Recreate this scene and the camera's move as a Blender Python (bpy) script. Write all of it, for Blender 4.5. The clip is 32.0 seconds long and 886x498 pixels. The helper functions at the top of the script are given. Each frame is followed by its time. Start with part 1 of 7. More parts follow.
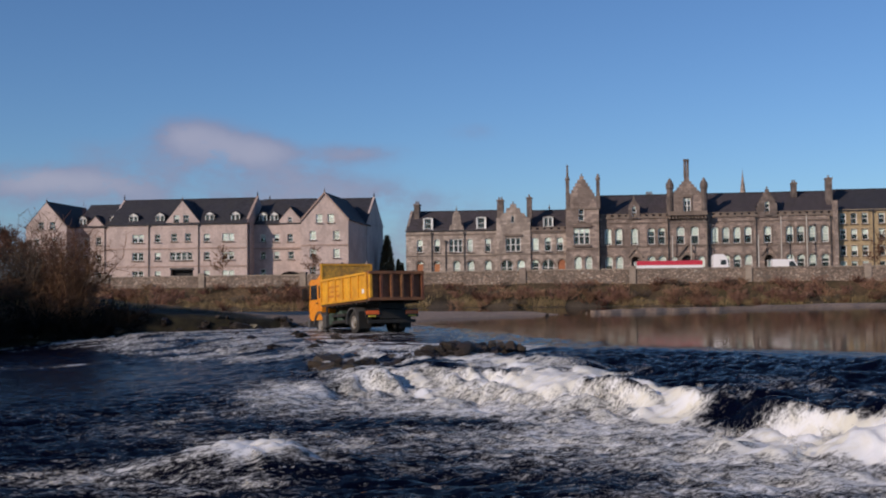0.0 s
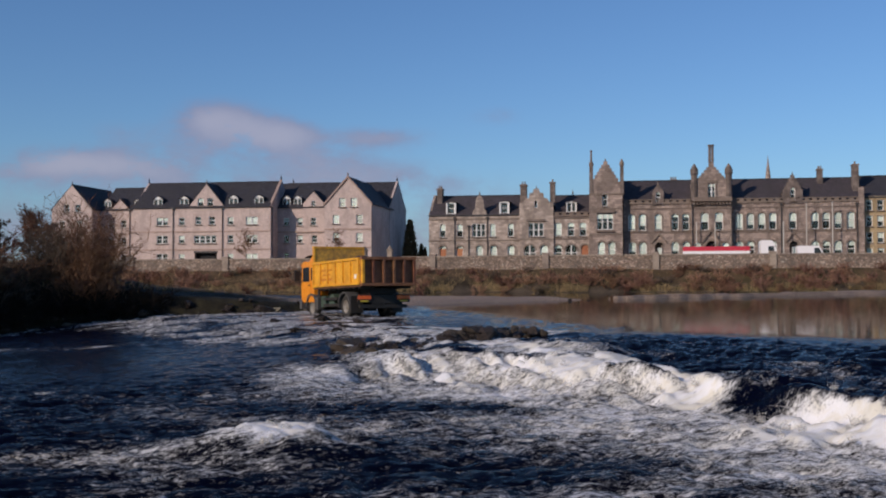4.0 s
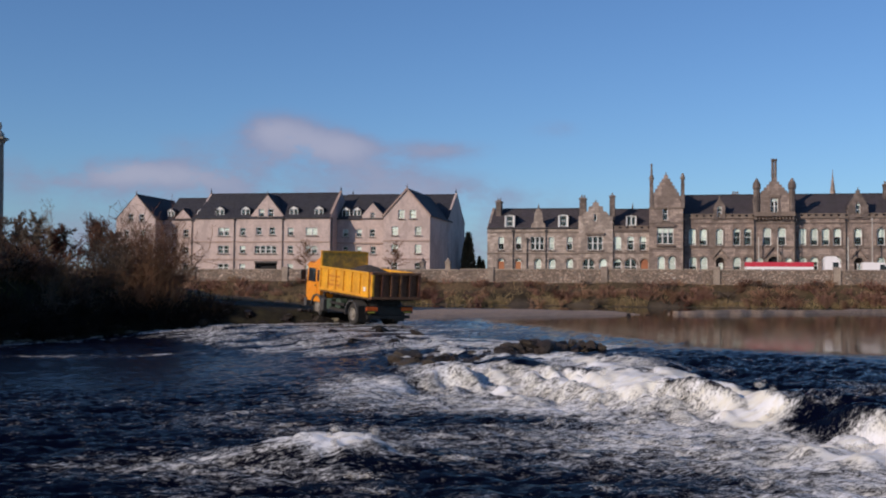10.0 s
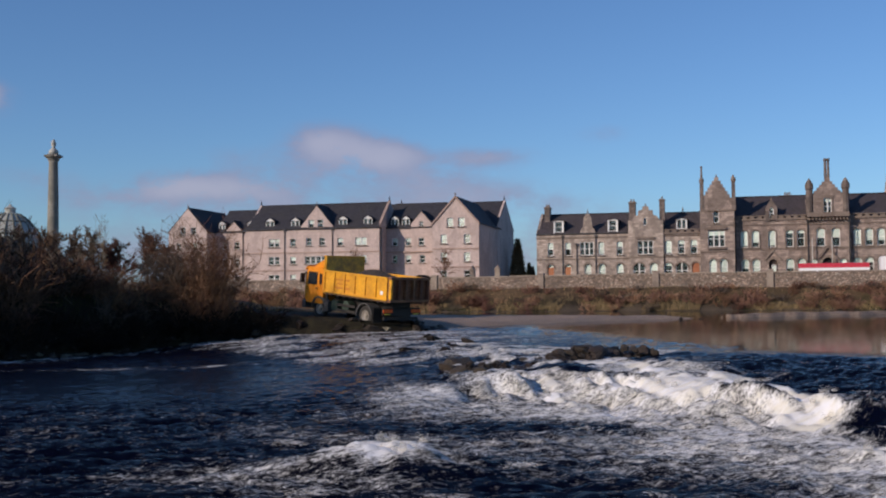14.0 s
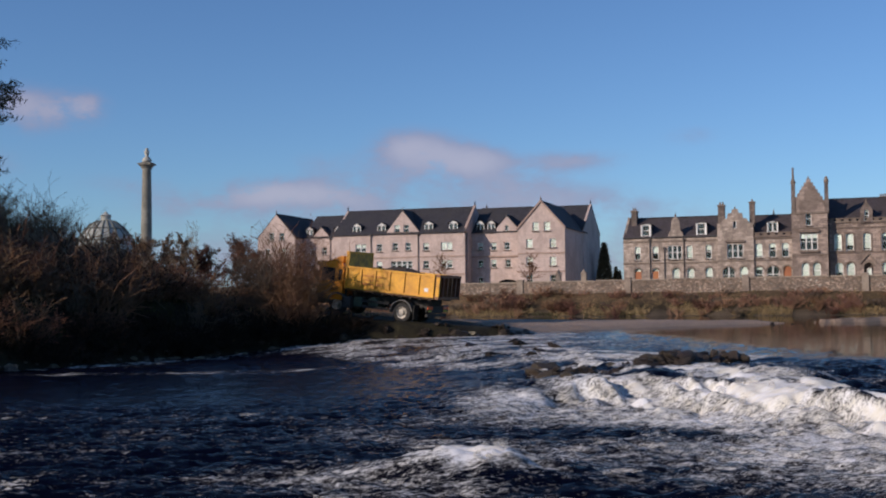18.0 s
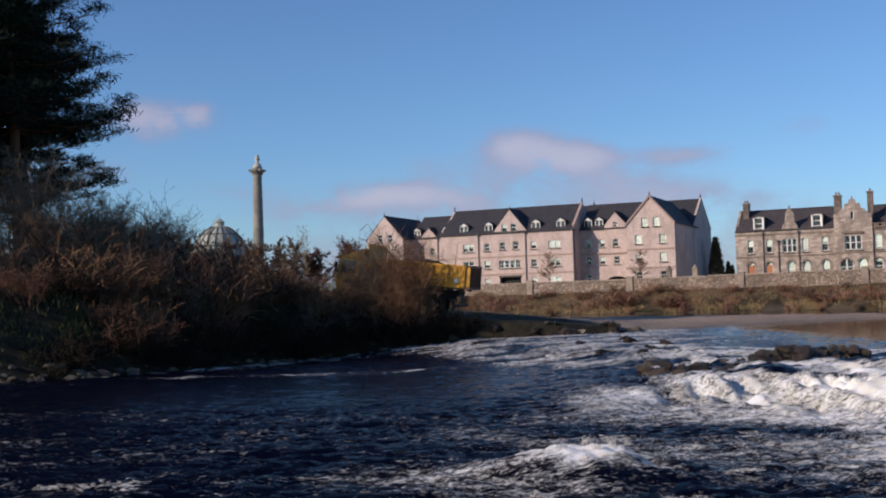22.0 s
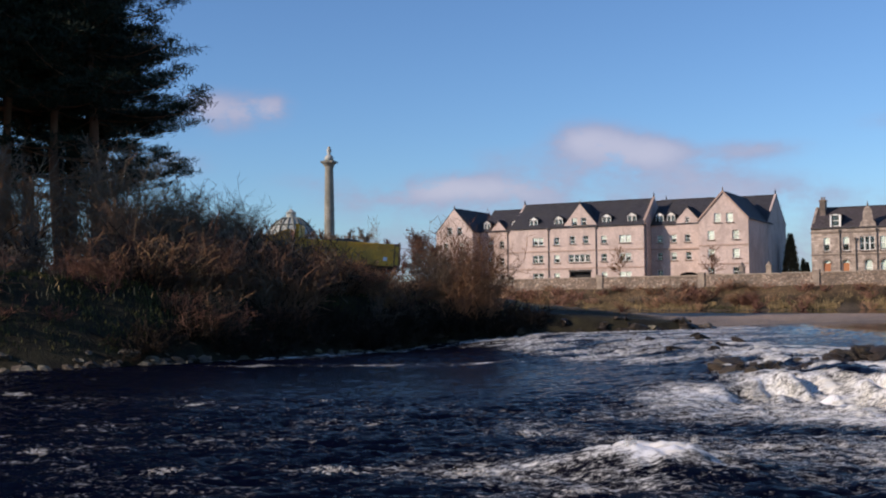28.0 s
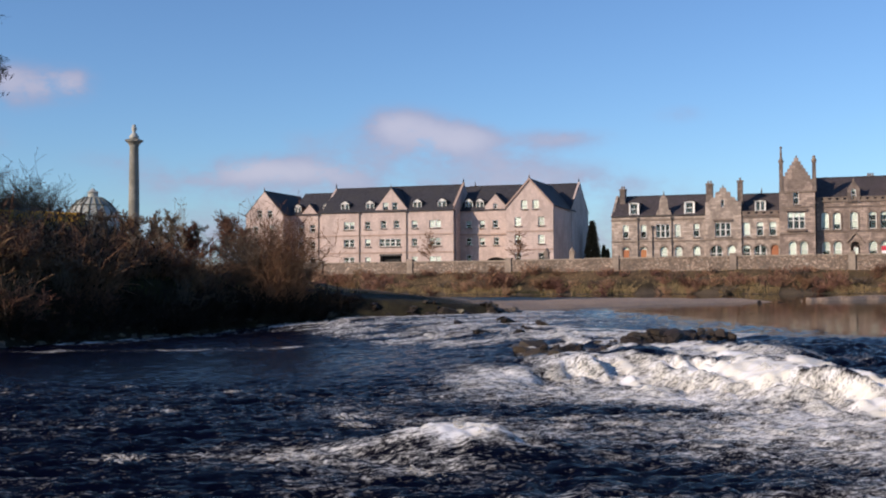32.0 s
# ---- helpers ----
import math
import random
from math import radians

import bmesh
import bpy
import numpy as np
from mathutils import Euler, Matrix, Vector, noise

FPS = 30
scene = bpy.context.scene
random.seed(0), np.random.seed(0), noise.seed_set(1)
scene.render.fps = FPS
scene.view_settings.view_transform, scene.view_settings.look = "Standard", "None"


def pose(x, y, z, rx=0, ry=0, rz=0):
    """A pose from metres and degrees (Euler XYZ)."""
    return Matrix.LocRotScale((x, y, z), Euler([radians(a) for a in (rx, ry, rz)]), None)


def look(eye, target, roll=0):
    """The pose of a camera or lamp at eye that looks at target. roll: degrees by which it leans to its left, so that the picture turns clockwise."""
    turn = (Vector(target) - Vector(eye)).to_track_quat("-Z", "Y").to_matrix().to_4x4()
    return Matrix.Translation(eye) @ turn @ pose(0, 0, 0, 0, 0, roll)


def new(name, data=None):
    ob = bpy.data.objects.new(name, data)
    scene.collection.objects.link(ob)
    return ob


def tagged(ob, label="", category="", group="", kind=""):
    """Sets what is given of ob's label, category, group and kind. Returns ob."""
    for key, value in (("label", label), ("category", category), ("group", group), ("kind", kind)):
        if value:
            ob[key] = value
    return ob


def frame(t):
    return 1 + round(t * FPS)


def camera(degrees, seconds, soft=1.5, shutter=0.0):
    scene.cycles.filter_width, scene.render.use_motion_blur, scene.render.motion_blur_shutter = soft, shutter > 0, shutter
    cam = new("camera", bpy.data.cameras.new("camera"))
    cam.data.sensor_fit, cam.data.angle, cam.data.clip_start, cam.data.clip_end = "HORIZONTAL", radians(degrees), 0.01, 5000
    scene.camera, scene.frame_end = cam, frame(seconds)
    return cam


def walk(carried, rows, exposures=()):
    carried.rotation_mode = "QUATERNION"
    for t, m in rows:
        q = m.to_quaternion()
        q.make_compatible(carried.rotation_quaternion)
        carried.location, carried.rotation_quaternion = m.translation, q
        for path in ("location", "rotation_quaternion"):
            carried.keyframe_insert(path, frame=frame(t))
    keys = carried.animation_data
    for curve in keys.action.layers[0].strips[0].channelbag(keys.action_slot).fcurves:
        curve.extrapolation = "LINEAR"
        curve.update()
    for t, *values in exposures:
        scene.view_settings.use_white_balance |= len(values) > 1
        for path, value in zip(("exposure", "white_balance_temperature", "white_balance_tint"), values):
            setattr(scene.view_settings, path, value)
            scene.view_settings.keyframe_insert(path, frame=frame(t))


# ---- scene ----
cam = camera(43.14, 32.0, 2.0)
EYE = (0.0, 0.0, 1.55)
PATH = [
    (0, 92.40, 0.54, 0.00), (0.5, 92.40, 0.19, 0.15), (1, 92.31, -0.03, 0.29), (1.5, 92.18, -0.20, 0.52),
    (2, 92.09, -0.14, 0.78), (2.5, 92.08, 0.06, 0.95), (3, 91.92, 0.12, 1.11), (3.5, 91.65, 0.22, 1.17),
    (5.5, 91.59, -0.22, 1.19), (6, 91.68, -0.24, 1.37), (6.5, 91.74, -0.22, 1.60), (7, 91.88, -0.19, 1.86),
    (7.5, 92.01, -0.13, 2.06), (8, 92.21, 0.35, 2.40), (8.5, 92.49, 0.49, 2.99), (9, 92.60, 0.35, 3.47),
    (9.5, 92.46, -0.14, 3.93), (10, 92.24, -0.54, 4.11), (10.5, 92.19, -0.25, 4.36), (11, 92.22, -0.02, 4.70),
    (11.5, 92.03, 0.18, 4.90), (12, 91.99, 0.09, 5.16), (12.5, 92.13, 0.06, 5.56), (13, 92.38, 0.30, 6.06),
    (13.5, 92.62, 0.35, 6.42), (14, 92.63, 0.46, 6.67), (14.5, 92.68, 0.59, 7.46), (15, 92.82, 0.64, 8.43),
    (15.5, 92.90, 0.49, 9.23), (17.5, 92.90, 0.36, 10.94), (18, 92.90, 0.50, 11.05), (18.5, 93.02, 0.71, 11.49),
    (19, 93.05, 0.72, 12.00), (19.5, 93.05, 0.45, 12.58), (20, 93.04, 0.81, 13.30), (20.5, 93.04, 0.94, 14.13),
    (21, 92.97, 0.83, 14.84), (21.5, 92.97, 1.02, 15.52), (22, 92.96, 1.51, 16.60), (22.5, 92.94, 1.48, 17.81),
    (23, 92.93, 1.16, 18.68), (23.5, 92.90, 1.18, 19.28), (24, 92.81, 0.87, 19.61), (24.5, 92.71, 0.56, 19.75),
    (25, 92.72, 0.41, 19.67), (25.5, 92.84, 0.93, 19.73), (27.5, 92.73, 0.81, 20.21), (28, 92.66, 0.59, 20.11),
    (28.5, 92.64, 0.61, 19.94), (29, 92.76, 0.43, 19.84), (29.5, 92.76, 0.08, 19.40), (30, 92.84, 0.23, 19.14),
    (30.5, 92.83, 0.37, 19.01), (31, 92.65, 0.46, 18.87), (31.5, 92.28, 0.23, 15.20), (32, 91.76, 0.36, 10.45),
]
EXPOSURES = [(0.0, -0.14), (3.0, -0.12), (9.0, -0.04), (13.0, 0.0), (18.0, 0.08), (21.0, 0.22), (23.0, 0.34), (28.0, 0.42), (31.0, 0.44), (32.0, 0.46)]
EXPOSURES = [(t, stops - 0.11, 6720 + max(t - 15, 0) * 24, 18) for t, stops in EXPOSURES]
walk(cam, [(t, pose(*EYE, rx, ry, rz)) for t, rx, ry, rz in PATH], EXPOSURES)

# ---- world, sun, sky ----
SUN_AZ, SUN_EL = 132.0, 23.0          # degrees, azimuth counted from +y towards -x
sun = new("sun", bpy.data.lights.new("sun", "SUN"))
sun.data.energy, sun.data.angle, sun.data.color = 3.85, radians(0.55), (1.0, 0.88, 0.74)
sd = Vector((-math.sin(radians(SUN_AZ)) * math.cos(radians(SUN_EL)), math.cos(radians(SUN_AZ)) * math.cos(radians(SUN_EL)), math.sin(radians(SUN_EL))))
sun.matrix_world = look(sd * 300, (0, 0, 0))


class Nodes:
    """A small hand for writing node trees."""

    def __init__(self, tree):
        self.t = tree

    def put(self, v, sock):
        if isinstance(v, bpy.types.NodeSocket):
            self.t.links.new(v, sock)
        else:
            sock.default_value = v

    def node(self, kind, ins=()):
        n = self.t.nodes.new(kind)
        for k, v in dict(ins).items():
            self.put(v, n.inputs[k])
        return n

    def math(self, op, a, b=0.0, c=0.0, clamp=False):
        n = self.node("ShaderNodeMath", {0: a, 1: b, 2: c})
        n.operation, n.use_clamp = op, clamp
        return n.outputs[0]

    def ramp(self, x, lo, hi, a=0.0, b=1.0):
        n = self.node("ShaderNodeMapRange", {"Value": x, "From Min": lo, "From Max": hi, "To Min": a, "To Max": b})
        n.interpolation_type = "SMOOTHSTEP"
        return n.outputs[0]

    def mix(self, f, a, b, blend="MIX"):
        n = self.node("ShaderNodeMix")
        n.data_type, n.blend_type = "RGBA", blend
        self.put(f, n.inputs[0])
        self.put(a, n.inputs[6])
        self.put(b, n.inputs[7])
        return n.outputs[2]

    def noise(self, vec, scale, detail=4.0, rough=0.55, dist=0.0):
        n = self.node("ShaderNodeTexNoise", {"Vector": vec, "Scale": scale, "Detail": detail, "Roughness": rough, "Distortion": dist})
        return n.outputs[0]

    def attribute(self, name):
        n = self.node("ShaderNodeAttribute")
        n.attribute_name = name
        return n.outputs["Fac"]

    def scaled(self, vec, x, y, z):
        return self.node("ShaderNodeMapping", {"Vector": vec, "Scale": (x, y, z)}).outputs[0]


world = bpy.data.worlds.new("sky")
scene.world = world
world.use_nodes = True
W = Nodes(world.node_tree)
world.node_tree.nodes.clear()
sky = W.node("ShaderNodeTexSky")
sky.sky_type, sky.sun_disc, sky.sun_elevation, sky.sun_rotation = "NISHITA", False, radians(SUN_EL), radians(-SUN_AZ)
sky.air_density, sky.dust_density, sky.ozone_density = 1.0, 0.3, 2.5
wdir = W.node("ShaderNodeTexCoord").outputs["Generated"]
sep = W.node("ShaderNodeSeparateXYZ", {0: wdir}).outputs
az = W.math("MULTIPLY", W.math("ARCTAN2", W.math("MULTIPLY", sep[0], -1.0), sep[1]), 180 / math.pi)
el = W.math("MULTIPLY", W.math("ARCSINE", sep[2]), 180 / math.pi)
warp = W.noise(W.scaled(wdir, 1, 1, 1.5), 22.0, 6.0, 0.55)
wisp = W.noise(W.scaled(wdir, 1, 1, 2.2), 80.0, 5.0, 0.62)
dens = 0.0
# fair-weather cloud banks: azimuth, elevation, half width, half height, thickness
CLOUDS = [(12.9, 8.15, 1.5, 0.75, 0.9), (11.4, 7.5, 2.3, 1.05, 0.95), (9.2, 7.4, 1.9, 0.75, 0.8), (4.4, 7.3, 2.4, 0.5, 0.6), (7.3, 6.2, 3.0, 1.0, 0.5), (16.9, 7.3, 2.2, 0.7, 0.28), (14.2, 6.4, 2.6, 0.8, 0.35),
          (20.4, 5.75, 1.9, 0.75, 1.0), (18.0, 5.8, 2.2, 0.65, 0.9), (15.6, 5.5, 2.2, 0.7, 0.5), (23.6, 5.2, 2.6, 0.6, 0.5), (31.4, 9.55, 1.9, 0.95, 1.0), (28.9, 9.75, 1.3, 0.75, 0.95), (26.5, 6.1, 2.4, 0.6, 0.3), (4.0, 5.2, 5.0, 0.9, 0.4), (11.0, 4.6, 9.0, 0.9, 0.45),
          (15.0, 1.6, 60.0, 2.4, 0.62), (-1.6, 8.4, 1.6, 0.5, 0.3), (34.5, 7.0, 3.0, 0.8, 0.4), (50.0, 9.0, 5.0, 1.2, 0.9), (70.0, 7.0, 8.0, 1.0, 0.9), (-40.0, 8.0, 6.0, 1.2, 0.8), (120.0, 9.0, 9.0, 1.5, 0.8), (-110.0, 8.0, 9.0, 1.5, 0.8)]
for ca, ce, wa, we, thick in CLOUDS:
    dx = W.math("DIVIDE", W.math("SUBTRACT", az, ca), wa)
    dz = W.math("DIVIDE", W.math("SUBTRACT", el, ce), we)
    r2 = W.math("ADD", W.math("MULTIPLY", dx, dx), W.math("MULTIPLY", dz, dz))
    dens = W.math("ADD", dens, W.math("MULTIPLY", W.math("EXPONENT", W.math("MULTIPLY", r2, -1.0)), thick))
lump = W.math("ADD", W.ramp(warp, 0.28, 0.68, 0.45, 1.4), W.math("MULTIPLY", W.math("SUBTRACT", wisp, 0.5), 0.9))
cover = W.ramp(W.math("MULTIPLY", dens, lump), 0.03, 0.95, 0.0, 0.80)
lit = W.ramp(W.math("ADD", W.math("MULTIPLY", dens, 0.6), W.math("MULTIPLY", warp, 0.6)), 0.5, 1.2)
cloud = W.mix(lit, (2.6, 3.0, 4.5, 1), (4.2, 4.35, 5.5, 1))
SKY_TINT = (0.60, 0.90, 1.20, 1)
tinted = W.mix(1.0, sky.outputs[0], SKY_TINT, "MULTIPLY")
out = W.node("ShaderNodeBackground", {"Color": W.mix(cover, tinted, cloud), "Strength": 0.1})
W.t.links.new(out.outputs[0], W.node("ShaderNodeOutputWorld").inputs[0])


# ---- materials ----
def material(name, col, col2=None, rough=0.8, big=0.3, fine=6.0, bump=0.15, metal=0.0, vary=0.12, stain=0.25, coords="Object", spec=0.5, streak=1.0):
    """A surface with a slow and a fine variation of its colour, relief, and a change from piece to piece."""
    m = bpy.data.materials.new(name)
    m.use_nodes = True
    m.node_tree.nodes.clear()
    N = Nodes(m.node_tree)
    pos = N.node("ShaderNodeTexCoord").outputs[coords] if coords == "Object" else N.node("ShaderNodeNewGeometry").outputs["Position"]
    col2 = col2 or tuple(c * 0.6 for c in col)
    slow = N.noise(N.scaled(pos, 1, 1, streak), big, 5.0, 0.6)
    quick = N.noise(pos, fine, 6.0, 0.65)
    c = N.mix(N.ramp(slow, 0.35, 0.7, 0.0, stain * 2), (*col, 1), (*col2, 1))
    c = N.mix(N.ramp(quick, 0.3, 0.75, 0.0, stain * 1.4), c, (*col2, 1))
    rnd = N.node("ShaderNodeObjectInfo").outputs["Random"]
    val = N.math("ADD", 1.0 - vary, N.math("MULTIPLY", rnd, 2 * vary))
    c = N.node("ShaderNodeHueSaturation", {"Color": c, "Value": val, "Hue": N.math("ADD", 0.5 - vary * 0.05, N.math("MULTIPLY", rnd, vary * 0.1))}).outputs[0]
    b = N.node("ShaderNodeBump", {"Height": N.math("ADD", quick, N.math("MULTIPLY", slow, 0.6)), "Strength": bump, "Distance": 0.05})
    p = N.node("ShaderNodeBsdfPrincipled", {"Base Color": c, "Roughness": N.ramp(quick, 0.2, 0.8, max(rough - 0.12, 0.02), min(rough + 0.1, 1)), "Metallic": metal, "Normal": b.outputs[0], "Specular IOR Level": spec})
    N.t.links.new(p.outputs[0], N.node("ShaderNodeOutputMaterial").inputs[0])
    return m


def masonry(name, col, mortar, col2, width, height, rough=0.85, bump=0.5, soot=0.7):
    """Coursed stone seen from afar: blocks of several tones with recessed joints, soot and rain streaks."""
    m = bpy.data.materials.new(name)
    m.use_nodes = True
    m.node_tree.nodes.clear()
    N = Nodes(m.node_tree)
    pos = N.node("ShaderNodeTexCoord").outputs["Object"]
    sp = N.node("ShaderNodeSeparateXYZ", {0: pos}).outputs
    flat = N.node("ShaderNodeCombineXYZ", {0: N.math("ADD", sp[0], sp[1]), 1: sp[2], 2: 0.0}).outputs[0]
    br = N.node("ShaderNodeTexBrick", {"Vector": flat, "Color1": (*col, 1), "Color2": (*col2, 1), "Mortar": (*mortar, 1), "Scale": 1.0, "Mortar Size": 0.014, "Bias": 0.0, "Brick Width": width, "Row Height": height})
    slow = N.noise(N.scaled(pos, 1, 1, 0.5), 0.55, 7.0, 0.68)
    quick = N.noise(pos, 3.2, 6.0, 0.65)
    c = N.mix(N.ramp(slow, 0.45, 0.59, 0.0, soot), br.outputs[0], tuple(v * 0.5 for v in col2) + (1,))
    c = N.mix(N.ramp(quick, 0.42, 0.62, 0.0, 0.45), c, tuple(v * 0.60 for v in col) + (1,))
    b = N.node("ShaderNodeBump", {"Height": N.math("SUBTRACT", quick, br.outputs[1]), "Strength": bump, "Distance": 0.04})
    p = N.node("ShaderNodeBsdfPrincipled", {"Base Color": c, "Roughness": rough, "Normal": b.outputs[0]})
    N.t.links.new(p.outputs[0], N.node("ShaderNodeOutputMaterial").inputs[0])
    return m


def rubble(name):
    """Random rubble walling: stones of many browns and a few pale ones, deep joints, moss and stains."""
    m = bpy.data.materials.new(name)
    m.use_nodes = True
    m.node_tree.nodes.clear()
    N = Nodes(m.node_tree)
    pos = N.node("ShaderNodeTexCoord").outputs["Object"]
    bent = N.node("ShaderNodeVectorMath", {0: N.scaled(pos, 1.0, 1.0, 1.7), 1: N.node("ShaderNodeTexNoise", {"Vector": pos, "Scale": 2.0}).outputs[1]}).outputs[0]
    cell = N.node("ShaderNodeTexVoronoi", {"Vector": bent, "Scale": 3.0})
    tone = N.node("ShaderNodeSeparateXYZ", {0: cell.outputs[1]}).outputs
    c = N.mix(tone[0], (0.28, 0.20, 0.15, 1), (0.52, 0.39, 0.30, 1))
    c = N.mix(N.ramp(tone[1], 0.88, 0.96), c, (0.55, 0.48, 0.40, 1))
    slow = N.noise(N.scaled(pos, 1, 1, 0.6), 0.4, 6.0, 0.65)
    c = N.mix(N.ramp(slow, 0.42, 0.66, 0.0, 0.65), c, (0.11, 0.08, 0.06, 1))
    c = N.mix(N.ramp(cell.outputs[0], 0.30, 0.52, 0.0, 0.75), c, (0.10, 0.08, 0.065, 1))
    quick = N.noise(pos, 6.0, 5.0, 0.65)
    b = N.node("ShaderNodeBump", {"Height": N.math("SUBTRACT", quick, N.math("MULTIPLY", cell.outputs[0], 2.0)), "Strength": 0.8, "Distance": 0.06})
    p = N.node("ShaderNodeBsdfPrincipled", {"Base Color": c, "Roughness": 0.9, "Normal": b.outputs[0]})
    N.t.links.new(p.outputs[0], N.node("ShaderNodeOutputMaterial").inputs[0])
    return m


def slate(name, col):
    m = bpy.data.materials.new(name)
    m.use_nodes = True
    m.node_tree.nodes.clear()
    N = Nodes(m.node_tree)
    pos = N.node("ShaderNodeTexCoord").outputs["Object"]
    sp = N.node("ShaderNodeSeparateXYZ", {0: pos}).outputs
    flat = N.node("ShaderNodeCombineXYZ", {0: N.math("ADD", sp[0], sp[1]), 1: sp[2], 2: 0.0}).outputs[0]
    br = N.node("ShaderNodeTexBrick", {"Vector": flat, "Color1": (*col, 1), "Color2": tuple(v * 1.5 for v in col) + (1,), "Mortar": tuple(v * 0.4 for v in col) + (1,), "Scale": 1.0, "Mortar Size": 0.01, "Brick Width": 0.3, "Row Height": 0.17})
    slow = N.noise(N.scaled(pos, 1, 1, 0.4), 0.5, 5.0, 0.6)
    c = N.mix(N.ramp(slow, 0.4, 0.75, 0.0, 0.5), br.outputs[0], (0.055, 0.05, 0.042, 1))
    b = N.node("ShaderNodeBump", {"Height": br.outputs[1], "Strength": 0.4, "Distance": -0.02})
    p = N.node("ShaderNodeBsdfPrincipled", {"Base Color": c, "Roughness": 0.75, "Specular IOR Level": 0.25, "Normal": b.outputs[0]})
    N.t.links.new(p.outputs[0], N.node("ShaderNodeOutputMaterial").inputs[0])
    return m


def pane_glass(name):
    m = bpy.data.materials.new(name)
    m.use_nodes = True
    m.node_tree.nodes.clear()
    N = Nodes(m.node_tree)
    g = N.node("ShaderNodeBsdfGlossy", {"Color": (0.9, 0.95, 1, 1), "Roughness": 0.03})
    t = N.node("ShaderNodeBsdfTransparent", {"Color": (0.82, 0.88, 0.86, 1)})
    fr = N.node("ShaderNodeFresnel", {"IOR": 1.42}).outputs[0]
    s = N.node("ShaderNodeMixShader", {0: fr, 1: t.outputs[0], 2: g.outputs[0]})
    N.t.links.new(s.outputs[0], N.node("ShaderNodeOutputMaterial").inputs[0])
    return m


def water_material(name):
    """Peaty river water; the mesh's foam attribute says how broken and aerated it is."""
    m = bpy.data.materials.new(name)
    m.use_nodes = True
    m.node_tree.nodes.clear()
    N = Nodes(m.node_tree)
    pos = N.node("ShaderNodeNewGeometry").outputs["Position"]
    foam = N.attribute("foam")
    rough = N.attribute("chop")
    turned = N.node("ShaderNodeMapping", {"Vector": pos, "Rotation": (0, 0, radians(-24))}).outputs[0]
    streak = N.noise(N.scaled(turned, 0.38, 1.35, 1.0), 1.5, 7.0, 0.62, 0.8)
    lace = N.noise(N.scaled(turned, 0.55, 1.25, 1.0), 5.5, 6.0, 0.68, 1.1)
    fine = N.noise(N.scaled(turned, 0.55, 1.3, 1.0), 19.0, 4.0, 0.72, 0.8)
    tone = N.math("ADD", N.math("ADD", N.math("MULTIPLY", streak, 0.20), N.math("MULTIPLY", lace, 0.38)), N.math("MULTIPLY", fine, 0.42))
    tone = N.math("MULTIPLY_ADD", tone, 3.3, -1.15)
    body = N.math("ADD", N.math("MULTIPLY", tone, 0.90), N.math("ADD", N.math("MULTIPLY", foam, 0.85), N.ramp(foam, 0.7, 1.0, 0.0, 0.24)))
    mask = N.math("MULTIPLY", N.ramp(body, 0.72, 1.16), N.ramp(foam, 0.03, 0.14))
    ripple = N.math("ADD", N.math("MULTIPLY", N.noise(N.scaled(turned, 0.6, 1.5, 1.0), 4.5, 8.0, 0.68, 0.4), rough), N.math("MULTIPLY", N.noise(N.scaled(pos, 0.09, 1.0, 1.0), 1.6, 3.0, 0.5), 0.0016))
    bw = N.node("ShaderNodeBump", {"Height": ripple, "Strength": 1.0, "Distance": 0.6})
    bf = N.node("ShaderNodeBump", {"Height": N.math("ADD", N.math("MULTIPLY", lace, 1.2), fine), "Strength": 0.22, "Distance": 0.03})
    water = N.node("ShaderNodeBsdfPrincipled", {"Base Color": N.mix(N.ramp(foam, 0.3, 0.95), (0.0012, 0.0020, 0.008, 1), (0.026, 0.020, 0.014, 1)), "Roughness": 0.045, "IOR": 1.075, "Specular Tint": (0.38, 0.60, 1.0, 1), "Normal": bw.outputs[0]})
    thick = N.ramp(body, 0.85, 1.35)
    froth = N.mix(N.ramp(streak, 0.40, 0.60), (0.68, 0.65, 0.56, 1), (0.76, 0.76, 0.76, 1))
    white = N.node("ShaderNodeBsdfPrincipled", {"Base Color": N.mix(thick, (0.38, 0.38, 0.37, 1), froth), "Roughness": 0.8, "Specular IOR Level": 0.2, "Subsurface Weight": 0.6, "Subsurface Radius": (0.22, 0.21, 0.19), "Normal": bf.outputs[0]})
    s = N.node("ShaderNodeMixShader", {0: mask, 1: water.outputs[0], 2: white.outputs[0]})
    N.t.links.new(s.outputs[0], N.node("ShaderNodeOutputMaterial").inputs[0])
    return m


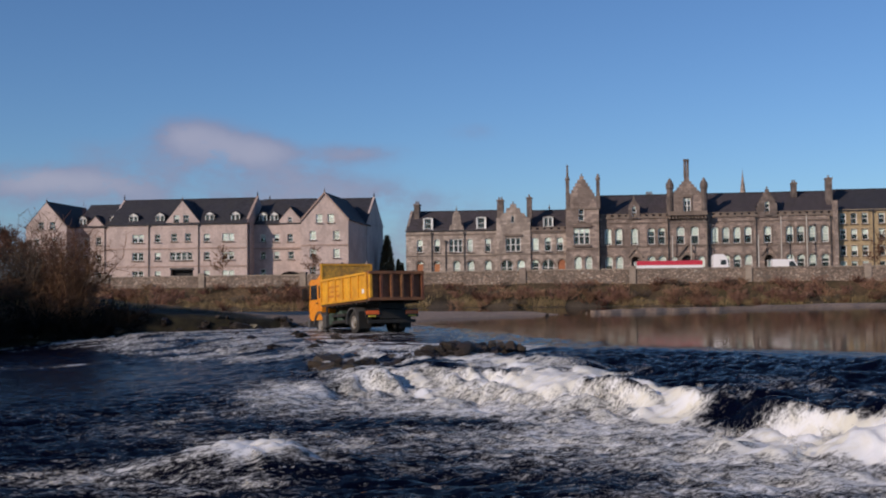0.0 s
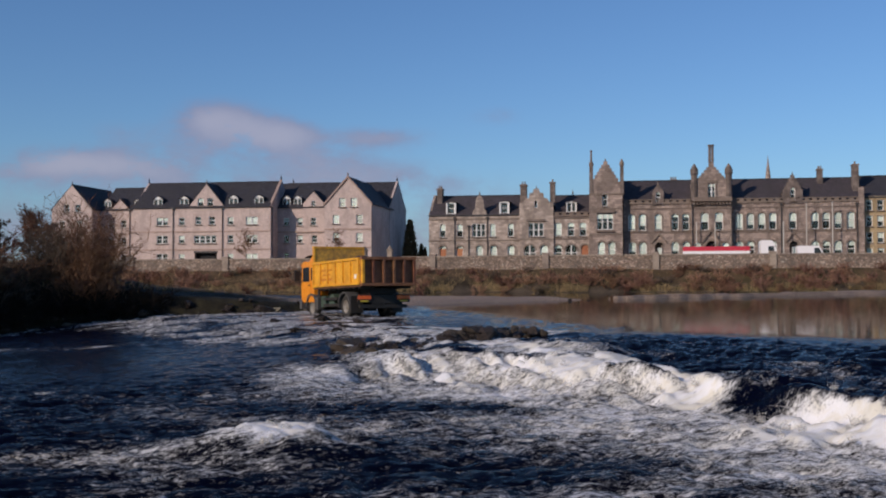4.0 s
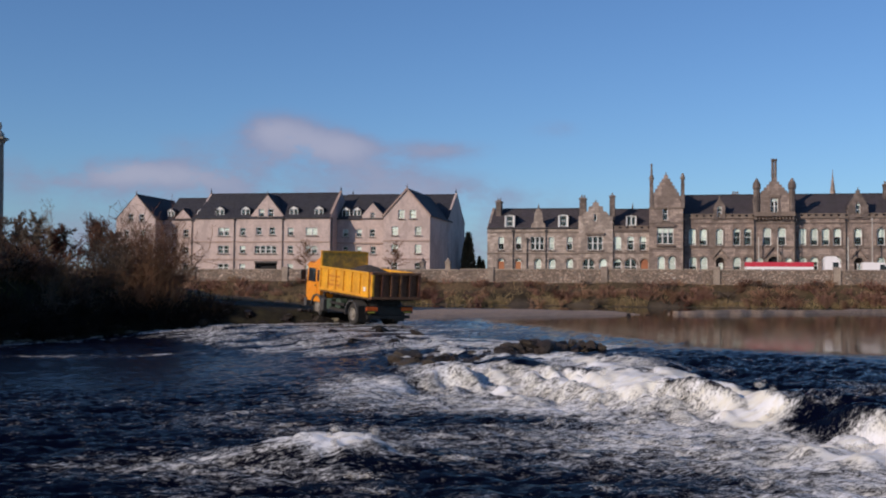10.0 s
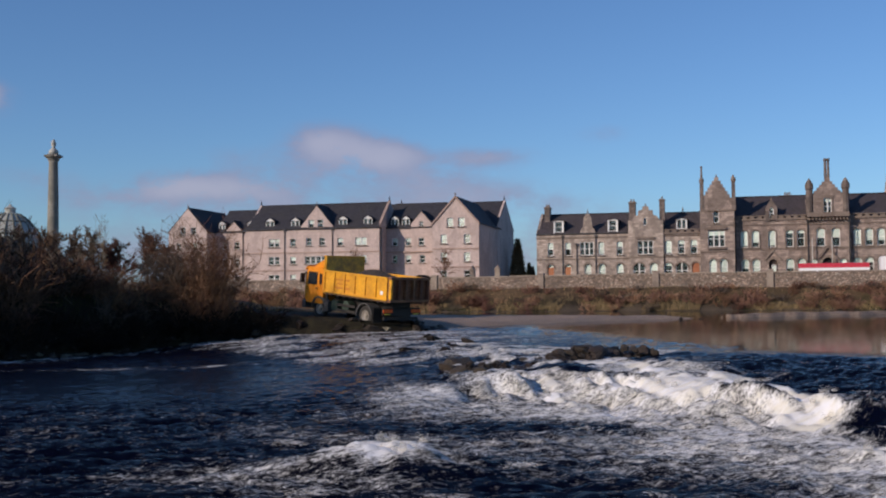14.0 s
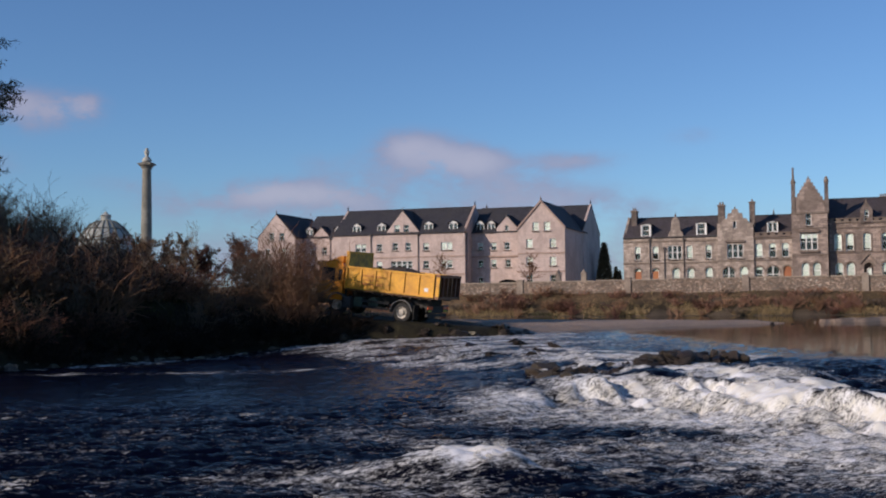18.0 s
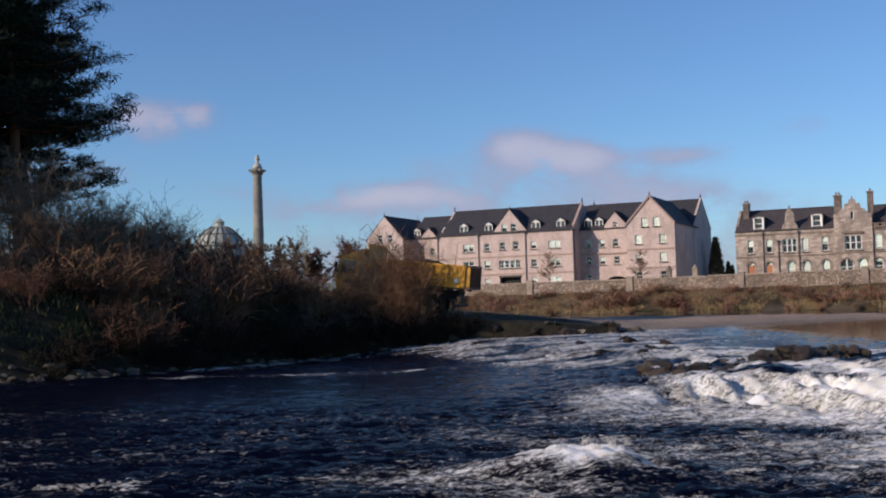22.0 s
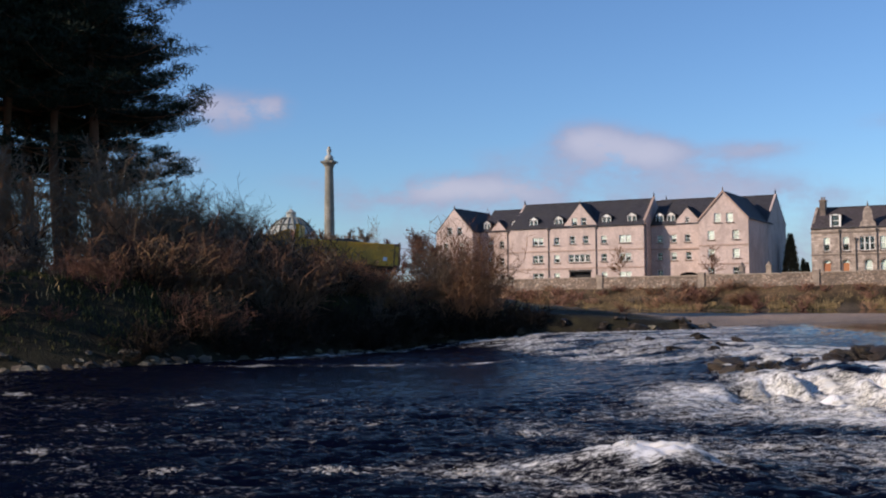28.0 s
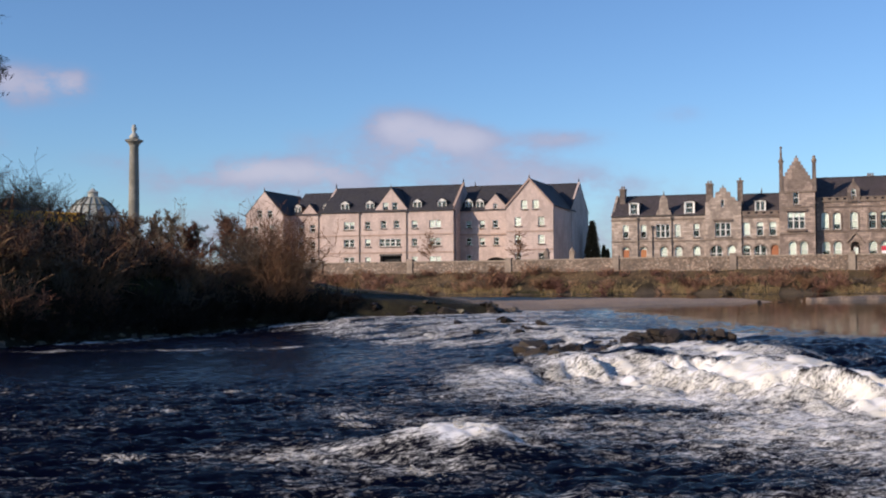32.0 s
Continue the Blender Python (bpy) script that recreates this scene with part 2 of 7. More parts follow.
def foam_material(name):
    """Thin froth: bubbles with the dark water showing between them."""
    m = bpy.data.materials.new(name)
    m.use_nodes = True
    m.node_tree.nodes.clear()
    N = Nodes(m.node_tree)
    pos = N.node("ShaderNodeTexCoord").outputs["Object"]
    a = N.noise(pos, 4.0, 8.0, 0.7, 0.5)
    holes = N.noise(N.scaled(pos, 0.6, 1.3, 1.0), 14.0, 5.0, 0.72, 0.8)
    c = N.mix(N.ramp(a, 0.36, 0.58), (0.62, 0.58, 0.48, 1), (0.74, 0.73, 0.70, 1))
    b = N.node("ShaderNodeBump", {"Height": a, "Strength": 0.5, "Distance": 0.04})
    p = N.node("ShaderNodeBsdfPrincipled", {"Base Color": c, "Roughness": 0.7, "Normal": b.outputs[0], "Specular IOR Level": 0.2, "Alpha": N.ramp(holes, 0.40, 0.66, 0.0, 0.8)})
    N.t.links.new(p.outputs[0], N.node("ShaderNodeOutputMaterial").inputs[0])
    return m


def ground_material(name):
    """Riverside ground: wet silt and shingle low down, brown winter grass higher up, tarmac-grey street behind the wall."""
    m = bpy.data.materials.new(name)
    m.use_nodes = True
    m.node_tree.nodes.clear()
    N = Nodes(m.node_tree)
    pos = N.node("ShaderNodeNewGeometry").outputs["Position"]
    grass = N.attribute("grass")
    slow = N.noise(pos, 0.25, 5.0, 0.6)
    mid = N.noise(pos, 1.6, 6.0, 0.65)
    quick = N.noise(pos, 9.0, 6.0, 0.7)
    stones = N.node("ShaderNodeTexVoronoi", {"Vector": pos, "Scale": 5.0})
    shingle = N.mix(N.ramp(quick, 0.35, 0.7), (0.20, 0.145, 0.11, 1), (0.44, 0.33, 0.25, 1))
    shingle = N.mix(N.ramp(stones.outputs[0], 0.0, 0.45, 0.6, 0.0), shingle, (0.44, 0.35, 0.28, 1))
    turf = N.mix(N.ramp(mid, 0.35, 0.7), (0.066, 0.044, 0.024, 1), (0.15, 0.095, 0.052, 1))
    turf = N.mix(N.ramp(slow, 0.45, 0.7, 0, 0.8), turf, (0.06, 0.048, 0.02, 1))
    c = N.mix(grass, shingle, turf)
    # near-black brown that paints deep shade onto the bank's ground
    bank_shade = N.mix(N.ramp(mid, 0.35, 0.7), (0.012, 0.010, 0.006, 1), (0.032, 0.028, 0.013, 1))
    c = N.mix(N.attribute("bank_shade"), c, bank_shade)
    b = N.node("ShaderNodeBump", {"Height": N.math("ADD", quick, mid), "Strength": 0.7, "Distance": 0.12})
    p = N.node("ShaderNodeBsdfPrincipled", {"Base Color": c, "Roughness": 0.92, "Normal": b.outputs[0], "Specular IOR Level": 0.25})
    N.t.links.new(p.outputs[0], N.node("ShaderNodeOutputMaterial").inputs[0])
    return m


M = {
    "ground": ground_material("riverside_ground"),
    "water": water_material("river_water"),
    "foam": foam_material("aerated_water"),
    "pink_stone": masonry("pinkish_block_stone", (0.575, 0.455, 0.41), (0.44, 0.355, 0.32), (0.51, 0.405, 0.36), 0.6, 0.3, bump=0.2, soot=0.4),
    "pink_trim": material("pink_stone_trim", (0.40, 0.29, 0.24), (0.26, 0.19, 0.16), 0.85, 0.5, 4.0, 0.1),
    "grey_stone": masonry("sooty_grey_sandstone", (0.45, 0.35, 0.29), (0.09, 0.072, 0.062), (0.21, 0.16, 0.135), 0.75, 0.32),
    "house_stone": masonry("brown_grey_sandstone", (0.56, 0.46, 0.385), (0.14, 0.115, 0.10), (0.27, 0.215, 0.18), 0.7, 0.3),
    "sooty_stone": masonry("soot_blackened_sandstone", (0.25, 0.195, 0.165), (0.07, 0.056, 0.05), (0.12, 0.095, 0.082), 0.7, 0.3),
    "stone_trim": material("dressed_sandstone", (0.22, 0.17, 0.135), (0.085, 0.066, 0.055), 0.85, 0.5, 4.0, 0.2, streak=0.4),
    "buff_stone": masonry("buff_ashlar", (0.46, 0.34, 0.19), (0.30, 0.23, 0.14), (0.40, 0.30, 0.17), 0.8, 0.35, bump=0.2),
    "buff_trim": material("buff_trim", (0.52, 0.40, 0.25), (0.34, 0.26, 0.16), 0.85, 0.5, 4.0, 0.1),
    "slate": slate("blue_grey_slate", (0.036, 0.035, 0.041)),
    "slate_brown": slate("weathered_slate", (0.056, 0.047, 0.050)),
    "white_paint": material("white_paint", (0.78, 0.77, 0.74), (0.55, 0.53, 0.5), 0.5, 0.8, 8.0, 0.04, vary=0.05, stain=0.12),
    "blind": material("white_blind", (0.80, 0.79, 0.76), (0.62, 0.60, 0.56), 0.8, 0.8, 10.0, 0.05, vary=0.18, stain=0.12),
    # near-black colour standing in for the shade inside openings
    "room_shade": material("painted_room_shade", (0.022, 0.021, 0.022), (0.015, 0.015, 0.016), 0.9, 0.6, 3.0, 0.0, vary=0.4),
    "glass": pane_glass("window_glass"),
    "lead": material("dark_gutter_paint", (0.045, 0.04, 0.04), (0.02, 0.02, 0.02), 0.6, 1.0, 8.0, 0.05),
    "pole_white": material("weathered_white_pole", (0.55, 0.53, 0.48), (0.36, 0.33, 0.28), 0.6, 0.6, 8.0, 0.05),
    "door_orange": material("varnished_orange_door", (0.42, 0.17, 0.07), (0.25, 0.09, 0.04), 0.4, 1.0, 6.0, 0.08),
    "river_wall": rubble("embankment_rubble"),
    "coping": material("pale_coping_stone", (0.36, 0.29, 0.23), (0.19, 0.15, 0.12), 0.85, 0.9, 5.0, 0.3, stain=0.45),
    "rock": material("wet_river_rock", (0.040, 0.029, 0.022), (0.011, 0.009, 0.007), 0.4, 1.2, 5.0, 1.0, vary=0.35, stain=0.5, spec=0.2),
    "rock_dry": material("dry_bank_stone", (0.15, 0.125, 0.095), (0.05, 0.042, 0.032), 0.9, 1.5, 9.0, 0.8, vary=0.5, stain=0.35),
    "rock_moss": material("weedy_weir_rock", (0.055, 0.035, 0.021), (0.022, 0.017, 0.010), 0.6, 2.0, 9.0, 1.0, vary=0.3, stain=0.4),
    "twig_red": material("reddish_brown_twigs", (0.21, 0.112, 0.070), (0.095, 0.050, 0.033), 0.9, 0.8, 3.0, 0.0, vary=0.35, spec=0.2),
    # lighter copy of twig_red for the far bank, sunlight put into its colour
    "twig_far": material("reddish_twigs_lit_copy", (0.34, 0.19, 0.13), (0.17, 0.095, 0.065), 0.9, 0.8, 3.0, 0.0, vary=0.35, spec=0.2),
    "twig_grey": material("grey_brown_twigs", (0.18, 0.138, 0.102), (0.10, 0.076, 0.058), 0.9, 0.8, 3.0, 0.0, vary=0.3, spec=0.2),
    # brown twigs with the bank's deep shade put into their colour
    "twig_shade": material("shaded_brown_twigs", (0.030, 0.020, 0.013), (0.014, 0.010, 0.008), 0.9, 0.8, 3.0, 0.0, vary=0.3, spec=0.2),
    "reed": material("dry_grass_blades", (0.40, 0.30, 0.15), (0.22, 0.16, 0.075), 0.9, 0.6, 3.0, 0.0, vary=0.3, spec=0.2),
    "sedge": material("green_grass_blades", (0.062, 0.068, 0.024), (0.035, 0.036, 0.014), 0.9, 0.6, 3.0, 0.0, vary=0.3, spec=0.2),
    "needles": material("pine_needles", (0.012, 0.025, 0.012), (0.006, 0.012, 0.006), 0.7, 0.8, 3.0, 0.0, vary=0.25, spec=0.25),
    "pine_bark": material("scots_pine_bark", (0.19, 0.095, 0.055), (0.075, 0.048, 0.034), 0.9, 0.6, 6.0, 0.6, spec=0.2),
    "evergreen": material("dark_evergreen_leaves", (0.22, 0.165, 0.085), (0.10, 0.075, 0.038), 0.8, 0.8, 3.0, 0.0, vary=0.25, spec=0.2),
    "column_stone": material("weathered_column_stone", (0.29, 0.275, 0.235), (0.11, 0.105, 0.085), 0.9, 0.35, 2.5, 0.4, streak=0.5, stain=0.4),
    "dome_metal": material("pale_grey_dome_panel", (0.42, 0.42, 0.38), (0.24, 0.25, 0.21), 0.6, 0.4, 2.0, 0.1, stain=0.35),
    "dome_rib": material("dark_dome_rib", (0.14, 0.15, 0.12), (0.08, 0.08, 0.07), 0.7, 0.6, 3.0, 0.1),
    "yellow": material("yellow_tipper_paint", (0.86, 0.43, 0.03), (0.46, 0.20, 0.03), 0.42, 1.6, 8.0, 0.1, vary=0.0, stain=0.32),
    "orange": material("orange_yellow_cab_paint", (0.80, 0.29, 0.022), (0.55, 0.18, 0.02), 0.32, 0.7, 7.0, 0.02, vary=0.0, stain=0.14),
    "rust": material("rusty_steel_panel", (0.17, 0.085, 0.042), (0.06, 0.034, 0.022), 0.75, 0.9, 6.0, 0.25, vary=0.0, stain=0.4),
    "chassis": material("muddy_black_chassis", (0.016, 0.015, 0.014), (0.035, 0.029, 0.023), 0.7, 0.9, 6.0, 0.25, vary=0.1, stain=0.3),
    "guard": material("grey_mudguard", (0.085, 0.083, 0.082), (0.06, 0.055, 0.05), 0.6, 0.9, 6.0, 0.08, vary=0.0),
    "tyre": material("black_rubber", (0.022, 0.021, 0.02), (0.04, 0.036, 0.03), 0.8, 2.0, 9.0, 0.3, vary=0.0),
    "rim": material("pale_wheel_steel", (0.50, 0.47, 0.42), (0.22, 0.19, 0.15), 0.45, 1.5, 7.0, 0.1, metal=0.4, vary=0.0, stain=0.35),
    "lamp_red": material("red_lamp_plastic", (0.92, 0.17, 0.03), (0.75, 0.10, 0.02), 0.25, 2.0, 9.0, 0.0, vary=0.0),
    "lamp_clear": material("clear_lamp", (0.8, 0.8, 0.78), (0.6, 0.6, 0.58), 0.15, 2.0, 9.0, 0.0, vary=0.0),
    "plate": material("yellow_plate", (0.72, 0.55, 0.05), (0.5, 0.38, 0.05), 0.5, 2.0, 9.0, 0.0, vary=0.0),
    "rusty_yellow": material("scraped_yellow_brown_steel", (0.72, 0.36, 0.05), (0.26, 0.13, 0.05), 0.65, 2.0, 8.0, 0.2, vary=0.15, stain=0.4),
    "rust_red": material("scuffed_red_brown_steel", (0.30, 0.125, 0.055), (0.12, 0.05, 0.028), 0.6, 1.6, 8.0, 0.25, vary=0.2, stain=0.45),
    "soil": material("dark_gravelly_load", (0.062, 0.046, 0.034), (0.03, 0.022, 0.017), 0.95, 1.4, 7.0, 0.9, vary=0.0),
    "decal": material("faded_red_lettering", (0.50, 0.16, 0.03), (0.62, 0.27, 0.03), 0.6, 2.0, 9.0, 0.0, vary=0.0),
    "dark_glass": material("cab_window_glass", (0.02, 0.024, 0.03), (0.03, 0.035, 0.04), 0.06, 2.0, 9.0, 0.0, vary=0.0),
    "tank": material("greenish_tank_paint", (0.05, 0.085, 0.06), (0.03, 0.04, 0.03), 0.6, 1.2, 7.0, 0.1, vary=0.0),
    "lorry_red": material("red_vehicle_paint", (0.52, 0.03, 0.05), (0.40, 0.025, 0.04), 0.4, 1.0, 7.0, 0.0, vary=0.0, stain=0.1),
    "lorry_white": material("white_vehicle_paint", (0.82, 0.80, 0.80), (0.70, 0.68, 0.68), 0.35, 1.0, 7.0, 0.0, vary=0.0, stain=0.1),
}


# ---- shapes ----
def mesh_of(name, verts, faces, mat=None, smooth=False):
    me = bpy.data.meshes.new(name)
    me.from_pydata([tuple(v) for v in verts], [], [tuple(f) for f in faces])
    if mat:
        me.materials.append(mat)
    if smooth:
        me.polygons.foreach_set("use_smooth", [True] * len(me.polygons))
    me.update()
    return me


def put(name, me, parent=None, m=None, label=""):
    ob = new(name, me)
    if parent:
        ob.parent = parent
    if m is not None:
        ob.matrix_basis = m
    return tagged(ob, label) if label else ob


class Solid:
    """Collects boxes, prisms and turned forms into one mesh."""

    def __init__(self):
        self.v, self.f = [], []

    def add(self, verts, faces):
        n = len(self.v)
        self.v += verts
        self.f += [tuple(i + n for i in f) for f in faces]
        return self

    def box(self, x0, x1, y0, y1, z0, z1, top=1.0, bev=0.0):
        """top: the upper face's size against the lower one's; bev: a chamfer round the upper edge."""
        cx, cy = (x0 + x1) / 2, (y0 + y1) / 2
        rings = [(z0, 1.0, 0.0), (z1 - bev, top, 0.0), (z1, top, bev)] if bev else [(z0, 1.0, 0.0), (z1, top, 0.0)]
        vs = []
        for z, k, b in rings:
            for x, y in ((x0, y0), (x1, y0), (x1, y1), (x0, y1)):
                px, py = cx + (x - cx) * k, cy + (y - cy) * k
                vs.append((px - math.copysign(b, px - cx), py - math.copysign(b, py - cy), z))
        fs = [(3, 2, 1, 0)]
        for r in range(len(rings) - 1):
            fs += [(4 * r + i, 4 * r + (i + 1) % 4, 4 * r + 4 + (i + 1) % 4, 4 * r + 4 + i) for i in range(4)]
        n = 4 * (len(rings) - 1)
        fs.append((n, n + 1, n + 2, n + 3))
        return self.add(vs, fs)

    def prism(self, outline, y0, y1, axis="y"):
        """An outline in x, z pushed from y0 to y1 (or, for axis x, an outline in y, z pushed from x0 to x1)."""
        n = len(outline)
        if axis == "y":
            vs = [(a, y0, b) for a, b in outline] + [(a, y1, b) for a, b in outline]
        else:
            vs = [(y0, a, b) for a, b in outline] + [(y1, a, b) for a, b in outline]
        fs = [tuple(range(n)), tuple(range(2 * n - 1, n - 1, -1))] + [(i, i + n, (i + 1) % n + n, (i + 1) % n) for i in range(n)]
        return self.add(vs, fs)

    def turned(self, cx, cy, profile, n=12, axis="z", caps=True):
        """A profile of (radius, height) turned round an axis."""
        vs, fs = [], []
        for r, h in profile:
            for i in range(n):
                a = 2 * math.pi * i / n
                if axis == "z":
                    vs.append((cx + r * math.cos(a), cy + r * math.sin(a), h))
                else:
                    vs.append((h, cx + r * math.cos(a), cy + r * math.sin(a)))
        for k in range(len(profile) - 1):
            fs += [(k * n + i, k * n + (i + 1) % n, (k + 1) * n + (i + 1) % n, (k + 1) * n + i) for i in range(n)]
        if caps:
            fs += [tuple(range(n - 1, -1, -1)), tuple(range((len(profile) - 1) * n, len(profile) * n))]
        return self.add(vs, fs)

    def tube(self, pts, radii, n=5):
        """A tapering limb along points."""
        vs, fs = [], []
        for k, (p, r) in enumerate(zip(pts, radii)):
            d = Vector(pts[min(k + 1, len(pts) - 1)]) - Vector(pts[max(k - 1, 0)])
            q = d.to_track_quat("Z", "Y")
            for i in range(n):
                a = 2 * math.pi * i / n
                vs.append(tuple(Vector(p) + q @ Vector((r * math.cos(a), r * math.sin(a), 0))))
        for k in range(len(pts) - 1):
            fs += [(k * n + i, k * n + (i + 1) % n, (k + 1) * n + (i + 1) % n, (k + 1) * n + i) for i in range(n)]
        return self.add(vs, fs)

    def mesh(self, name, mat, smooth=False):
        return mesh_of(name, self.v, self.f, mat, smooth)


def lattice(ix, iy, seed):
    h = (ix.astype(np.int64) * 374761393 + iy.astype(np.int64) * 668265263 + seed * 1442695041) & 0x7FFFFFFF
    h = ((h ^ (h >> 13)) * 1274126177) & 0x7FFFFFFF
    return ((h ^ (h >> 16)) & 0xFFFF) / 65535.0


def vnoise(x, y, seed=0):
    """Smooth value noise of numpy arrays, 0 to 1."""
    ix, iy = np.floor(x), np.floor(y)
    fx, fy = x - ix, y - iy
    fx, fy = fx * fx * fx * (fx * (fx * 6 - 15) + 10), fy * fy * fy * (fy * (fy * 6 - 15) + 10)
    ix, iy = ix.astype(np.int64), iy.astype(np.int64)
    a, b = lattice(ix, iy, seed), lattice(ix + 1, iy, seed)
    c, d = lattice(ix, iy + 1, seed), lattice(ix + 1, iy + 1, seed)
    return (a + (b - a) * fx) * (1 - fy) + (c + (d - c) * fx) * fy


def fbm(x, y, octaves=4, seed=0):
    total, amp, norm = 0.0, 1.0, 0.0
    for k in range(octaves):
        total = total + amp * vnoise(x * 2 ** k, y * 2 ** k, seed + k * 17)
        norm, amp = norm + amp, amp * 0.5
    return total / norm


def smooth(x, lo, hi):
    t = np.clip((x - lo) / (hi - lo), 0, 1)
    return t * t * (3 - 2 * t)


def line_side(px, py, line):
    """Signed distance to a polyline: positive to the left of its way."""
    best, sign = np.full(np.shape(px), 1e9), np.ones(np.shape(px))
    for (ax, ay), (bx, by) in zip(line[:-1], line[1:]):
        ux, uy = bx - ax, by - ay
        k = np.clip(((px - ax) * ux + (py - ay) * uy) / (ux * ux + uy * uy), 0, 1)
        d = np.hypot(px - ax - k * ux, py - ay - k * uy)
        s = np.sign(ux * (py - ay) - uy * (px - ax))
        near = d < best - 1e-9
        best, sign = np.where(near, d, best), np.where(near, s, sign)
    return best * sign


def grid_mesh(name, xs, ys, z, mat, fields):
    nx, ny = len(xs), len(ys)
    X, Y = np.meshgrid(xs, ys)
    me = bpy.data.meshes.new(name)
    me.vertices.add(nx * ny)
    me.vertices.foreach_set("co", np.stack([X, Y, z], -1).astype(np.float32).ravel())
    i = (np.arange(ny - 1)[:, None] * nx + np.arange(nx - 1)).ravel()
    quads = np.stack([i, i + 1, i + nx + 1, i + nx], -1).astype(np.int32)
    me.loops.add(quads.size)
    me.loops.foreach_set("vertex_index", quads.ravel())
    me.polygons.add(len(quads))
    me.polygons.foreach_set("loop_start", np.arange(0, quads.size, 4, dtype=np.int32))
    me.polygons.foreach_set("use_smooth", np.ones(len(quads), bool))
    for key, val in fields.items():
        at = me.attributes.new(key, "FLOAT", "POINT")
        at.data.foreach_set("value", np.broadcast_to(val, X.shape).astype(np.float32).ravel())
    me.materials.append(mat)
    me.update(calc_edges=True)
    me.validate()
    return new(name, me)


# ---- the lie of the land ----
TURN = -8.0                                   # the far quay runs across the view, turned by this much
FAR = pose(0, 0, 0, 0, 0, TURN)               # its own axes: u along the quay, v away from the river
CU, SU = math.cos(radians(TURN)), math.sin(radians(TURN))
STREET = 3.6
# the near island: its shore, then the shingle spit, then its back
SHORE = [(-200, -60), (-60, 5), (-33, 25), (-26.5, 31.2), (-23.3, 36), (-20.8, 44.5), (-18.2, 49.8), (-14.2, 52.6), (-9.6, 53.4), (-7.4, 55.8), (-7.0, 60.0),
         (-5.2, 66.5), (-2.0, 72.5), (1.5, 79.0), (5.5, 84.8), (9.5, 88.2), (1.0, 95.5), (-19, 104), (-45, 112), (-120, 118), (-400, 100)]
# brink and foot of the weir, upstream to the left of both lines
BRINK = [(-14, 62), (-12, 56), (-7.0, 48.0), (-3.0, 41.5), (0.2, 36.6), (3.6, 34.6), (7.2, 33.4), (11.6, 29.0), (28, 19), (60, 2)]
FOOT = [(-19, 54), (-16.5, 49.0), (-10, 40.0), (-5.0, 31.5), (-1.8, 28.5), (1.6, 23.0), (4.4, 17.6), (7.4, 12.5), (40, -8)]


def far_shore(u):
    return 143.5 + (fbm(u * 0.12, u * 0 + 3.3, 3, 9) - 0.5) * 4


def land(x, y):
    """Height of the ground."""
    x, y = np.asarray(x, float), np.asarray(y, float)
    u, v = x * CU + y * SU, -x * SU + y * CU
    d = line_side(x, y, SHORE)
    rough = fbm(x * 0.35, y * 0.35, 4, 5) - 0.5
    top = np.interp(x, [-60, -31, -27, -24, -20.5, -16.5, -12.5, -8.5, -4], [3.2, 2.8, 2.35, 2.05, 1.66, 1.15, 0.80, 0.46, 0.18])
    top = top + (0.27 - top) * smooth(y + 0.25 * x, 60, 72)
    top = top + rough * 0.35 * smooth(d, 0.5, 3)
    steep = np.where(y + 0.25 * x > 56, 0.20, 0.95)
    isle = np.minimum(top, -0.75 + 0.74 * smooth(y, 46, 56) + np.maximum(d, 0) * steep + rough * 0.3)
    bed = -1.7 + rough * 0.4
    z = np.where(d > 0, isle, np.maximum(bed, -0.75 + 0.7 * smooth(y, 46, 56) + d * 0.5))
    near = np.interp(y, [-50, 3, 7, 10], [0.2, 0.0, -0.4, -1.7])
    z = np.where(y < 10, np.maximum(z, near), z)
    shore = far_shore(u)
    bank = np.interp(v - shore, [-4, 0, 0.8, 5.2, 8.0], [-1.7, -0.15, 0.35, 2.9, 3.15]) + rough * 0.35 * smooth(v, 143, 146)
    z = np.where(v > 138, np.where(v > 150.6, STREET, np.minimum(bank, 3.2)), z)
    return z


def steps(*spans):
    """Grid lines: spans of (start, end, step)."""
    vals = []
    for a, b, s in spans:
        vals += list(np.arange(a, b - 1e-6, s))
    return np.array(vals + [spans[-1][1]])


gx = np.concatenate([-np.geomspace(4200, 170, 26), steps((-165, -62, 2.0), (-62, 26, 0.5), (26, 110, 1.6)), np.geomspace(120, 4200, 24)])
gy = np.concatenate([-np.geomspace(4200, 60, 18), steps((-50, 24, 3.0), (24, 112, 0.55), (112, 128, 2.0), (128, 176, 0.6)), np.geomspace(180, 4600, 30)])
GX, GY = np.meshgrid(gx, gy)
GZ = land(GX, GY)
GV = -GX * SU + GY * CU
grassy = np.clip(smooth(GZ, 0.35, 1.0) * (GV < 150.6) + 0.15 * (GV > 150.6) + 0.8 * (GV > 260), 0, 1)
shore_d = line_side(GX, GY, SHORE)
# where the near bank is painted as shaded, from its edge inland
bank_shade_mask = smooth(shore_d, -2.5, -0.5) * smooth(shore_d, 14.0, 8.0) * smooth(GY + 0.25 * GX, 59.5, 55.5)
# the far bank's foot gets the same dark colour, at 0.8
bank_shade_mask = np.maximum(bank_shade_mask, 0.8 * smooth(GV, 139, 141) * smooth(GV, 147.5, 144.5))
ground = grid_mesh("ground", gx, gy, GZ, M["ground"], {"grass": grassy, "bank_shade": bank_shade_mask})
tagged(ground, "brown winter grass, silt and shingle along the river", "ground", kind="structure")


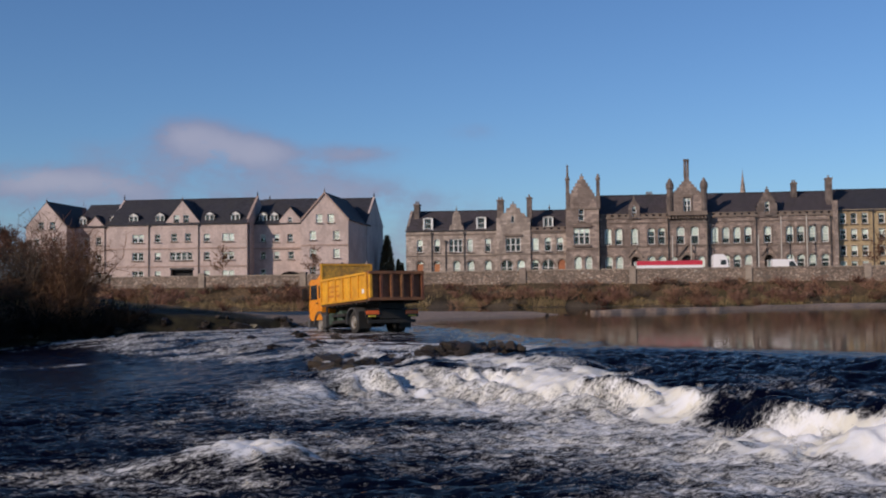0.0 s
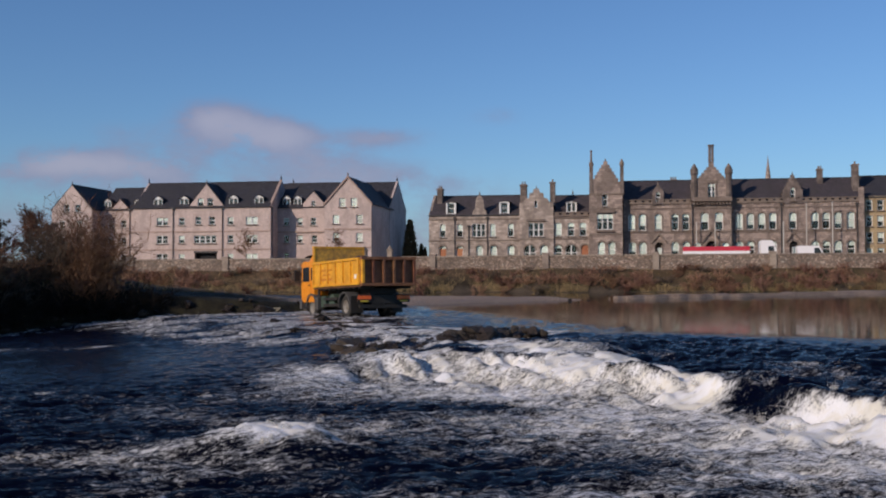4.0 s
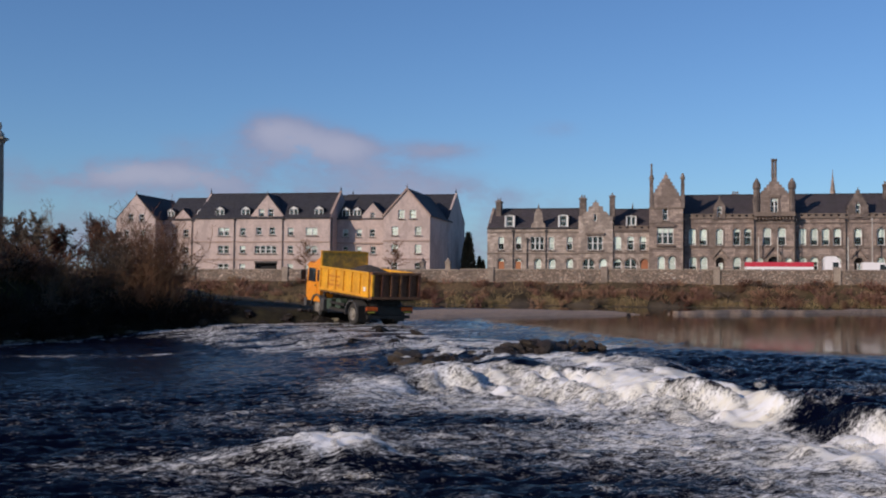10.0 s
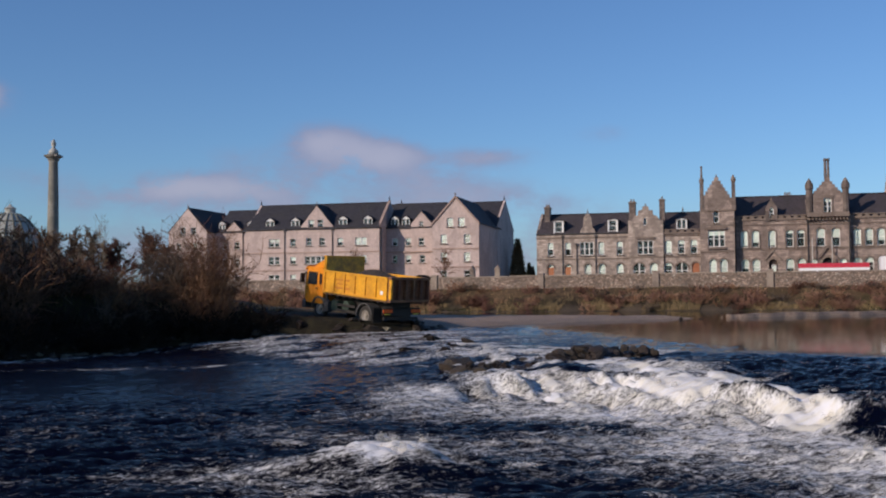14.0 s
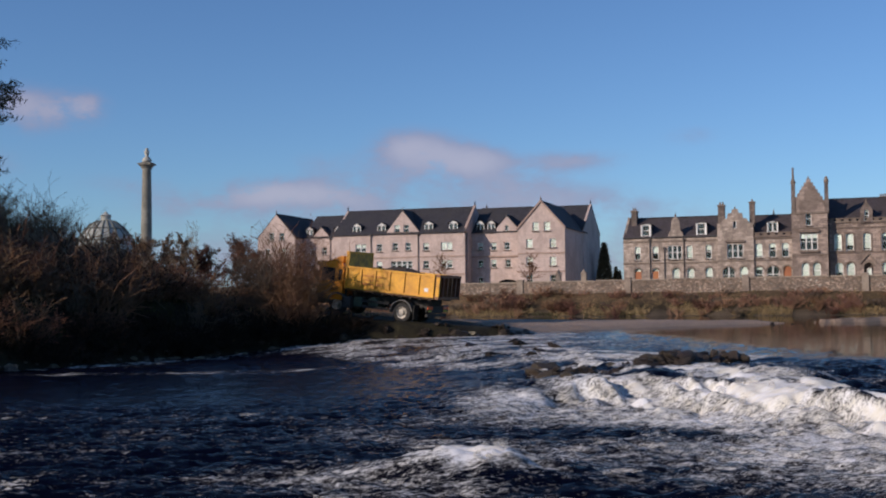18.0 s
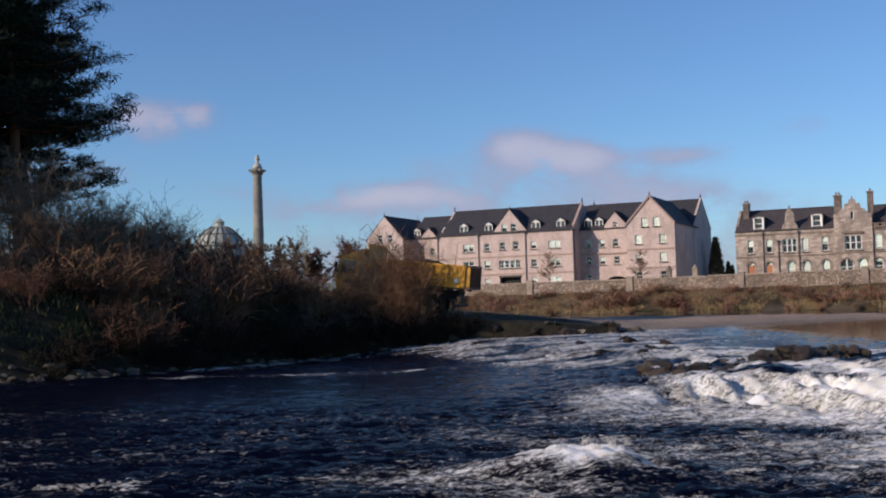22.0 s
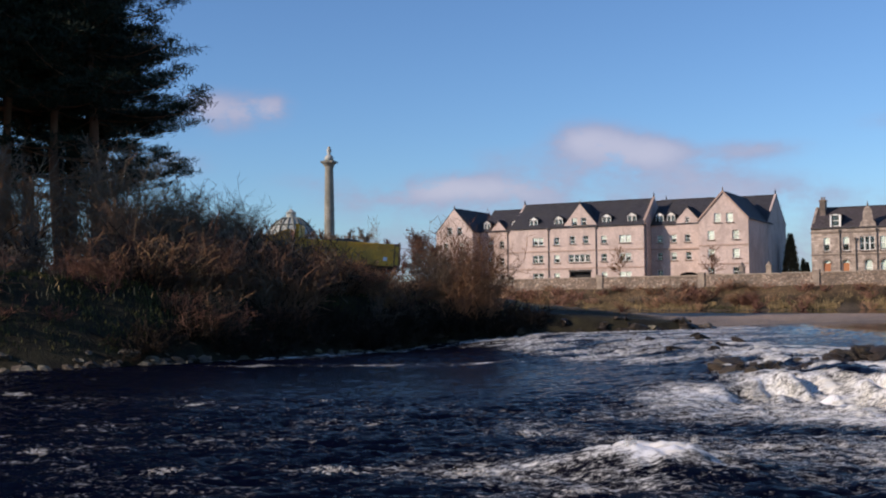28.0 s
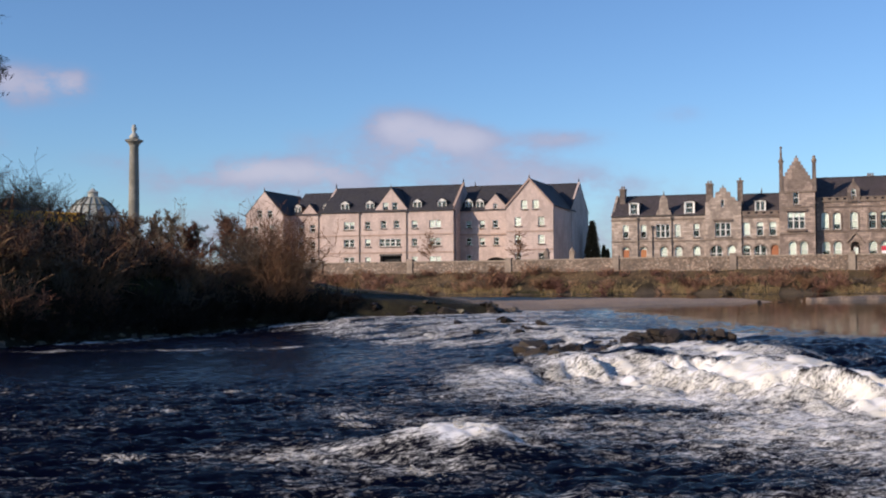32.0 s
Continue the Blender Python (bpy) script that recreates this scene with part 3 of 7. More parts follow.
# where the falling water breaks white
BREAK = [(-19, 54), (-15.5, 49.5), (-9.5, 41.0), (-5.5, 33.2), (-3.7, 28.9), (-2.6, 26.6), (0.2, 26.4), (1.7, 23.7), (2.9, 21.8), (4.1, 20.6), (5.2, 17.9), (6.1, 15.0), (7.2, 12.9), (10, 10.0), (30, -12)]
LOWER = 0.74                                  # how far the river below the weir lies under the pool


def level(x, y):
    """Height of the still water: the pool above the weir at 0, the river below it lower; the sheet sags before it falls."""
    a, b, s = line_side(x, y, BRINK), line_side(x, y, FOOT), -line_side(x, y, BREAK)
    main = smooth(x + 0.15 * (y - 30), -4.3, -2.6)
    # the lip is broken into fingers that reach further out or hang back
    s = s + main * (2.6 * (fbm(x * 0.75 + 0.4 * y, y * 0.25 - 0.2 * x, 3, 29) - 0.5) + 0.9 * (fbm(x * 2.2 + y, y * 0.7, 2, 31) - 0.5))
    sheet = np.maximum(-a, 0) / (np.maximum(-a, 0) + np.maximum(-s, 0) + 1e-6)
    width = 0.55 + 4.5 * (1 - main)
    sag = 0.26
    return -sag * smooth(np.where(a < 0, sheet, 0), 0, 1.1) - (LOWER - sag) * smooth(s, -width * 0.7, width * 1.3), a, b, s, main


def ford(x, y):
    """The shallow, rippled reach above the weir through which the ford runs."""
    return smooth(4.2 - 0.27 * (y - 42) - x, -1.0, 2.0) * smooth(y, 74, 64) * smooth(line_side(x, y, BRINK), -1.5, 1.0)


def hollow(x, y):
    """The dark slab of rock over which little water falls."""
    return np.exp(-((np.maximum(np.abs(x - 5.25) - 0.6, 0) / 0.5) ** 2 + ((y - 18.4) / 1.2) ** 2))


def rapids(x, y):
    """How aerated and how rough the water is."""
    _, a, b, s, main = level(x, y)
    lumps = fbm(x * 0.55 + 3, y * 0.75, 3, 91)
    fine = fbm(x * 1.1, y * 0.8, 3, 33)
    spots = fbm(x * 0.55, y * 0.9, 3, 97)
    gap = hollow(x, y)
    # streaks that run down the sheet towards the lip
    veins = fbm((x + 0.45 * y) * 1.15, (y - 0.45 * x) * 0.30, 4, 37)
    curtain = smooth(s, -0.75, 0.1) * np.exp(-np.maximum(s + (lumps - 0.5) * 1.2 - 0.9, 0) / 1.3) * main * (0.72 + 0.5 * smooth(veins, 0.36, 0.60)) * (1 - gap)
    near_lip = smooth(s, -5.5, -0.6) * smooth(s, 1.4, 0.2) * (a < 0) * main
    tongue = near_lip * smooth(veins, 0.41, 0.56) * (1.0 - 0.55 * smooth(x, 3.4, 5.2)) * (1 - gap)
    tongue = np.maximum(tongue, 0.70 * np.where((a < -0.4) & (s < 0), 1.0, 0.0) * main * smooth(lumps, 0.42, 0.55) * smooth(x, 4.4, 2.4))
    band = np.exp(-((np.maximum(np.abs(x + 1.5) - 1.9, 0) / 1.0) ** 2 + ((y - 19.6) / 0.9) ** 2))
    dark = np.maximum(0.9 * band, np.exp(-(((x - 0.4) / 1.9) ** 2 + ((y - 13.2) / 1.0) ** 2)))
    tail = smooth(s, 0, 1.5) * np.exp(-np.maximum(s - 2.5, 0) / 9.0) * smooth(x, -6.4, -3.0) * (0.58 + 0.16 * smooth(spots, 0.36, 0.62)) * (1 - 0.75 * dark)
    shoal = smooth(-a, -4.5, 0.5) * smooth(b, -2.0, 0.5) * (1 - smooth(x + 0.15 * (y - 30), -2.2, 0.6)) * smooth(y, 31.5, 34.5)
    riffle = np.maximum(shoal * (0.34 + 1.7 * (lumps - 0.42) + 0.8 * (fine - 0.45)), ford(x, y) * smooth(x, 2.0, -3.0) * (0.26 + 1.6 * (lumps - 0.47) + 0.8 * (fine - 0.45)))
    lines = np.exp(-((y - 37.3 - 0.21 * (x + 11) - 1.4 * (lumps - 0.5)) / 0.75) ** 2) * smooth(x, -9.0, -11.5) * smooth(x, -24, -19) * (0.26 + 0.34 * smooth(fbm(x * 0.9, y * 1.4, 3, 55), 0.40, 0.58))
    hump = np.exp(-(((x + 2.5) / 1.25) ** 2 + ((y - 14.6) / 0.8) ** 2))
    lee = np.exp(-(((x + 4.2) / 2.6) ** 2 + ((y - 14.0) / 1.6) ** 2))
    shore_d = line_side(x, y, SHORE)
    edge = np.exp(-np.maximum(-shore_d - 0.9, 0) / 1.3) * smooth(y, 34, 40) * (y < 57) * (0.24 + 0.40 * smooth(fbm(x * 1.1, y * 0.9, 3, 56), 0.40, 0.58))
    calm = np.exp(-(((x + 12.5) / 10.0) ** 4 + ((y - 30.5) / 7.0) ** 4))
    open_water = smooth(s, 1, 8) * (1 - calm) * (1 - 0.9 * dark) * (0.26 + 0.26 * smooth(spots, 0.42, 0.62)) * smooth(y, 44, 26) * (0.50 + 0.50 * smooth(x + 0.4 * y, -2, 6))
    riffle = np.minimum(riffle, 0.58)
    foam = np.maximum.reduce([curtain, tail, tongue, riffle, hump * 0.95, lee * 0.50, edge, lines, open_water])
    chop = 0.0012 + 0.085 * np.maximum(0.25 * smooth(-a, 0.0, 1.0) + 0.75 * smooth(-a, 1.5, 6.0), 0.7 * smooth(-a, -7.0, -2.0) * smooth(x, 2.5, -2.0), 0.7 * ford(x, y)) * (0.45 + 0.55 * (1 - calm)) + 0.04 * curtain
    return np.clip(foam, 0, 1), chop, curtain, riffle, hump, calm, a


def waves(x, y):
    lv, a, b, s, main = level(x, y)
    foam, chop, curtain, riffle, hump, calm, _ = rapids(x, y)
    c, sn = math.cos(radians(-24)), math.sin(radians(-24))
    p, q = x * c - y * sn, x * sn + y * c
    big = 1 - np.abs(2 * fbm(p * 0.7, q * 1.3, 4, 3) - 1) * 2
    mid = 1 - np.abs(2 * fbm(p * 2.0, q * 3.2, 3, 8) - 1) * 2
    below = smooth(-a, 0.5, 5.0)
    amp = below * (0.028 + 0.062 * (1 - calm)) + 0.06 * riffle.clip(0, 1) + 0.03 * ford(x, y)
    z = lv + amp * big * 0.5 + amp * 0.8 * mid + hump * (0.36 + 0.25 * (fbm(x * 1.6, y * 1.6, 3, 15) - 0.5))
    z = z + 0.05 * smooth(-a, -2.5, 0.5) * (fbm(p * 0.5, q * 0.7, 3, 12) - 0.5) * smooth(-a, -1.5, 0.5)
    # the sheet bunches into tongues between the sills of the weir
    rib = np.where((a < 0), 1.0, 0.0) * smooth(-a, 0.3, 3.0) * smooth(s, 2.5, -0.5) * main
    veins = fbm((x + 0.45 * y) * 0.62, (y - 0.45 * x) * 0.30, 3, 44)
    z = z + rib * (0.42 * (veins - 0.5) + 0.13 * (fbm((x + 0.45 * y) * 1.9, (y - 0.45 * x) * 0.9, 3, 45) - 0.5))
    # foam boils up in round puffs at the foot of the fall, sharp valleys between them
    puff = np.abs(2 * fbm(x * 0.62, y * 0.8, 3, 61) - 1)
    knobs = np.abs(2 * fbm(x * 2.1, y * 2.7, 3, 71) - 1)
    boil = main * smooth(s, -0.7, 0.4) * smooth(s, 2.6, 0.5) * (1 - 0.5 * smooth(x, 4.8, 6.0))
    heap = np.clip(boil + hump * 0.7, 0, 1)
    z = z + heap * (1 - hollow(x, y)) * (0.46 * puff + 0.09 * knobs - 0.05) + (foam - 0.15).clip(0, 1) * 0.05 * (knobs - 0.2)
    return z, foam, chop


wx = steps((-46, -12, 0.2), (-12, 11, 0.07), (11, 30, 0.4))
wy = np.concatenate([np.geomspace(8.0, 62, 600), [63.5]])
WX, WY = np.meshgrid(wx, wy)
WZ, WF, WC = waves(WX, WY)
river = grid_mesh("river", wx, wy, WZ, M["water"], {"foam": WF, "chop": WC})
tagged(river, "dark blue river water broken into white rapids below a weir", "river", kind="structure")
px, py = steps((-120, -46, 4.0), (-46, 30, 2.0), (30, 130, 4.0)), steps((63.5, 170, 2.0), (170, 171, 1.0))
PX, PY = np.meshgrid(px, py)
pool = grid_mesh("pool", px, py, PX * 0.0, M["water"], {"foam": 0.0, "chop": 0.0012 + 0.06 * ford(PX, PY)})
tagged(pool, "smooth brown pool mirroring the far quay above the weir", "river", kind="structure")


# ---- buildings on the far quay ----
class House:
    """A building on the quay, in the quay's axes u, v, z."""

    def __init__(self, name, label, uc, v0, group=""):
        self.o = (uc, v0, STREET)
        self.ob = new(name)
        self.ob.matrix_basis = FAR @ pose(uc, v0, STREET)
        tagged(self.ob, label, "house", group)

    def solid(self):
        return Solid()

    def part(self, name, solid, mat, label="", parent=None, smooth_shade=False, weld=False):
        a, b, c = self.o
        me = mesh_of(name, [(x - a, y - b, z - c) for x, y, z in solid.v], solid.f, M[mat], smooth_shade)
        if weld:
            bm = bmesh.new()
            bm.from_mesh(me)
            bmesh.ops.remove_doubles(bm, verts=bm.verts, dist=0.001)
            bm.to_mesh(me)
            bm.free()
        return put(name, me, parent or self.ob, None, label)

    def at(self, u, v, z):
        return pose(u - self.o[0], v - self.o[1], z - self.o[2])

    def wall(self, outline, holes, v, depth, mat, name="wall", reveal=0.22):
        """Front wall: outline rows (z, left u, right u) from the bottom up; holes (u0, u1, z0, z1, arched) go through it."""
        s = Solid()
        zs = sorted({r[0] for r in outline} | {h[2] for h in holes} | {h[3] for h in holes})
        zr, ul, ur = [r[0] for r in outline], [r[1] for r in outline], [r[2] for r in outline]

        def ends(z, up):
            # outlines may jump at one height: up picks the row that goes on upwards
            for i in range(len(zr) - 1):
                lo, hi = zr[i], zr[i + 1]
                if hi > lo and (lo <= z < hi if up else lo < z <= hi):
                    k = (z - lo) / (hi - lo)
                    return ul[i] + (ul[i + 1] - ul[i]) * k, ur[i] + (ur[i + 1] - ur[i]) * k
            return ul[-1], ur[-1]

        for za, zb in zip(zs[:-1], zs[1:]):
            (la, ra), (lb, rb) = ends(za, True), ends(zb, False)
            cuts = sorted((h[0], h[1]) for h in holes if h[2] <= za + 1e-6 and h[3] >= zb - 1e-6)
            pa, pb = la, lb
            for u0, u1 in cuts + [(None, None)]:
                qa, qb = (u0, u0) if u0 is not None else (ra, rb)
                s.add([(pa, v, za), (qa, v, za), (qb, v, zb), (pb, v, zb)], [(0, 1, 2, 3)])
                pa = pb = u1
            s.add([(la, v, za), (la, v + depth, za), (lb, v + depth, zb), (lb, v, zb)], [(0, 3, 2, 1)])
            s.add([(ra, v, za), (ra, v + depth, za), (rb, v + depth, zb), (rb, v, zb)], [(0, 1, 2, 3)])
        for u0, u1, z0, z1, arched in holes:
            w = v + reveal
            s.add([(u0, v, z0), (u1, v, z0), (u1, v, z1), (u0, v, z1), (u0, w, z0), (u1, w, z0), (u1, w, z1), (u0, w, z1)], [(0, 4, 5, 1), (1, 5, 6, 2), (2, 6, 7, 3), (3, 7, 4, 0)])
            if arched:
                n, uc, r = 6, (u0 + u1) / 2, (u1 - u0) / 2
                rise = min(r, arched)
                for side in (-1, 1):
                    arc = [(uc + side * r * math.cos(i * math.pi / 2 / n), z1 - rise + rise * math.sin(i * math.pi / 2 / n)) for i in range(n + 1)]
                    corner = (uc + side * r, z1)
                    for p, q in zip(arc[:-1], arc[1:]):
                        s.add([(corner[0], v, corner[1]), (p[0], v, p[1]), (q[0], v, q[1])], [(0, 1, 2)])
                        s.add([(p[0], v, p[1]), (q[0], v, q[1]), (q[0], w, q[1]), (p[0], w, p[1])], [(0, 1, 2, 3)])
        return self.part(name, s, mat, weld=True)

    def roof(self, u0, u1, v0, v1, z0, ridge, mat, hip=0.0, over=0.25, along=True):
        """A pitched roof with its ridge along u (or along v), with a little thickness."""
        s, t = Solid(), 0.14
        if along:
            vm = (v0 + v1) / 2
            for k in (0, 1):
                e = (v0 - over, z0 - 0.1) if k == 0 else (v1 + over, z0 - 0.1)
                s.add([(u0, e[0], e[1]), (u1, e[0], e[1]), (u1 - hip, vm, ridge), (u0 + hip, vm, ridge),
                       (u0, e[0], e[1] + t), (u1, e[0], e[1] + t), (u1 - hip, vm, ridge + t), (u0 + hip, vm, ridge + t)],
                      [(4, 5, 6, 7), (3, 2, 1, 0), (0, 1, 5, 4), (1, 2, 6, 5), (3, 0, 4, 7)])
        else:
            um = (u0 + u1) / 2
            for k in (0, 1):
                e = (u0 - over, z0 - 0.1) if k == 0 else (u1 + over, z0 - 0.1)
                s.add([(e[0], v0, e[1]), (e[0], v1, e[1]), (um, v1 - hip, ridge), (um, v0 + hip, ridge),
                       (e[0], v0, e[1] + t), (e[0], v1, e[1] + t), (um, v1 - hip, ridge + t), (um, v0 + hip, ridge + t)],
                      [(4, 5, 6, 7), (3, 2, 1, 0), (0, 1, 5, 4), (1, 2, 6, 5), (3, 0, 4, 7)])
        ob = self.part("roof", s, mat)
        cap = Solid()
        if along:
            cap.prism([((v0 + v1) / 2 - 0.14, ridge + 0.1), ((v0 + v1) / 2 + 0.14, ridge + 0.1), ((v0 + v1) / 2, ridge + 0.26)], u0 + hip, u1 - hip, "x")
        else:
            cap.prism([((u0 + u1) / 2 - 0.14, ridge + 0.1), ((u0 + u1) / 2 + 0.14, ridge + 0.1), ((u0 + u1) / 2, ridge + 0.26)], v0 + hip, v1 - hip)
        self.part("ridge_cap", cap, "lead", parent=ob)
        return ob

    def box(self, name, u0, u1, v0, v1, z0, z1, mat, top=1.0, bev=0.0, label="", parent=None):
        return self.part(name, Solid().box(u0, u1, v0, v1, z0, z1, top, bev), mat, label, parent)

    def window(self, u, v, z, w, h, blind=0.0, bars=(1, 2), arched=0.0, frame="white_paint", sill=True, surround=""):
        """A sash window in an opening centred on u with its middle at z. blind: how much of it a white blind covers."""
        key = (round(w, 2), round(h, 2), bars, arched, frame, sill, surround)
        if key not in WINDOW_MESHES:
            f, t, g = Solid(), 0.075, Solid()
            ring = [(-w / 2, -h / 2), (w / 2, -h / 2), (w / 2, h / 2), (-w / 2, h / 2)]
            inner = [(-w / 2 + t, -h / 2 + t), (w / 2 - t, -h / 2 + t), (w / 2 - t, h / 2 - t), (-w / 2 + t, h / 2 - t)]
            f.add([(x, y, z) for y in (0, 0.09) for x, z in ring + inner],
                  [q for i in range(4) for j in ((i + 1) % 4,) for q in ((i, j, 4 + j, 4 + i), (8 + i, 12 + i, 12 + j, 8 + j), (i, 8 + i, 8 + j, j), (4 + i, 4 + j, 12 + j, 12 + i))])
            bars_made = []
            for i in range(1, bars[0]):
                x = -w / 2 + w * i / bars[0]
                bars_made.append(Solid().box(x - 0.07, x + 0.07, -0.03, 0.10, -h / 2 + t, h / 2 - t).mesh("mullion", M[frame]))
            for j in range(1, bars[1]):
                zz = -h / 2 + h * j / bars[1]
                bars_made.append(Solid().box(-w / 2 + t, w / 2 - t, 0.01, 0.085, zz - 0.035, zz + 0.035).mesh("meeting_rail", M[frame]))
            ps = []
            for i in range(bars[0]):
                for j in range(bars[1]):
                    x0, x1 = -w / 2 + w * i / bars[0] + 0.06, -w / 2 + w * (i + 1) / bars[0] - 0.06
                    z0, z1 = -h / 2 + h * j / bars[1] + 0.03, -h / 2 + h * (j + 1) / bars[1] - 0.03
                    ps.append(Solid().box(x0, x1, 0.045, 0.06, z0, z1).mesh("pane", M["glass"]))
            # no room is built: a flat dark sheet paints the shade behind the panes
            room = Solid().box(-w / 2 + 0.01, w / 2 - 0.01, 0.16, 0.20, -h / 2, h / 2).mesh("interior_shade", M["room_shade"])
            sl = Solid().box(-w / 2 - 0.1, w / 2 + 0.1, -0.34, 0.05, -h / 2 - 0.13, -h / 2 - 0.002, 1.0, 0.02)
            WINDOW_MESHES[key] = (f.mesh("window_frame", M[frame]), ps, room, sl.mesh("sill", M["stone_trim"]), bars_made)
        fr, ps, room, sl, bars_made = WINDOW_MESHES[key]
        win = put("window", fr, self.ob, self.at(u, v + 0.10, z))
        for p in ps:
            put("pane", p, win).visible_shadow = False
        for q in bars_made:
            put("glazing_bar", q, win)
        put("room_behind", room, win)
        if sill:
            put("sill", sl, win)
        if blind > 0:
            b = (round(w, 2), round(h, 2), round(blind, 1))
            if b not in BLIND_MESHES:
                BLIND_MESHES[b] = Solid().box(-w / 2 + 0.05, w / 2 - 0.05, 0.10, 0.115, h / 2 - h * b[2], h / 2 - 0.02).mesh("blind", M["blind"])
            put("blind", BLIND_MESHES[b], win)
        return win

    def arch_ring(self, u, v, z, r, mat="stone_trim", w=0.22, drop=0.0):
        """A raised stone ring round an arched head whose springing is at z."""
        n = 10
        turns = [math.pi * i / n for i in range(n + 1)]
        vs = [(u - k * math.cos(t), y, z + k * math.sin(t)) for t in turns for k, y in ((r, v - 0.07), (r + w, v - 0.07), (r + w, v + 0.05), (r, v + 0.05))]
        fs = [(4 * i + k, 4 * i + (k + 1) % 4, 4 * i + 4 + (k + 1) % 4, 4 * i + 4 + k) for i in range(n) for k in range(4)] + [(3, 2, 1, 0), (4 * n, 4 * n + 1, 4 * n + 2, 4 * n + 3)]
        s = Solid().add(vs, fs)
        self.part("arch_ring", s, mat)

    def chimney(self, u, v, z0, z1, w, d, pots, mat):
        c = self.box("chimney", u - w / 2, u + w / 2, v - d / 2, v + d / 2, z0, z1, mat)
        cap = Solid().box(u - w / 2 - 0.1, u + w / 2 + 0.1, v - d / 2 - 0.1, v + d / 2 + 0.1, z1, z1 + 0.2, 0.92)
        self.part("chimney_cap", cap, "stone_trim", parent=c)
        for i in range(pots):
            x = u + (i - (pots - 1) / 2) * (w * 0.8 / max(pots, 1))
            self.part("chimney_pot", Solid().turned(x, v, [(0.13, z1 + 0.2), (0.11, z1 + 0.55), (0.14, z1 + 0.62)], 8), "stone_trim", parent=c)
        return c

    def finial(self, u, v, z, h=0.9, mat="stone_trim"):
        self.part("finial", Solid().turned(u, v, [(0.16, z - 0.1), (0.08, z + h * 0.25), (0.15, z + h * 0.4), (0.06, z + h * 0.6), (0.01, z + h)], 8), mat)

    def string(self, u0, u1, v, z, mat="stone_trim", h=0.2, out=0.12):
        self.box("string_course", u0, u1, v - out, v + 0.05, z - h / 2, z + h / 2, mat)

    def pipe(self, u, v, z0, z1, mat="lead", r=0.07):
        p = self.part("drainpipe", Solid().turned(u, v - 0.14, [(r, z0), (r, z1)], 8), mat)
        self.part("hopper", Solid().box(u - 0.16, u + 0.16, v - 0.32, v - 0.02, z1 - 0.1, z1 + 0.2), mat, parent=p)

    def dormer(self, u, v, z0, w, h, depth, frame_mat="white_paint", roof_mat="slate", gable=0.45, cheek="lead", bars=(2, 1), blind=0.0, face=0.0):
        """A dormer window with cheeks and a little pitched roof running back into the slope."""
        d = self.box("dormer", u - w / 2, u + w / 2, v + 0.2, v + depth, z0, z0 + h, cheek)
        s = Solid()
        for k in (-1, 1):
            s.add([(u, v - 0.12, z0 + h + gable), (u + k * (w / 2 + 0.16), v - 0.12, z0 + h - 0.06), (u + k * (w / 2 + 0.16), v + depth, z0 + h - 0.06), (u, v + depth + 0.6, z0 + h + gable),
                   (u, v - 0.12, z0 + h + gable + 0.1), (u + k * (w / 2 + 0.16), v - 0.12, z0 + h + 0.04), (u + k * (w / 2 + 0.16), v + depth, z0 + h + 0.04), (u, v + depth + 0.6, z0 + h + gable + 0.1)],
                  [(0, 1, 2, 3), (4, 7, 6, 5), (0, 4, 5, 1), (1, 5, 6, 2), (2, 6, 7, 3)])
        self.part("dormer_roof", s, roof_mat, parent=d)
        self.part("dormer_gable", Solid().prism([(u - w / 2, z0 + h), (u + w / 2, z0 + h), (u, z0 + h + gable)], v + 0.0, v + 0.2), frame_mat, parent=d)
        self.window(u, v + 0.02, z0 + h / 2, w - 0.04 - 2 * face, h - face, blind, bars, sill=False, frame=frame_mat)
        if face:
            k = w / 2 - face
            self.part("dormer_face", Solid().box(u - w / 2, u - k, v - 0.03, v + 0.2, z0, z0 + h).box(u + k, u + w / 2, v - 0.03, v + 0.2, z0, z0 + h).box(u - k, u + k, v - 0.03, v + 0.2, z0 + h - face / 2, z0 + h + 0.05), frame_mat, parent=d)


WINDOW_MESHES, BLIND_MESHES = {}, {}
rnd = random.Random(7)


def hole(u, z, w, h, arched=0.0):
    return (u - w / 2, u + w / 2, z - h / 2, z + h / 2, arched)


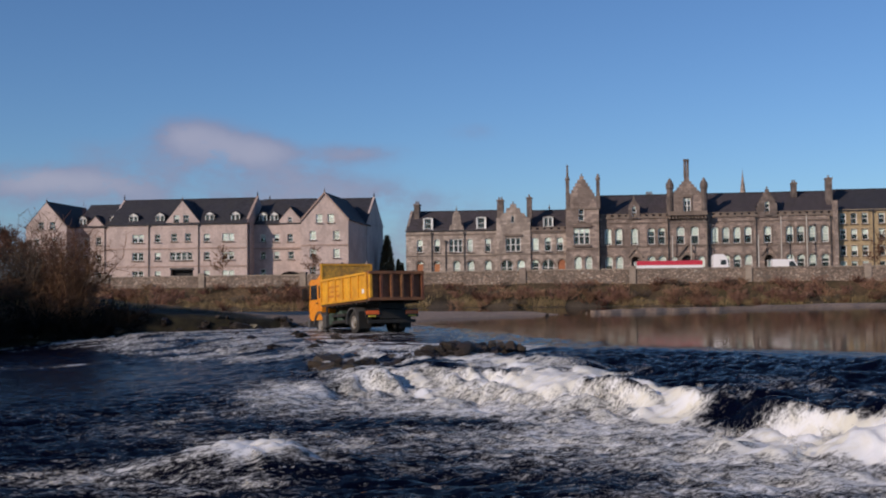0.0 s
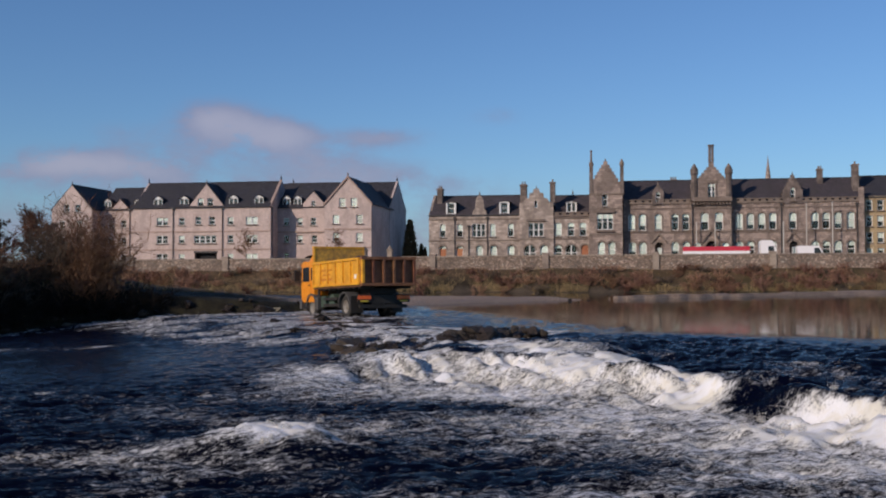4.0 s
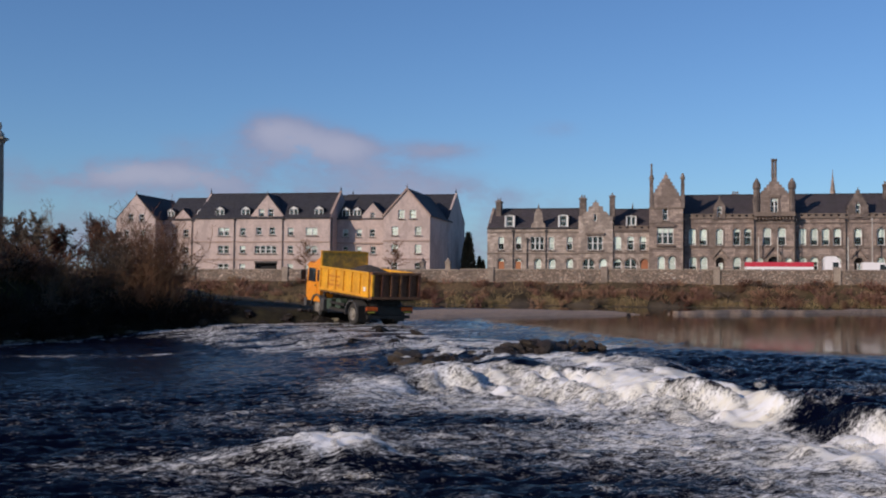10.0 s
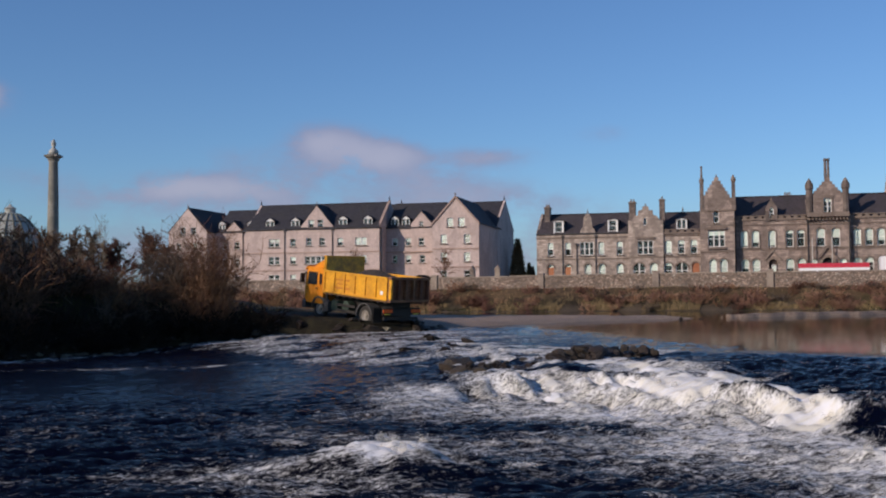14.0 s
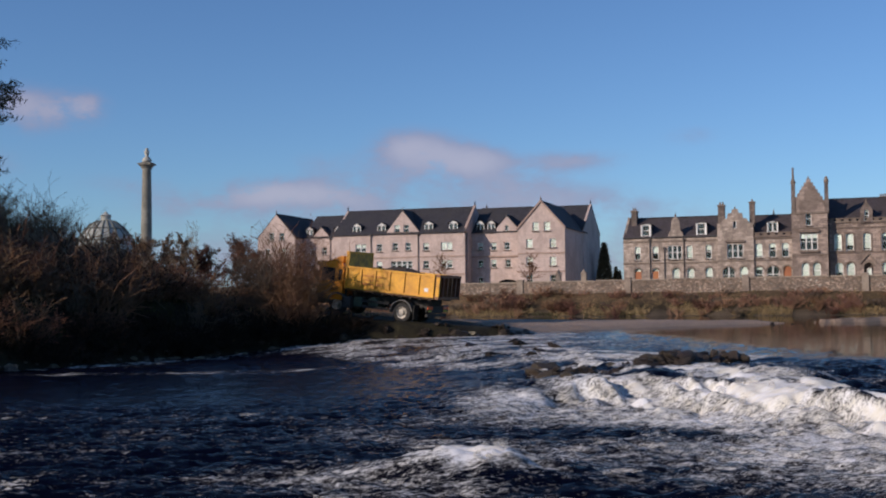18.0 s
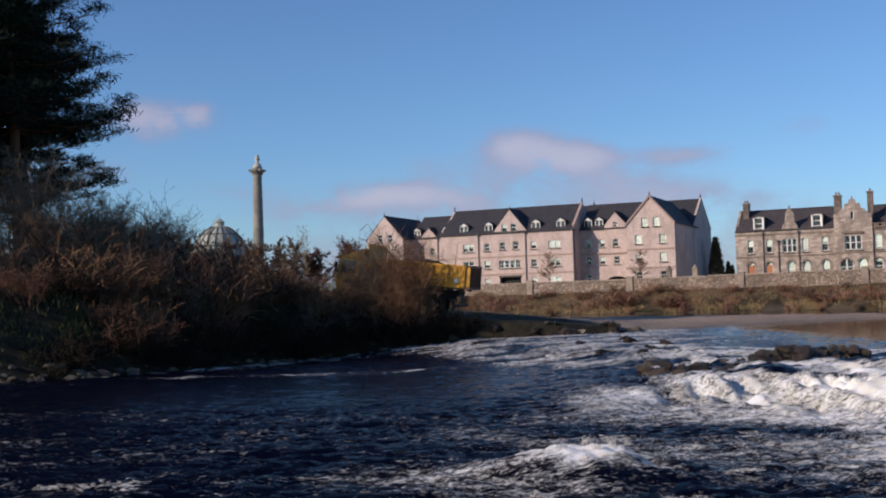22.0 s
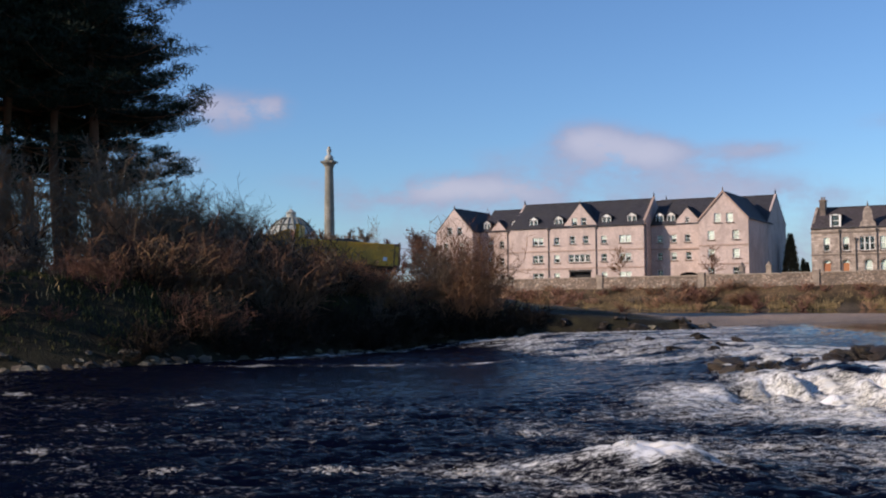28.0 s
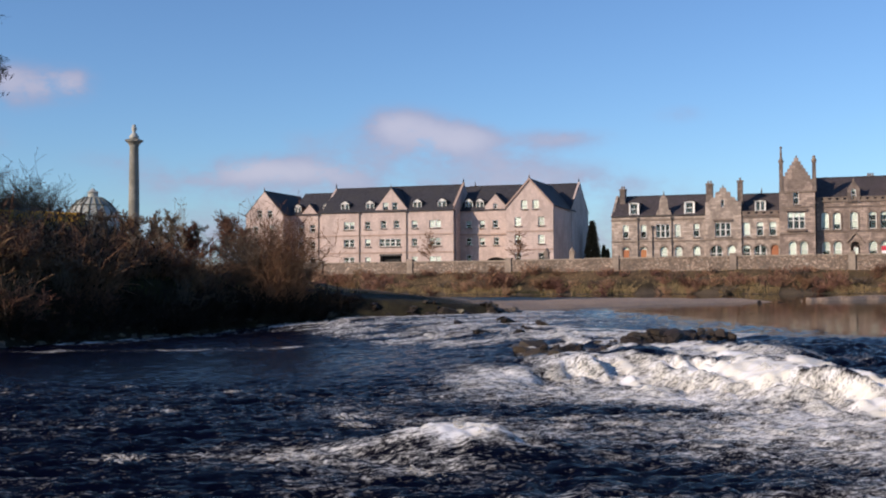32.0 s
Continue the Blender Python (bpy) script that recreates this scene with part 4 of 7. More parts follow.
def block_of_flats():
    """The long pinkish stone block of flats with gabled wings and white dormers."""
    h = House("apartment_building", "long pinkish stone flats with gables and white dormers", -64, 165)
    W0, H0 = 0.95, 1.2
    # gabled wing at the far end
    ws = [(-88.3, 13.4), (-86.4, 13.35), (-89.1, 10.7), (-86.2, 10.7), (-89.1, 8.1), (-86.2, 8.1), (-89.1, 5.4), (-86.2, 5.4)]
    h.wall([(STREET, -90.9, -84.0), (13.1, -90.9, -84.0), (17.1, -87.45, -87.45)], [hole(u, z, W0, H0) for u, z in ws], 168, 0.3, "pink_stone")
    for u, z in ws:
        h.window(u, 168, z, W0, H0, rnd.choice([0, 0, 0.5]), frame="white_paint")
    h.box("wing_body", -90.85, -84.05, 168.3, 182, STREET, 13.1, "pink_stone")
    h.roof(-90.9, -84.0, 168, 182, 13.1, 17.0, "slate", along=False, over=0.2)
    h.finial(-87.45, 168.1, 17.1, 0.7)
    h.string(-90.9, -84, 168, 9.4, "pink_trim")
    # link between the wing and the main range
    ws = [(-82.2, 10.9), (-80.0, 10.9), (-77.3, 10.9), (-82.2, 8.1), (-80, 8.1), (-77.3, 8.1), (-77.3, 5.3), (-80, 5.3)]
    h.wall([(STREET, -84, -75.6), (13.2, -84, -75.6)], [hole(u, z, W0, H0) for u, z in ws], 171, 0.3, "pink_stone")
    for u, z in ws:
        h.window(u, 171, z, W0, H0, rnd.choice([0, 0.5]))
    h.wall([(13.2, -82.1, -79.0), (14.9, -80.55, -80.55)], [], 170.9, 0.3, "pink_stone", "gablet")
    h.roof(-82.2, -78.9, 170.85, 174.5, 13.2, 14.9, "slate", along=False, over=0.1)
    h.roof(-84, -75.6, 171, 182, 13.2, 17.0, "slate")
    h.dormer(-82.9, 171.3, 13.3, 1.2, 1.3, 2.5)
    h.dormer(-77.6, 171.3, 13.3, 1.4, 1.3, 2.5)
    h.pipe(-78.9, 171, STREET, 13.0)
    # main range
    ws = []
    for z in (10.85, 8.05, 5.2):
        ws += [(-70.8, z, 1.85, 1.25, 2), (-67.6, z, W0, H0, 1), (-59.7, z, W0, H0, 1), (-56.3, z, 1.9, 1.2, 2)]
    ws += [(-64.9, 10.95, W0, H0, 1), (-62.7, 10.95, W0, H0, 1), (-63.8, 8.05, 3.6, 1.2, 4), (-64.55, 13.8, W0, 1.2, 1), (-63.0, 13.8, W0, 1.2, 1)]
    hs = [hole(u, z, w, hh) for u, z, w, hh, _ in ws] + [(-65.5, -61.9, STREET, 6.0, 0.0)]
    h.wall([(STREET, -75.6, -53.3), (13.0, -75.6, -53.3)], [q for q in hs if q[3] < 13.0], 165, 0.35, "pink_stone")
    h.wall([(13.0, -66.3, -60.9), (13.3, -66.3, -60.9), (16.6, -63.6, -63.6)], [q for q in hs if q[2] > 13.0], 165, 0.35, "pink_stone", "gable")
    for u, z, w, hh, n in ws:
        h.window(u, 165, z, w, hh, rnd.choice([0, 0.4, 0.6, 0.9]) if n > 1 else rnd.choice([0, 0, 0.5]), (n, 2))
    # dark sheet that paints the shade inside the carriage arch
    h.box("carriage_arch_shade", -65.5, -61.9, 165.8, 166.2, STREET, 6.0, "room_shade")
    h.box("lintel_beam", -65.6, -61.8, 164.85, 165.3, 5.95, 6.2, "lead")
    h.box("range_body", -75.55, -53.3, 166.3, 176, STREET, 13.0, "pink_stone")
    h.wall([(STREET, -75.6, -75.5), (13.0, -75.6, -75.5)], [], 165.4, 10, "pink_stone", "side_wall")
    h.roof(-75.6, -53.3, 165, 176.4, 13.0, 17.15, "slate")
    h.part("end_gable", Solid().prism([(165.0, 13.0), (176.4, 13.0), (170.7, 17.4)], -53.55, -53.25, "x"), "pink_stone")
    h.part("end_gable", Solid().prism([(165.0, 13.0), (176.4, 13.0), (170.7, 17.4)], -75.65, -75.35, "x"), "pink_stone")
    h.part("gable_skew", Solid().prism([(164.9, 13.1), (164.9, 12.8), (170.7, 17.35), (170.7, 17.65)], -53.6, -53.2, "x"), "pink_trim")
    h.finial(-53.4, 170.7, 17.6, 0.8, "lead")
    h.finial(-75.5, 170.7, 17.5, 0.8, "lead")
    h.roof(-66.4, -60.8, 165.0, 170.7, 13.2, 16.6, "slate", along=False, over=0.1)
    h.finial(-63.6, 165.1, 16.6, 0.7)
    for u in (-71.7, -67.4, -59.4, -55.3):
        h.dormer(u, 165.35, 13.05, 1.45, 1.35, 2.6)
    for u in (-69.0, -61.0):
        h.pipe(u, 165, STREET, 12.8)
    h.string(-75.6, -53.3, 165, 9.25, "pink_trim")
    h.string(-75.6, -53.3, 165, 6.45, "pink_trim")
    h.string(-75.6, -66.4, 165, 12.95, "lead", 0.14, 0.2)
    h.string(-60.8, -53.3, 165, 12.95, "lead", 0.14, 0.2)
    # recessed bay
    ws = [(-51.9, 10.8), (-49.7, 10.8), (-47.5, 10.8), (-51.9, 8.1), (-49.7, 8.1), (-47.4, 8.1), (-51.9, 5.4), (-47.5, 13.5)]
    h.wall([(STREET, -53.3, -44.7), (13.0, -53.3, -44.7)], [hole(u, z, 0.9, 1.2) for u, z in ws[:-1]] + [(-49.3, -45.7, STREET, 5.6, 1.0)], 168.6, 0.3, "pink_stone")
    h.wall([(13.0, -49.2, -45.8), (13.6, -49.2, -45.8), (15.5, -47.5, -47.5)], [hole(-47.5, 13.6, 0.7, 0.8)], 168.45, 0.3, "pink_stone", "gablet")
    h.wall([(9.2, -49.2, -45.6), (13.0, -49.2, -45.6)], [hole(-47.5, 10.8, 0.9, 1.2)], 168.45, 0.3, "pink_stone", "oriel_wall")
    for u, z in ws[:-1]:
        h.window(u, 168.6 - (0.15 if (u, z) == (-47.5, 10.8) else 0), z, 0.9, 1.2, rnd.choice([0, 0.5]))
    h.window(-47.5, 168.45, 13.6, 0.7, 0.8)
    h.box("carriage_arch_shade", -49.3, -45.7, 169.4, 169.8, STREET, 5.6, "room_shade")
    h.roof(-53.3, -44.7, 168.6, 179.5, 13.0, 17.1, "slate")
    h.roof(-49.3, -45.7, 168.4, 172.5, 13.5, 15.5, "slate", along=False, over=0.1)
    for u in (-52.0, -50.2):
        h.dormer(u, 168.9, 13.1, 1.3, 1.35, 2.5)
    h.finial(-52.4, 174, 17.2, 0.9, "lead")
    h.string(-53.3, -44.7, 168.45, 9.2, "pink_trim")
    h.pipe(-45.6, 168.4, 9.2, 13.0)
    # tall gabled wing
    ws = [(-42.0, 13.45), (-40.2, 13.45), (-43.0, 10.9), (-39.35, 10.9), (-39.35, 8.15), (-39.35, 5.45), (-43.0, 8.15), (-43, 5.45)]
    h.wall([(STREET, -44.8, -37.5), (13.2, -44.8, -37.5), (17.3, -41.15, -41.15)], [hole(u, z, 1.0, 1.35) for u, z in ws], 165, 0.35, "pink_stone")
    for u, z in ws:
        h.window(u, 165, z, 1.0, 1.35, rnd.choice([0, 0.5, 1.0]) if z < 13 else 1.0)
    h.part("wing_side", Solid().box(-44.75, -37.5, 165.36, 178, STREET, 13.2), "pink_stone")
    h.roof(-44.8, -37.5, 164.9, 181, 13.2, 17.2, "slate", along=False, over=0.2)
    for k in (-1, 1):
        h.part("gable_skew", Solid().prism([(-41.15 + k * 3.75, 13.0), (-41.15 + k * 3.75, 13.35), (-41.15, 17.5), (-41.15, 17.15)], 164.8, 165.4), "pink_trim")
    h.finial(-41.15, 165.0, 17.4, 0.7)
    h.string(-44.8, -37.5, 165, 9.4, "pink_trim")
    h.string(-44.8, -37.5, 165, 6.6, "pink_trim")
    # rear range with its end gable to the side lane
    h.part("rear_range", Solid().box(-60, -37.45, 178, 192, STREET, 13.6), "pink_stone")
    h.part("end_gable", Solid().prism([(177.9, 13.6), (192.1, 13.6), (185, 18.4)], -37.75, -37.42, "x"), "pink_stone")
    h.roof(-60, -37.4, 178, 192, 13.6, 18.0, "slate")
    h.finial(-37.6, 185, 18.3, 0.9, "lead")


def crenels(h, u0, u1, v, z, mat="stone_trim", pitch=0.95):
    """A pierced parapet: a rail, small merlons, a coping."""
    s = Solid().box(u0, u1, v - 0.18, v + 0.22, z - 0.55, z - 0.28)
    n = max(int((u1 - u0) / pitch), 1)
    for i in range(n):
        a = u0 + (i + 0.2) * (u1 - u0) / n
        s.box(a, a + 0.6 * (u1 - u0) / n, v - 0.13, v + 0.17, z - 0.28, z)
    s.box(u0, u1, v - 0.2, v + 0.24, z, z + 0.12)
    h.part("parapet", s, mat)


def stepped(z0, z1, uc, half, n):
    """Rows for a crow-stepped gable."""
    rows = []
    for i in range(n):
        w, z = half * (1 - i / n), z0 + (z1 - z0) * i / n
        rows += [(z, uc - w, uc + w), (z0 + (z1 - z0) * (i + 1) / n - 1e-4, uc - w, uc + w)]
    return rows


def terrace():
    """Three old sandstone houses in a row."""
    a = House("terraced_house", "brown-grey sandstone house with a curved gablet, slate roof and arched doorways", -22, 165, "terrace on the quay")
    f1 = [(-26.6, 0.85), (-24.0, 0.85), (-19.1, 0.85), (-16.4, 0.85)]
    hs = [hole(u, 9.0, w, 1.95, 0.2) for u, w in f1] + [hole(-21.2, 9.0, 2.0, 1.95)] + [hole(u, 5.6, 1.0, 2.3, 0.5) for u in (-26.6, -24.05, -21.1, -19.0, -16.4)]
    a.wall([(STREET, -28.7, -15.1), (11.2, -28.7, -15.1)], hs, 165, 0.35, "house_stone")
    for u, w in f1:
        a.window(u, 165, 9.0, w, 1.95, rnd.choice([0.5, 0.9, 0.9, 0.4]))
    a.window(-21.2, 165, 9.0, 2.0, 1.95, 0.0, (3, 2))
    for u, kind in ((-26.6, 0), (-24.05, 1), (-21.1, 2), (-19.0, 2), (-16.4, 3)):
        a.arch_ring(u, 165, 6.25, 0.5)
        if kind <= 1:
            a.box("door", u - 0.5, u + 0.5, 165.15, 165.25, STREET, 6.3, "door_orange")
        a.window(u, 165.05, 5.6, 1.0, 2.3, 1.0 if kind == 2 else 0.6, (1, 2), sill=False)
    a.wall([(11.2, -22.2, -19.9), (12.0, -22.0, -20.1), (12.1, -21.75, -20.35), (13.6, -21.6, -20.5), (14.1, -21.3, -20.8)], [], 164.9, 0.4, "house_stone", "gablet")
    a.finial(-21.05, 165.1, 14.1, 0.8)
    a.roof(-28.7, -15.1, 165.2, 175, 11.2, 14.35, "slate_brown")
    a.part("end_gable", Solid().prism([(165, 11.2), (175.2, 11.2), (170.1, 14.7)], -28.8, -28.45, "x"), "house_stone")
    a.box("house_body", -28.65, -15.15, 165.4, 175, STREET, 11.2, "house_stone")
    for u in (-25.4, -17.4):
        a.dormer(u, 165.3, 11.45, 1.5, 1.75, 3.0, roof_mat="slate_brown", gable=0.1, bars=(1, 2), blind=0.5, face=0.2)
    a.chimney(-27.6, 169, 12.0, 15.4, 0.8, 1.6, 2, "sooty_stone")
    a.string(-28.75, -15.1, 165, 10.65, h=0.22)
    a.string(-28.75, -15.1, 165, 7.5, h=0.2)
    a.string(-28.75, -15.1, 165, 11.25, "lead", 0.14, 0.22)
    for u in (-24.8, -22.7, -19.9):
        a.pipe(u, 165, STREET, 10.8 if u != -22.7 else 9.6)

    b = House("terraced_house", "sandstone house front with a tall shaped gable between two chimneys", -12.6, 165, "terrace on the quay")
    b.wall([(STREET, -15.1, -10.1), (13.0, -15.1, -10.1), (13.0, -14.6, -10.6), (13.6, -14.2, -11.0), (13.7, -13.7, -11.5), (14.4, -13.6, -11.6), (14.45, -13.1, -12.1), (15.0, -13.0, -12.2)],
           [hole(-12.65, 9.0, 2.2, 2.0), hole(-13.6, 5.6, 1.7, 2.3, 0.85), hole(-11.5, 5.6, 1.1, 2.3, 0.55), hole(-12.65, 12.75, 0.45, 1.1, 0.22)], 164.7, 0.4, "house_stone")
    b.window(-12.65, 164.7, 9.0, 2.2, 2.0, 0.0, (3, 2))
    b.window(-13.6, 164.7, 5.6, 1.7, 2.3, 0.0, (2, 2), sill=False)
    b.window(-11.5, 164.7, 5.6, 1.1, 2.3, 0.7, (1, 2), sill=False)
    b.window(-12.65, 164.7, 12.75, 0.45, 1.1, 0.0, (1, 1), sill=False)
    b.arch_ring(-13.6, 164.7, 5.9, 0.85)
    b.arch_ring(-11.5, 164.7, 6.2, 0.55)
    b.box("house_body", -15.05, -10.15, 165.1, 175, STREET, 12.4, "house_stone")
    b.roof(-15.1, -10.1, 165, 175, 12.4, 14.4, "slate_brown", along=False, over=0.0)
    b.chimney(-14.6, 166.5, 12.5, 15.6, 0.95, 1.2, 2, "sooty_stone")
    b.chimney(-10.3, 166.5, 12.5, 15.9, 0.75, 1.2, 1, "sooty_stone")
    b.box("hood_mould", -14.0, -11.3, 164.45, 164.75, 10.25, 10.55, "stone_trim")
    b.string(-15.1, -10.1, 164.7, 7.6)
    b.finial(-12.6, 164.9, 15.0, 0.5)

    c = House("terraced_house", "low sandstone house with notched parapet and arched doors", -7.5, 165, "terrace on the quay")
    hs = [hole(u, 9.0, 0.95, 2.0, 0.25) for u in (-9.4, -7.55, -5.8)] + [hole(-9.45, 5.6, 1.1, 2.3, 0.55), hole(-7.55, 5.6, 1.7, 2.3, 0.85), hole(-5.6, 5.6, 1.1, 2.3, 0.55)]
    c.wall([(STREET, -10.1, -4.9), (11.0, -10.1, -4.9)], hs, 165, 0.35, "house_stone")
    for i, u in enumerate((-9.4, -7.55, -5.8)):
        c.window(u, 165, 9.0, 0.95, 2.0, (0.9, 0.3, 0.4)[i])
    c.window(-9.45, 165, 5.6, 1.1, 2.3, 0.2, sill=False)
    c.window(-7.55, 165, 5.6, 1.7, 2.3, 0.0, (2, 2), sill=False)
    c.box("door", -6.1, -5.1, 165.15, 165.25, STREET, 6.7, "door_orange", label="varnished orange door")
    for u, r in ((-9.45, 0.55), (-7.55, 0.85), (-5.6, 0.55)):
        c.arch_ring(u, 165, 6.75 - r, r)
    crenels(c, -10.1, -4.9, 165, 11.45)
    c.box("house_body", -10.05, -4.95, 165.4, 175, STREET, 11.0, "house_stone")
    c.roof(-10.1, -4.9, 165.3, 175, 11.1, 14.2, "slate_brown")
    c.dormer(-7.5, 165.6, 11.6, 1.5, 1.45, 2.4, roof_mat="slate_brown", gable=0.12, bars=(2, 1), face=0.12)
    c.string(-10.1, -4.9, 165, 7.6)
    c.string(-10.1, -4.9, 165, 10.7)
    c.finial(-7.5, 170, 14.4, 0.9)


def courthouse():
    """The long sooty sandstone public building with a tower at its end and a tall stepped frontispiece."""
    h = House("public_building", "long sooty sandstone public building with tower, stepped gables and notched parapets", 14, 165)
    # end tower
    rows = [(STREET, -4.85, -0.1), (14.0, -4.85, -0.1), (14.0, -4.6, -0.35), (15.3, -4.45, -0.5)] + stepped(15.3, 18.75, -2.5, 2.15, 7)
    h.wall(rows, [hole(-2.6, 13.2, 0.75, 1.9, 0.0), hole(-2.6, 10.0, 2.3, 2.3), hole(-3.15, 6.0, 1.0, 2.2, 0.5), hole(-1.65, 6.0, 1.0, 2.2, 0.5)], 163.6, 0.45, "grey_stone", "tower_front")
    h.box("tower_body", -4.8, -0.15, 164.06, 170, STREET, 15.0, "grey_stone")
    h.roof(-4.8, -0.15, 163.9, 170, 15.0, 18.3, "slate", along=False, over=0.0)
    h.window(-2.6, 163.6, 13.2, 0.75, 1.9, 0.0, (1, 2))
    h.window(-2.6, 163.6, 10.0, 2.3, 2.3, 0.3, (3, 2))
    h.window(-3.15, 163.6, 6.0, 1.0, 2.2, 1.0, (1, 2))
    h.window(-1.65, 163.6, 6.0, 1.0, 2.2, 1.0, (1, 2))
    for u in (-3.15, -1.65):
        h.arch_ring(u, 163.6, 6.6, 0.5)
    h.box("bay_cornice", -4.0, -1.2, 163.3, 163.65, 11.3, 11.65, "stone_trim")
    h.box("bay_base", -3.9, -1.3, 163.3, 163.65, 8.5, 8.75, "stone_trim")
    for u, zt in ((-4.55, 20.2), (-0.15, 18.8)):
        t = h.box("stair_turret" if u < -2 else "chimney", u - 0.28, u + 0.28, 163.5, 164.6, 14.0, 18.2, "sooty_stone", 0.9)
        h.part("turret_cap", Solid().turned(u, 164.0, [(0.3, 18.1), (0.36, 18.4), (0.16, 18.9), (0.12, zt), (0.2, zt + 0.1), (0.05, zt + 0.3)], 8), "stone_trim", parent=t)
    h.string(-4.9, -0.05, 163.6, 8.2)
    h.string(-4.9, -0.05, 163.6, 14.0)
    h.string(-4.9, -0.05, 163.6, 11.9, h=0.14)
    h.finial(-2.5, 163.8, 18.75, 0.5)
    # long range
    first = [(1.2, 1), (2.75, 1), (5.0, 1), (7.4, 0), (8.9, 0), (16.4, 1), (17.95, 1), (19.5, 1), (21.05, 1), (23.8, 1), (26.85, 1), (28.35, 1), (29.95, 1), (31.7, 1)]
    low = [(1.3, 1), (2.8, 1), (7.4, 1), (8.95, 1), (16.4, 1), (17.95, 1), (19.5, 1), (21.05, 1), (26.85, 1), (28.35, 1), (29.95, 1), (31.7, 1)]
    doors = [5.1, 23.9]
    hs = [hole(u, 9.9, 1.0, 2.35, 0.28) for u, _ in first] + [hole(u, 5.9, 1.05, 2.3, 0.5) for u, _ in low] + [hole(u, 5.3, 1.2, 3.4, 0.6) for u in doors]
    for a, b in ((-0.1, 9.75), (15.25, 33.3)):
        h.wall([(STREET, a, b), (12.6, a, b)], [q for q in hs if a < q[0] < b], 165, 0.4, "grey_stone")
        h.string(a, b, 165, 8.45, h=0.26)
        h.string(a, b, 165, 11.9, h=0.18)
        crenels(h, a, b, 165, 13.1)
        h.box("plinth", a, b, 164.88, 165.0, STREET, 4.6, "stone_trim")
    for u, k in first:
        h.window(u, 165, 9.9, 1.0, 2.35, rnd.choice([0.4, 0.5, 0.7, 0.9]) if k else 0.2, (1, 2))
        h.box("jamb", u - 0.68, u - 0.51, 164.92, 165.05, 8.7, 10.9, "stone_trim")
        h.box("jamb", u + 0.51, u + 0.68, 164.92, 165.05, 8.7, 10.9, "stone_trim")
        h.arch_ring(u, 165, 10.62, 0.52, w=0.18)
    for u, k in low:
        h.window(u, 165, 5.9, 1.05, 2.3, rnd.choice([0.3, 0.6, 0.9]), (1, 2))
        h.arch_ring(u, 165, 6.55, 0.52, w=0.24)
    for u in doors:
        # the doorway's shade is a dark sheet set behind the opening
        h.box("doorway_shade", u - 0.6, u + 0.6, 165.5, 165.6, STREET, 7.0, "room_shade")
        h.window(u + 0.1, 165.1, 5.0, 0.6, 2.4, 0.8, (1, 2), sill=False)
        h.arch_ring(u, 165, 6.4, 0.6, w=0.3)
        h.part("door_gablet", Solid().prism([(u - 1.2, 6.9), (u - 1.0, 6.9), (u, 8.1), (u + 1.0, 6.9), (u + 1.2, 6.9), (u, 8.45)], 164.75, 165.0), "stone_trim")
    h.box("range_body", -0.1, 33.3, 165.5, 177, STREET, 12.6, "grey_stone")
    h.roof(-0.1, 33.3, 165.4, 177, 12.9, 16.3, "slate_brown")
    # gabled dormers in stone
    for u, w, z1, wz, wh in ((5.0, 1.6, 15.4, 13.5, 1.6), (23.8, 2.7, 16.4, 13.7, 1.9)):
        rows = [(12.4, u - w / 2, u + w / 2), (14.4, u - w / 2, u + w / 2)] + stepped(14.4, z1, u, w / 2 * 0.82, 4)
        h.wall(rows, [hole(u, wz, 0.62, wh, 0.31)], 164.8, 0.4, "sooty_stone", "dormer_gable")
        h.window(u, 164.8, wz, 0.62, wh, 0.2, (1, 2))
        h.roof(u - w / 2, u + w / 2, 165.0, 169.5, 14.0, z1 - 0.5, "slate_brown", along=False, over=0.05)
        h.box("dormer_body", u - w / 2 + 0.05, u + w / 2 - 0.05, 165.2, 168, 12.5, 14.0, "grey_stone")
        h.finial(u, 165.0, z1, 0.5)
    # frontispiece
    rows = [(STREET, 9.8, 15.2), (16.0, 9.8, 15.2), (16.0, 10.6, 14.4)] + stepped(16.0, 18.1, 12.5, 1.75, 5)
    hs = [hole(11.5, 9.9, 1.1, 2.5, 0.3), hole(13.5, 9.9, 1.1, 2.5, 0.3), hole(12.5, 14.2, 1.0, 2.2), hole(12.4, 5.5, 1.5, 3.2, 0.75), hole(14.4, 5.8, 0.9, 2.2, 0.45), hole(10.5, 5.8, 0.9, 2.2, 0.45)]
    h.wall(rows, hs, 164.0, 0.5, "grey_stone", "frontispiece")
    h.box("frontispiece_body", 9.85, 15.15, 164.52, 172, STREET, 15.6, "grey_stone")
    h.roof(10.0, 15.0, 164.5, 172, 15.6, 17.6, "slate_brown", along=False, over=0.0)
    for u in (11.5, 13.5):
        h.window(u, 164, 9.9, 1.1, 2.5, 0.5, (1, 2))
        h.arch_ring(u, 164, 10.75, 0.57, w=0.2)
    h.window(12.5, 164, 14.2, 1.0, 2.2, 0.2, (2, 2))
    h.box("window_surround", 11.75, 11.98, 163.9, 164.05, 13.0, 15.6, "stone_trim")
    h.box("window_surround", 13.02, 13.25, 163.9, 164.05, 13.0, 15.6, "stone_trim")
    h.box("window_head", 11.7, 13.3, 163.85, 164.05, 15.4, 15.75, "stone_trim")
    for u in (10.5, 14.4):
        h.window(u, 164, 5.8, 0.9, 2.2, 0.7, (1, 2))
        h.arch_ring(u, 164, 6.45, 0.46)
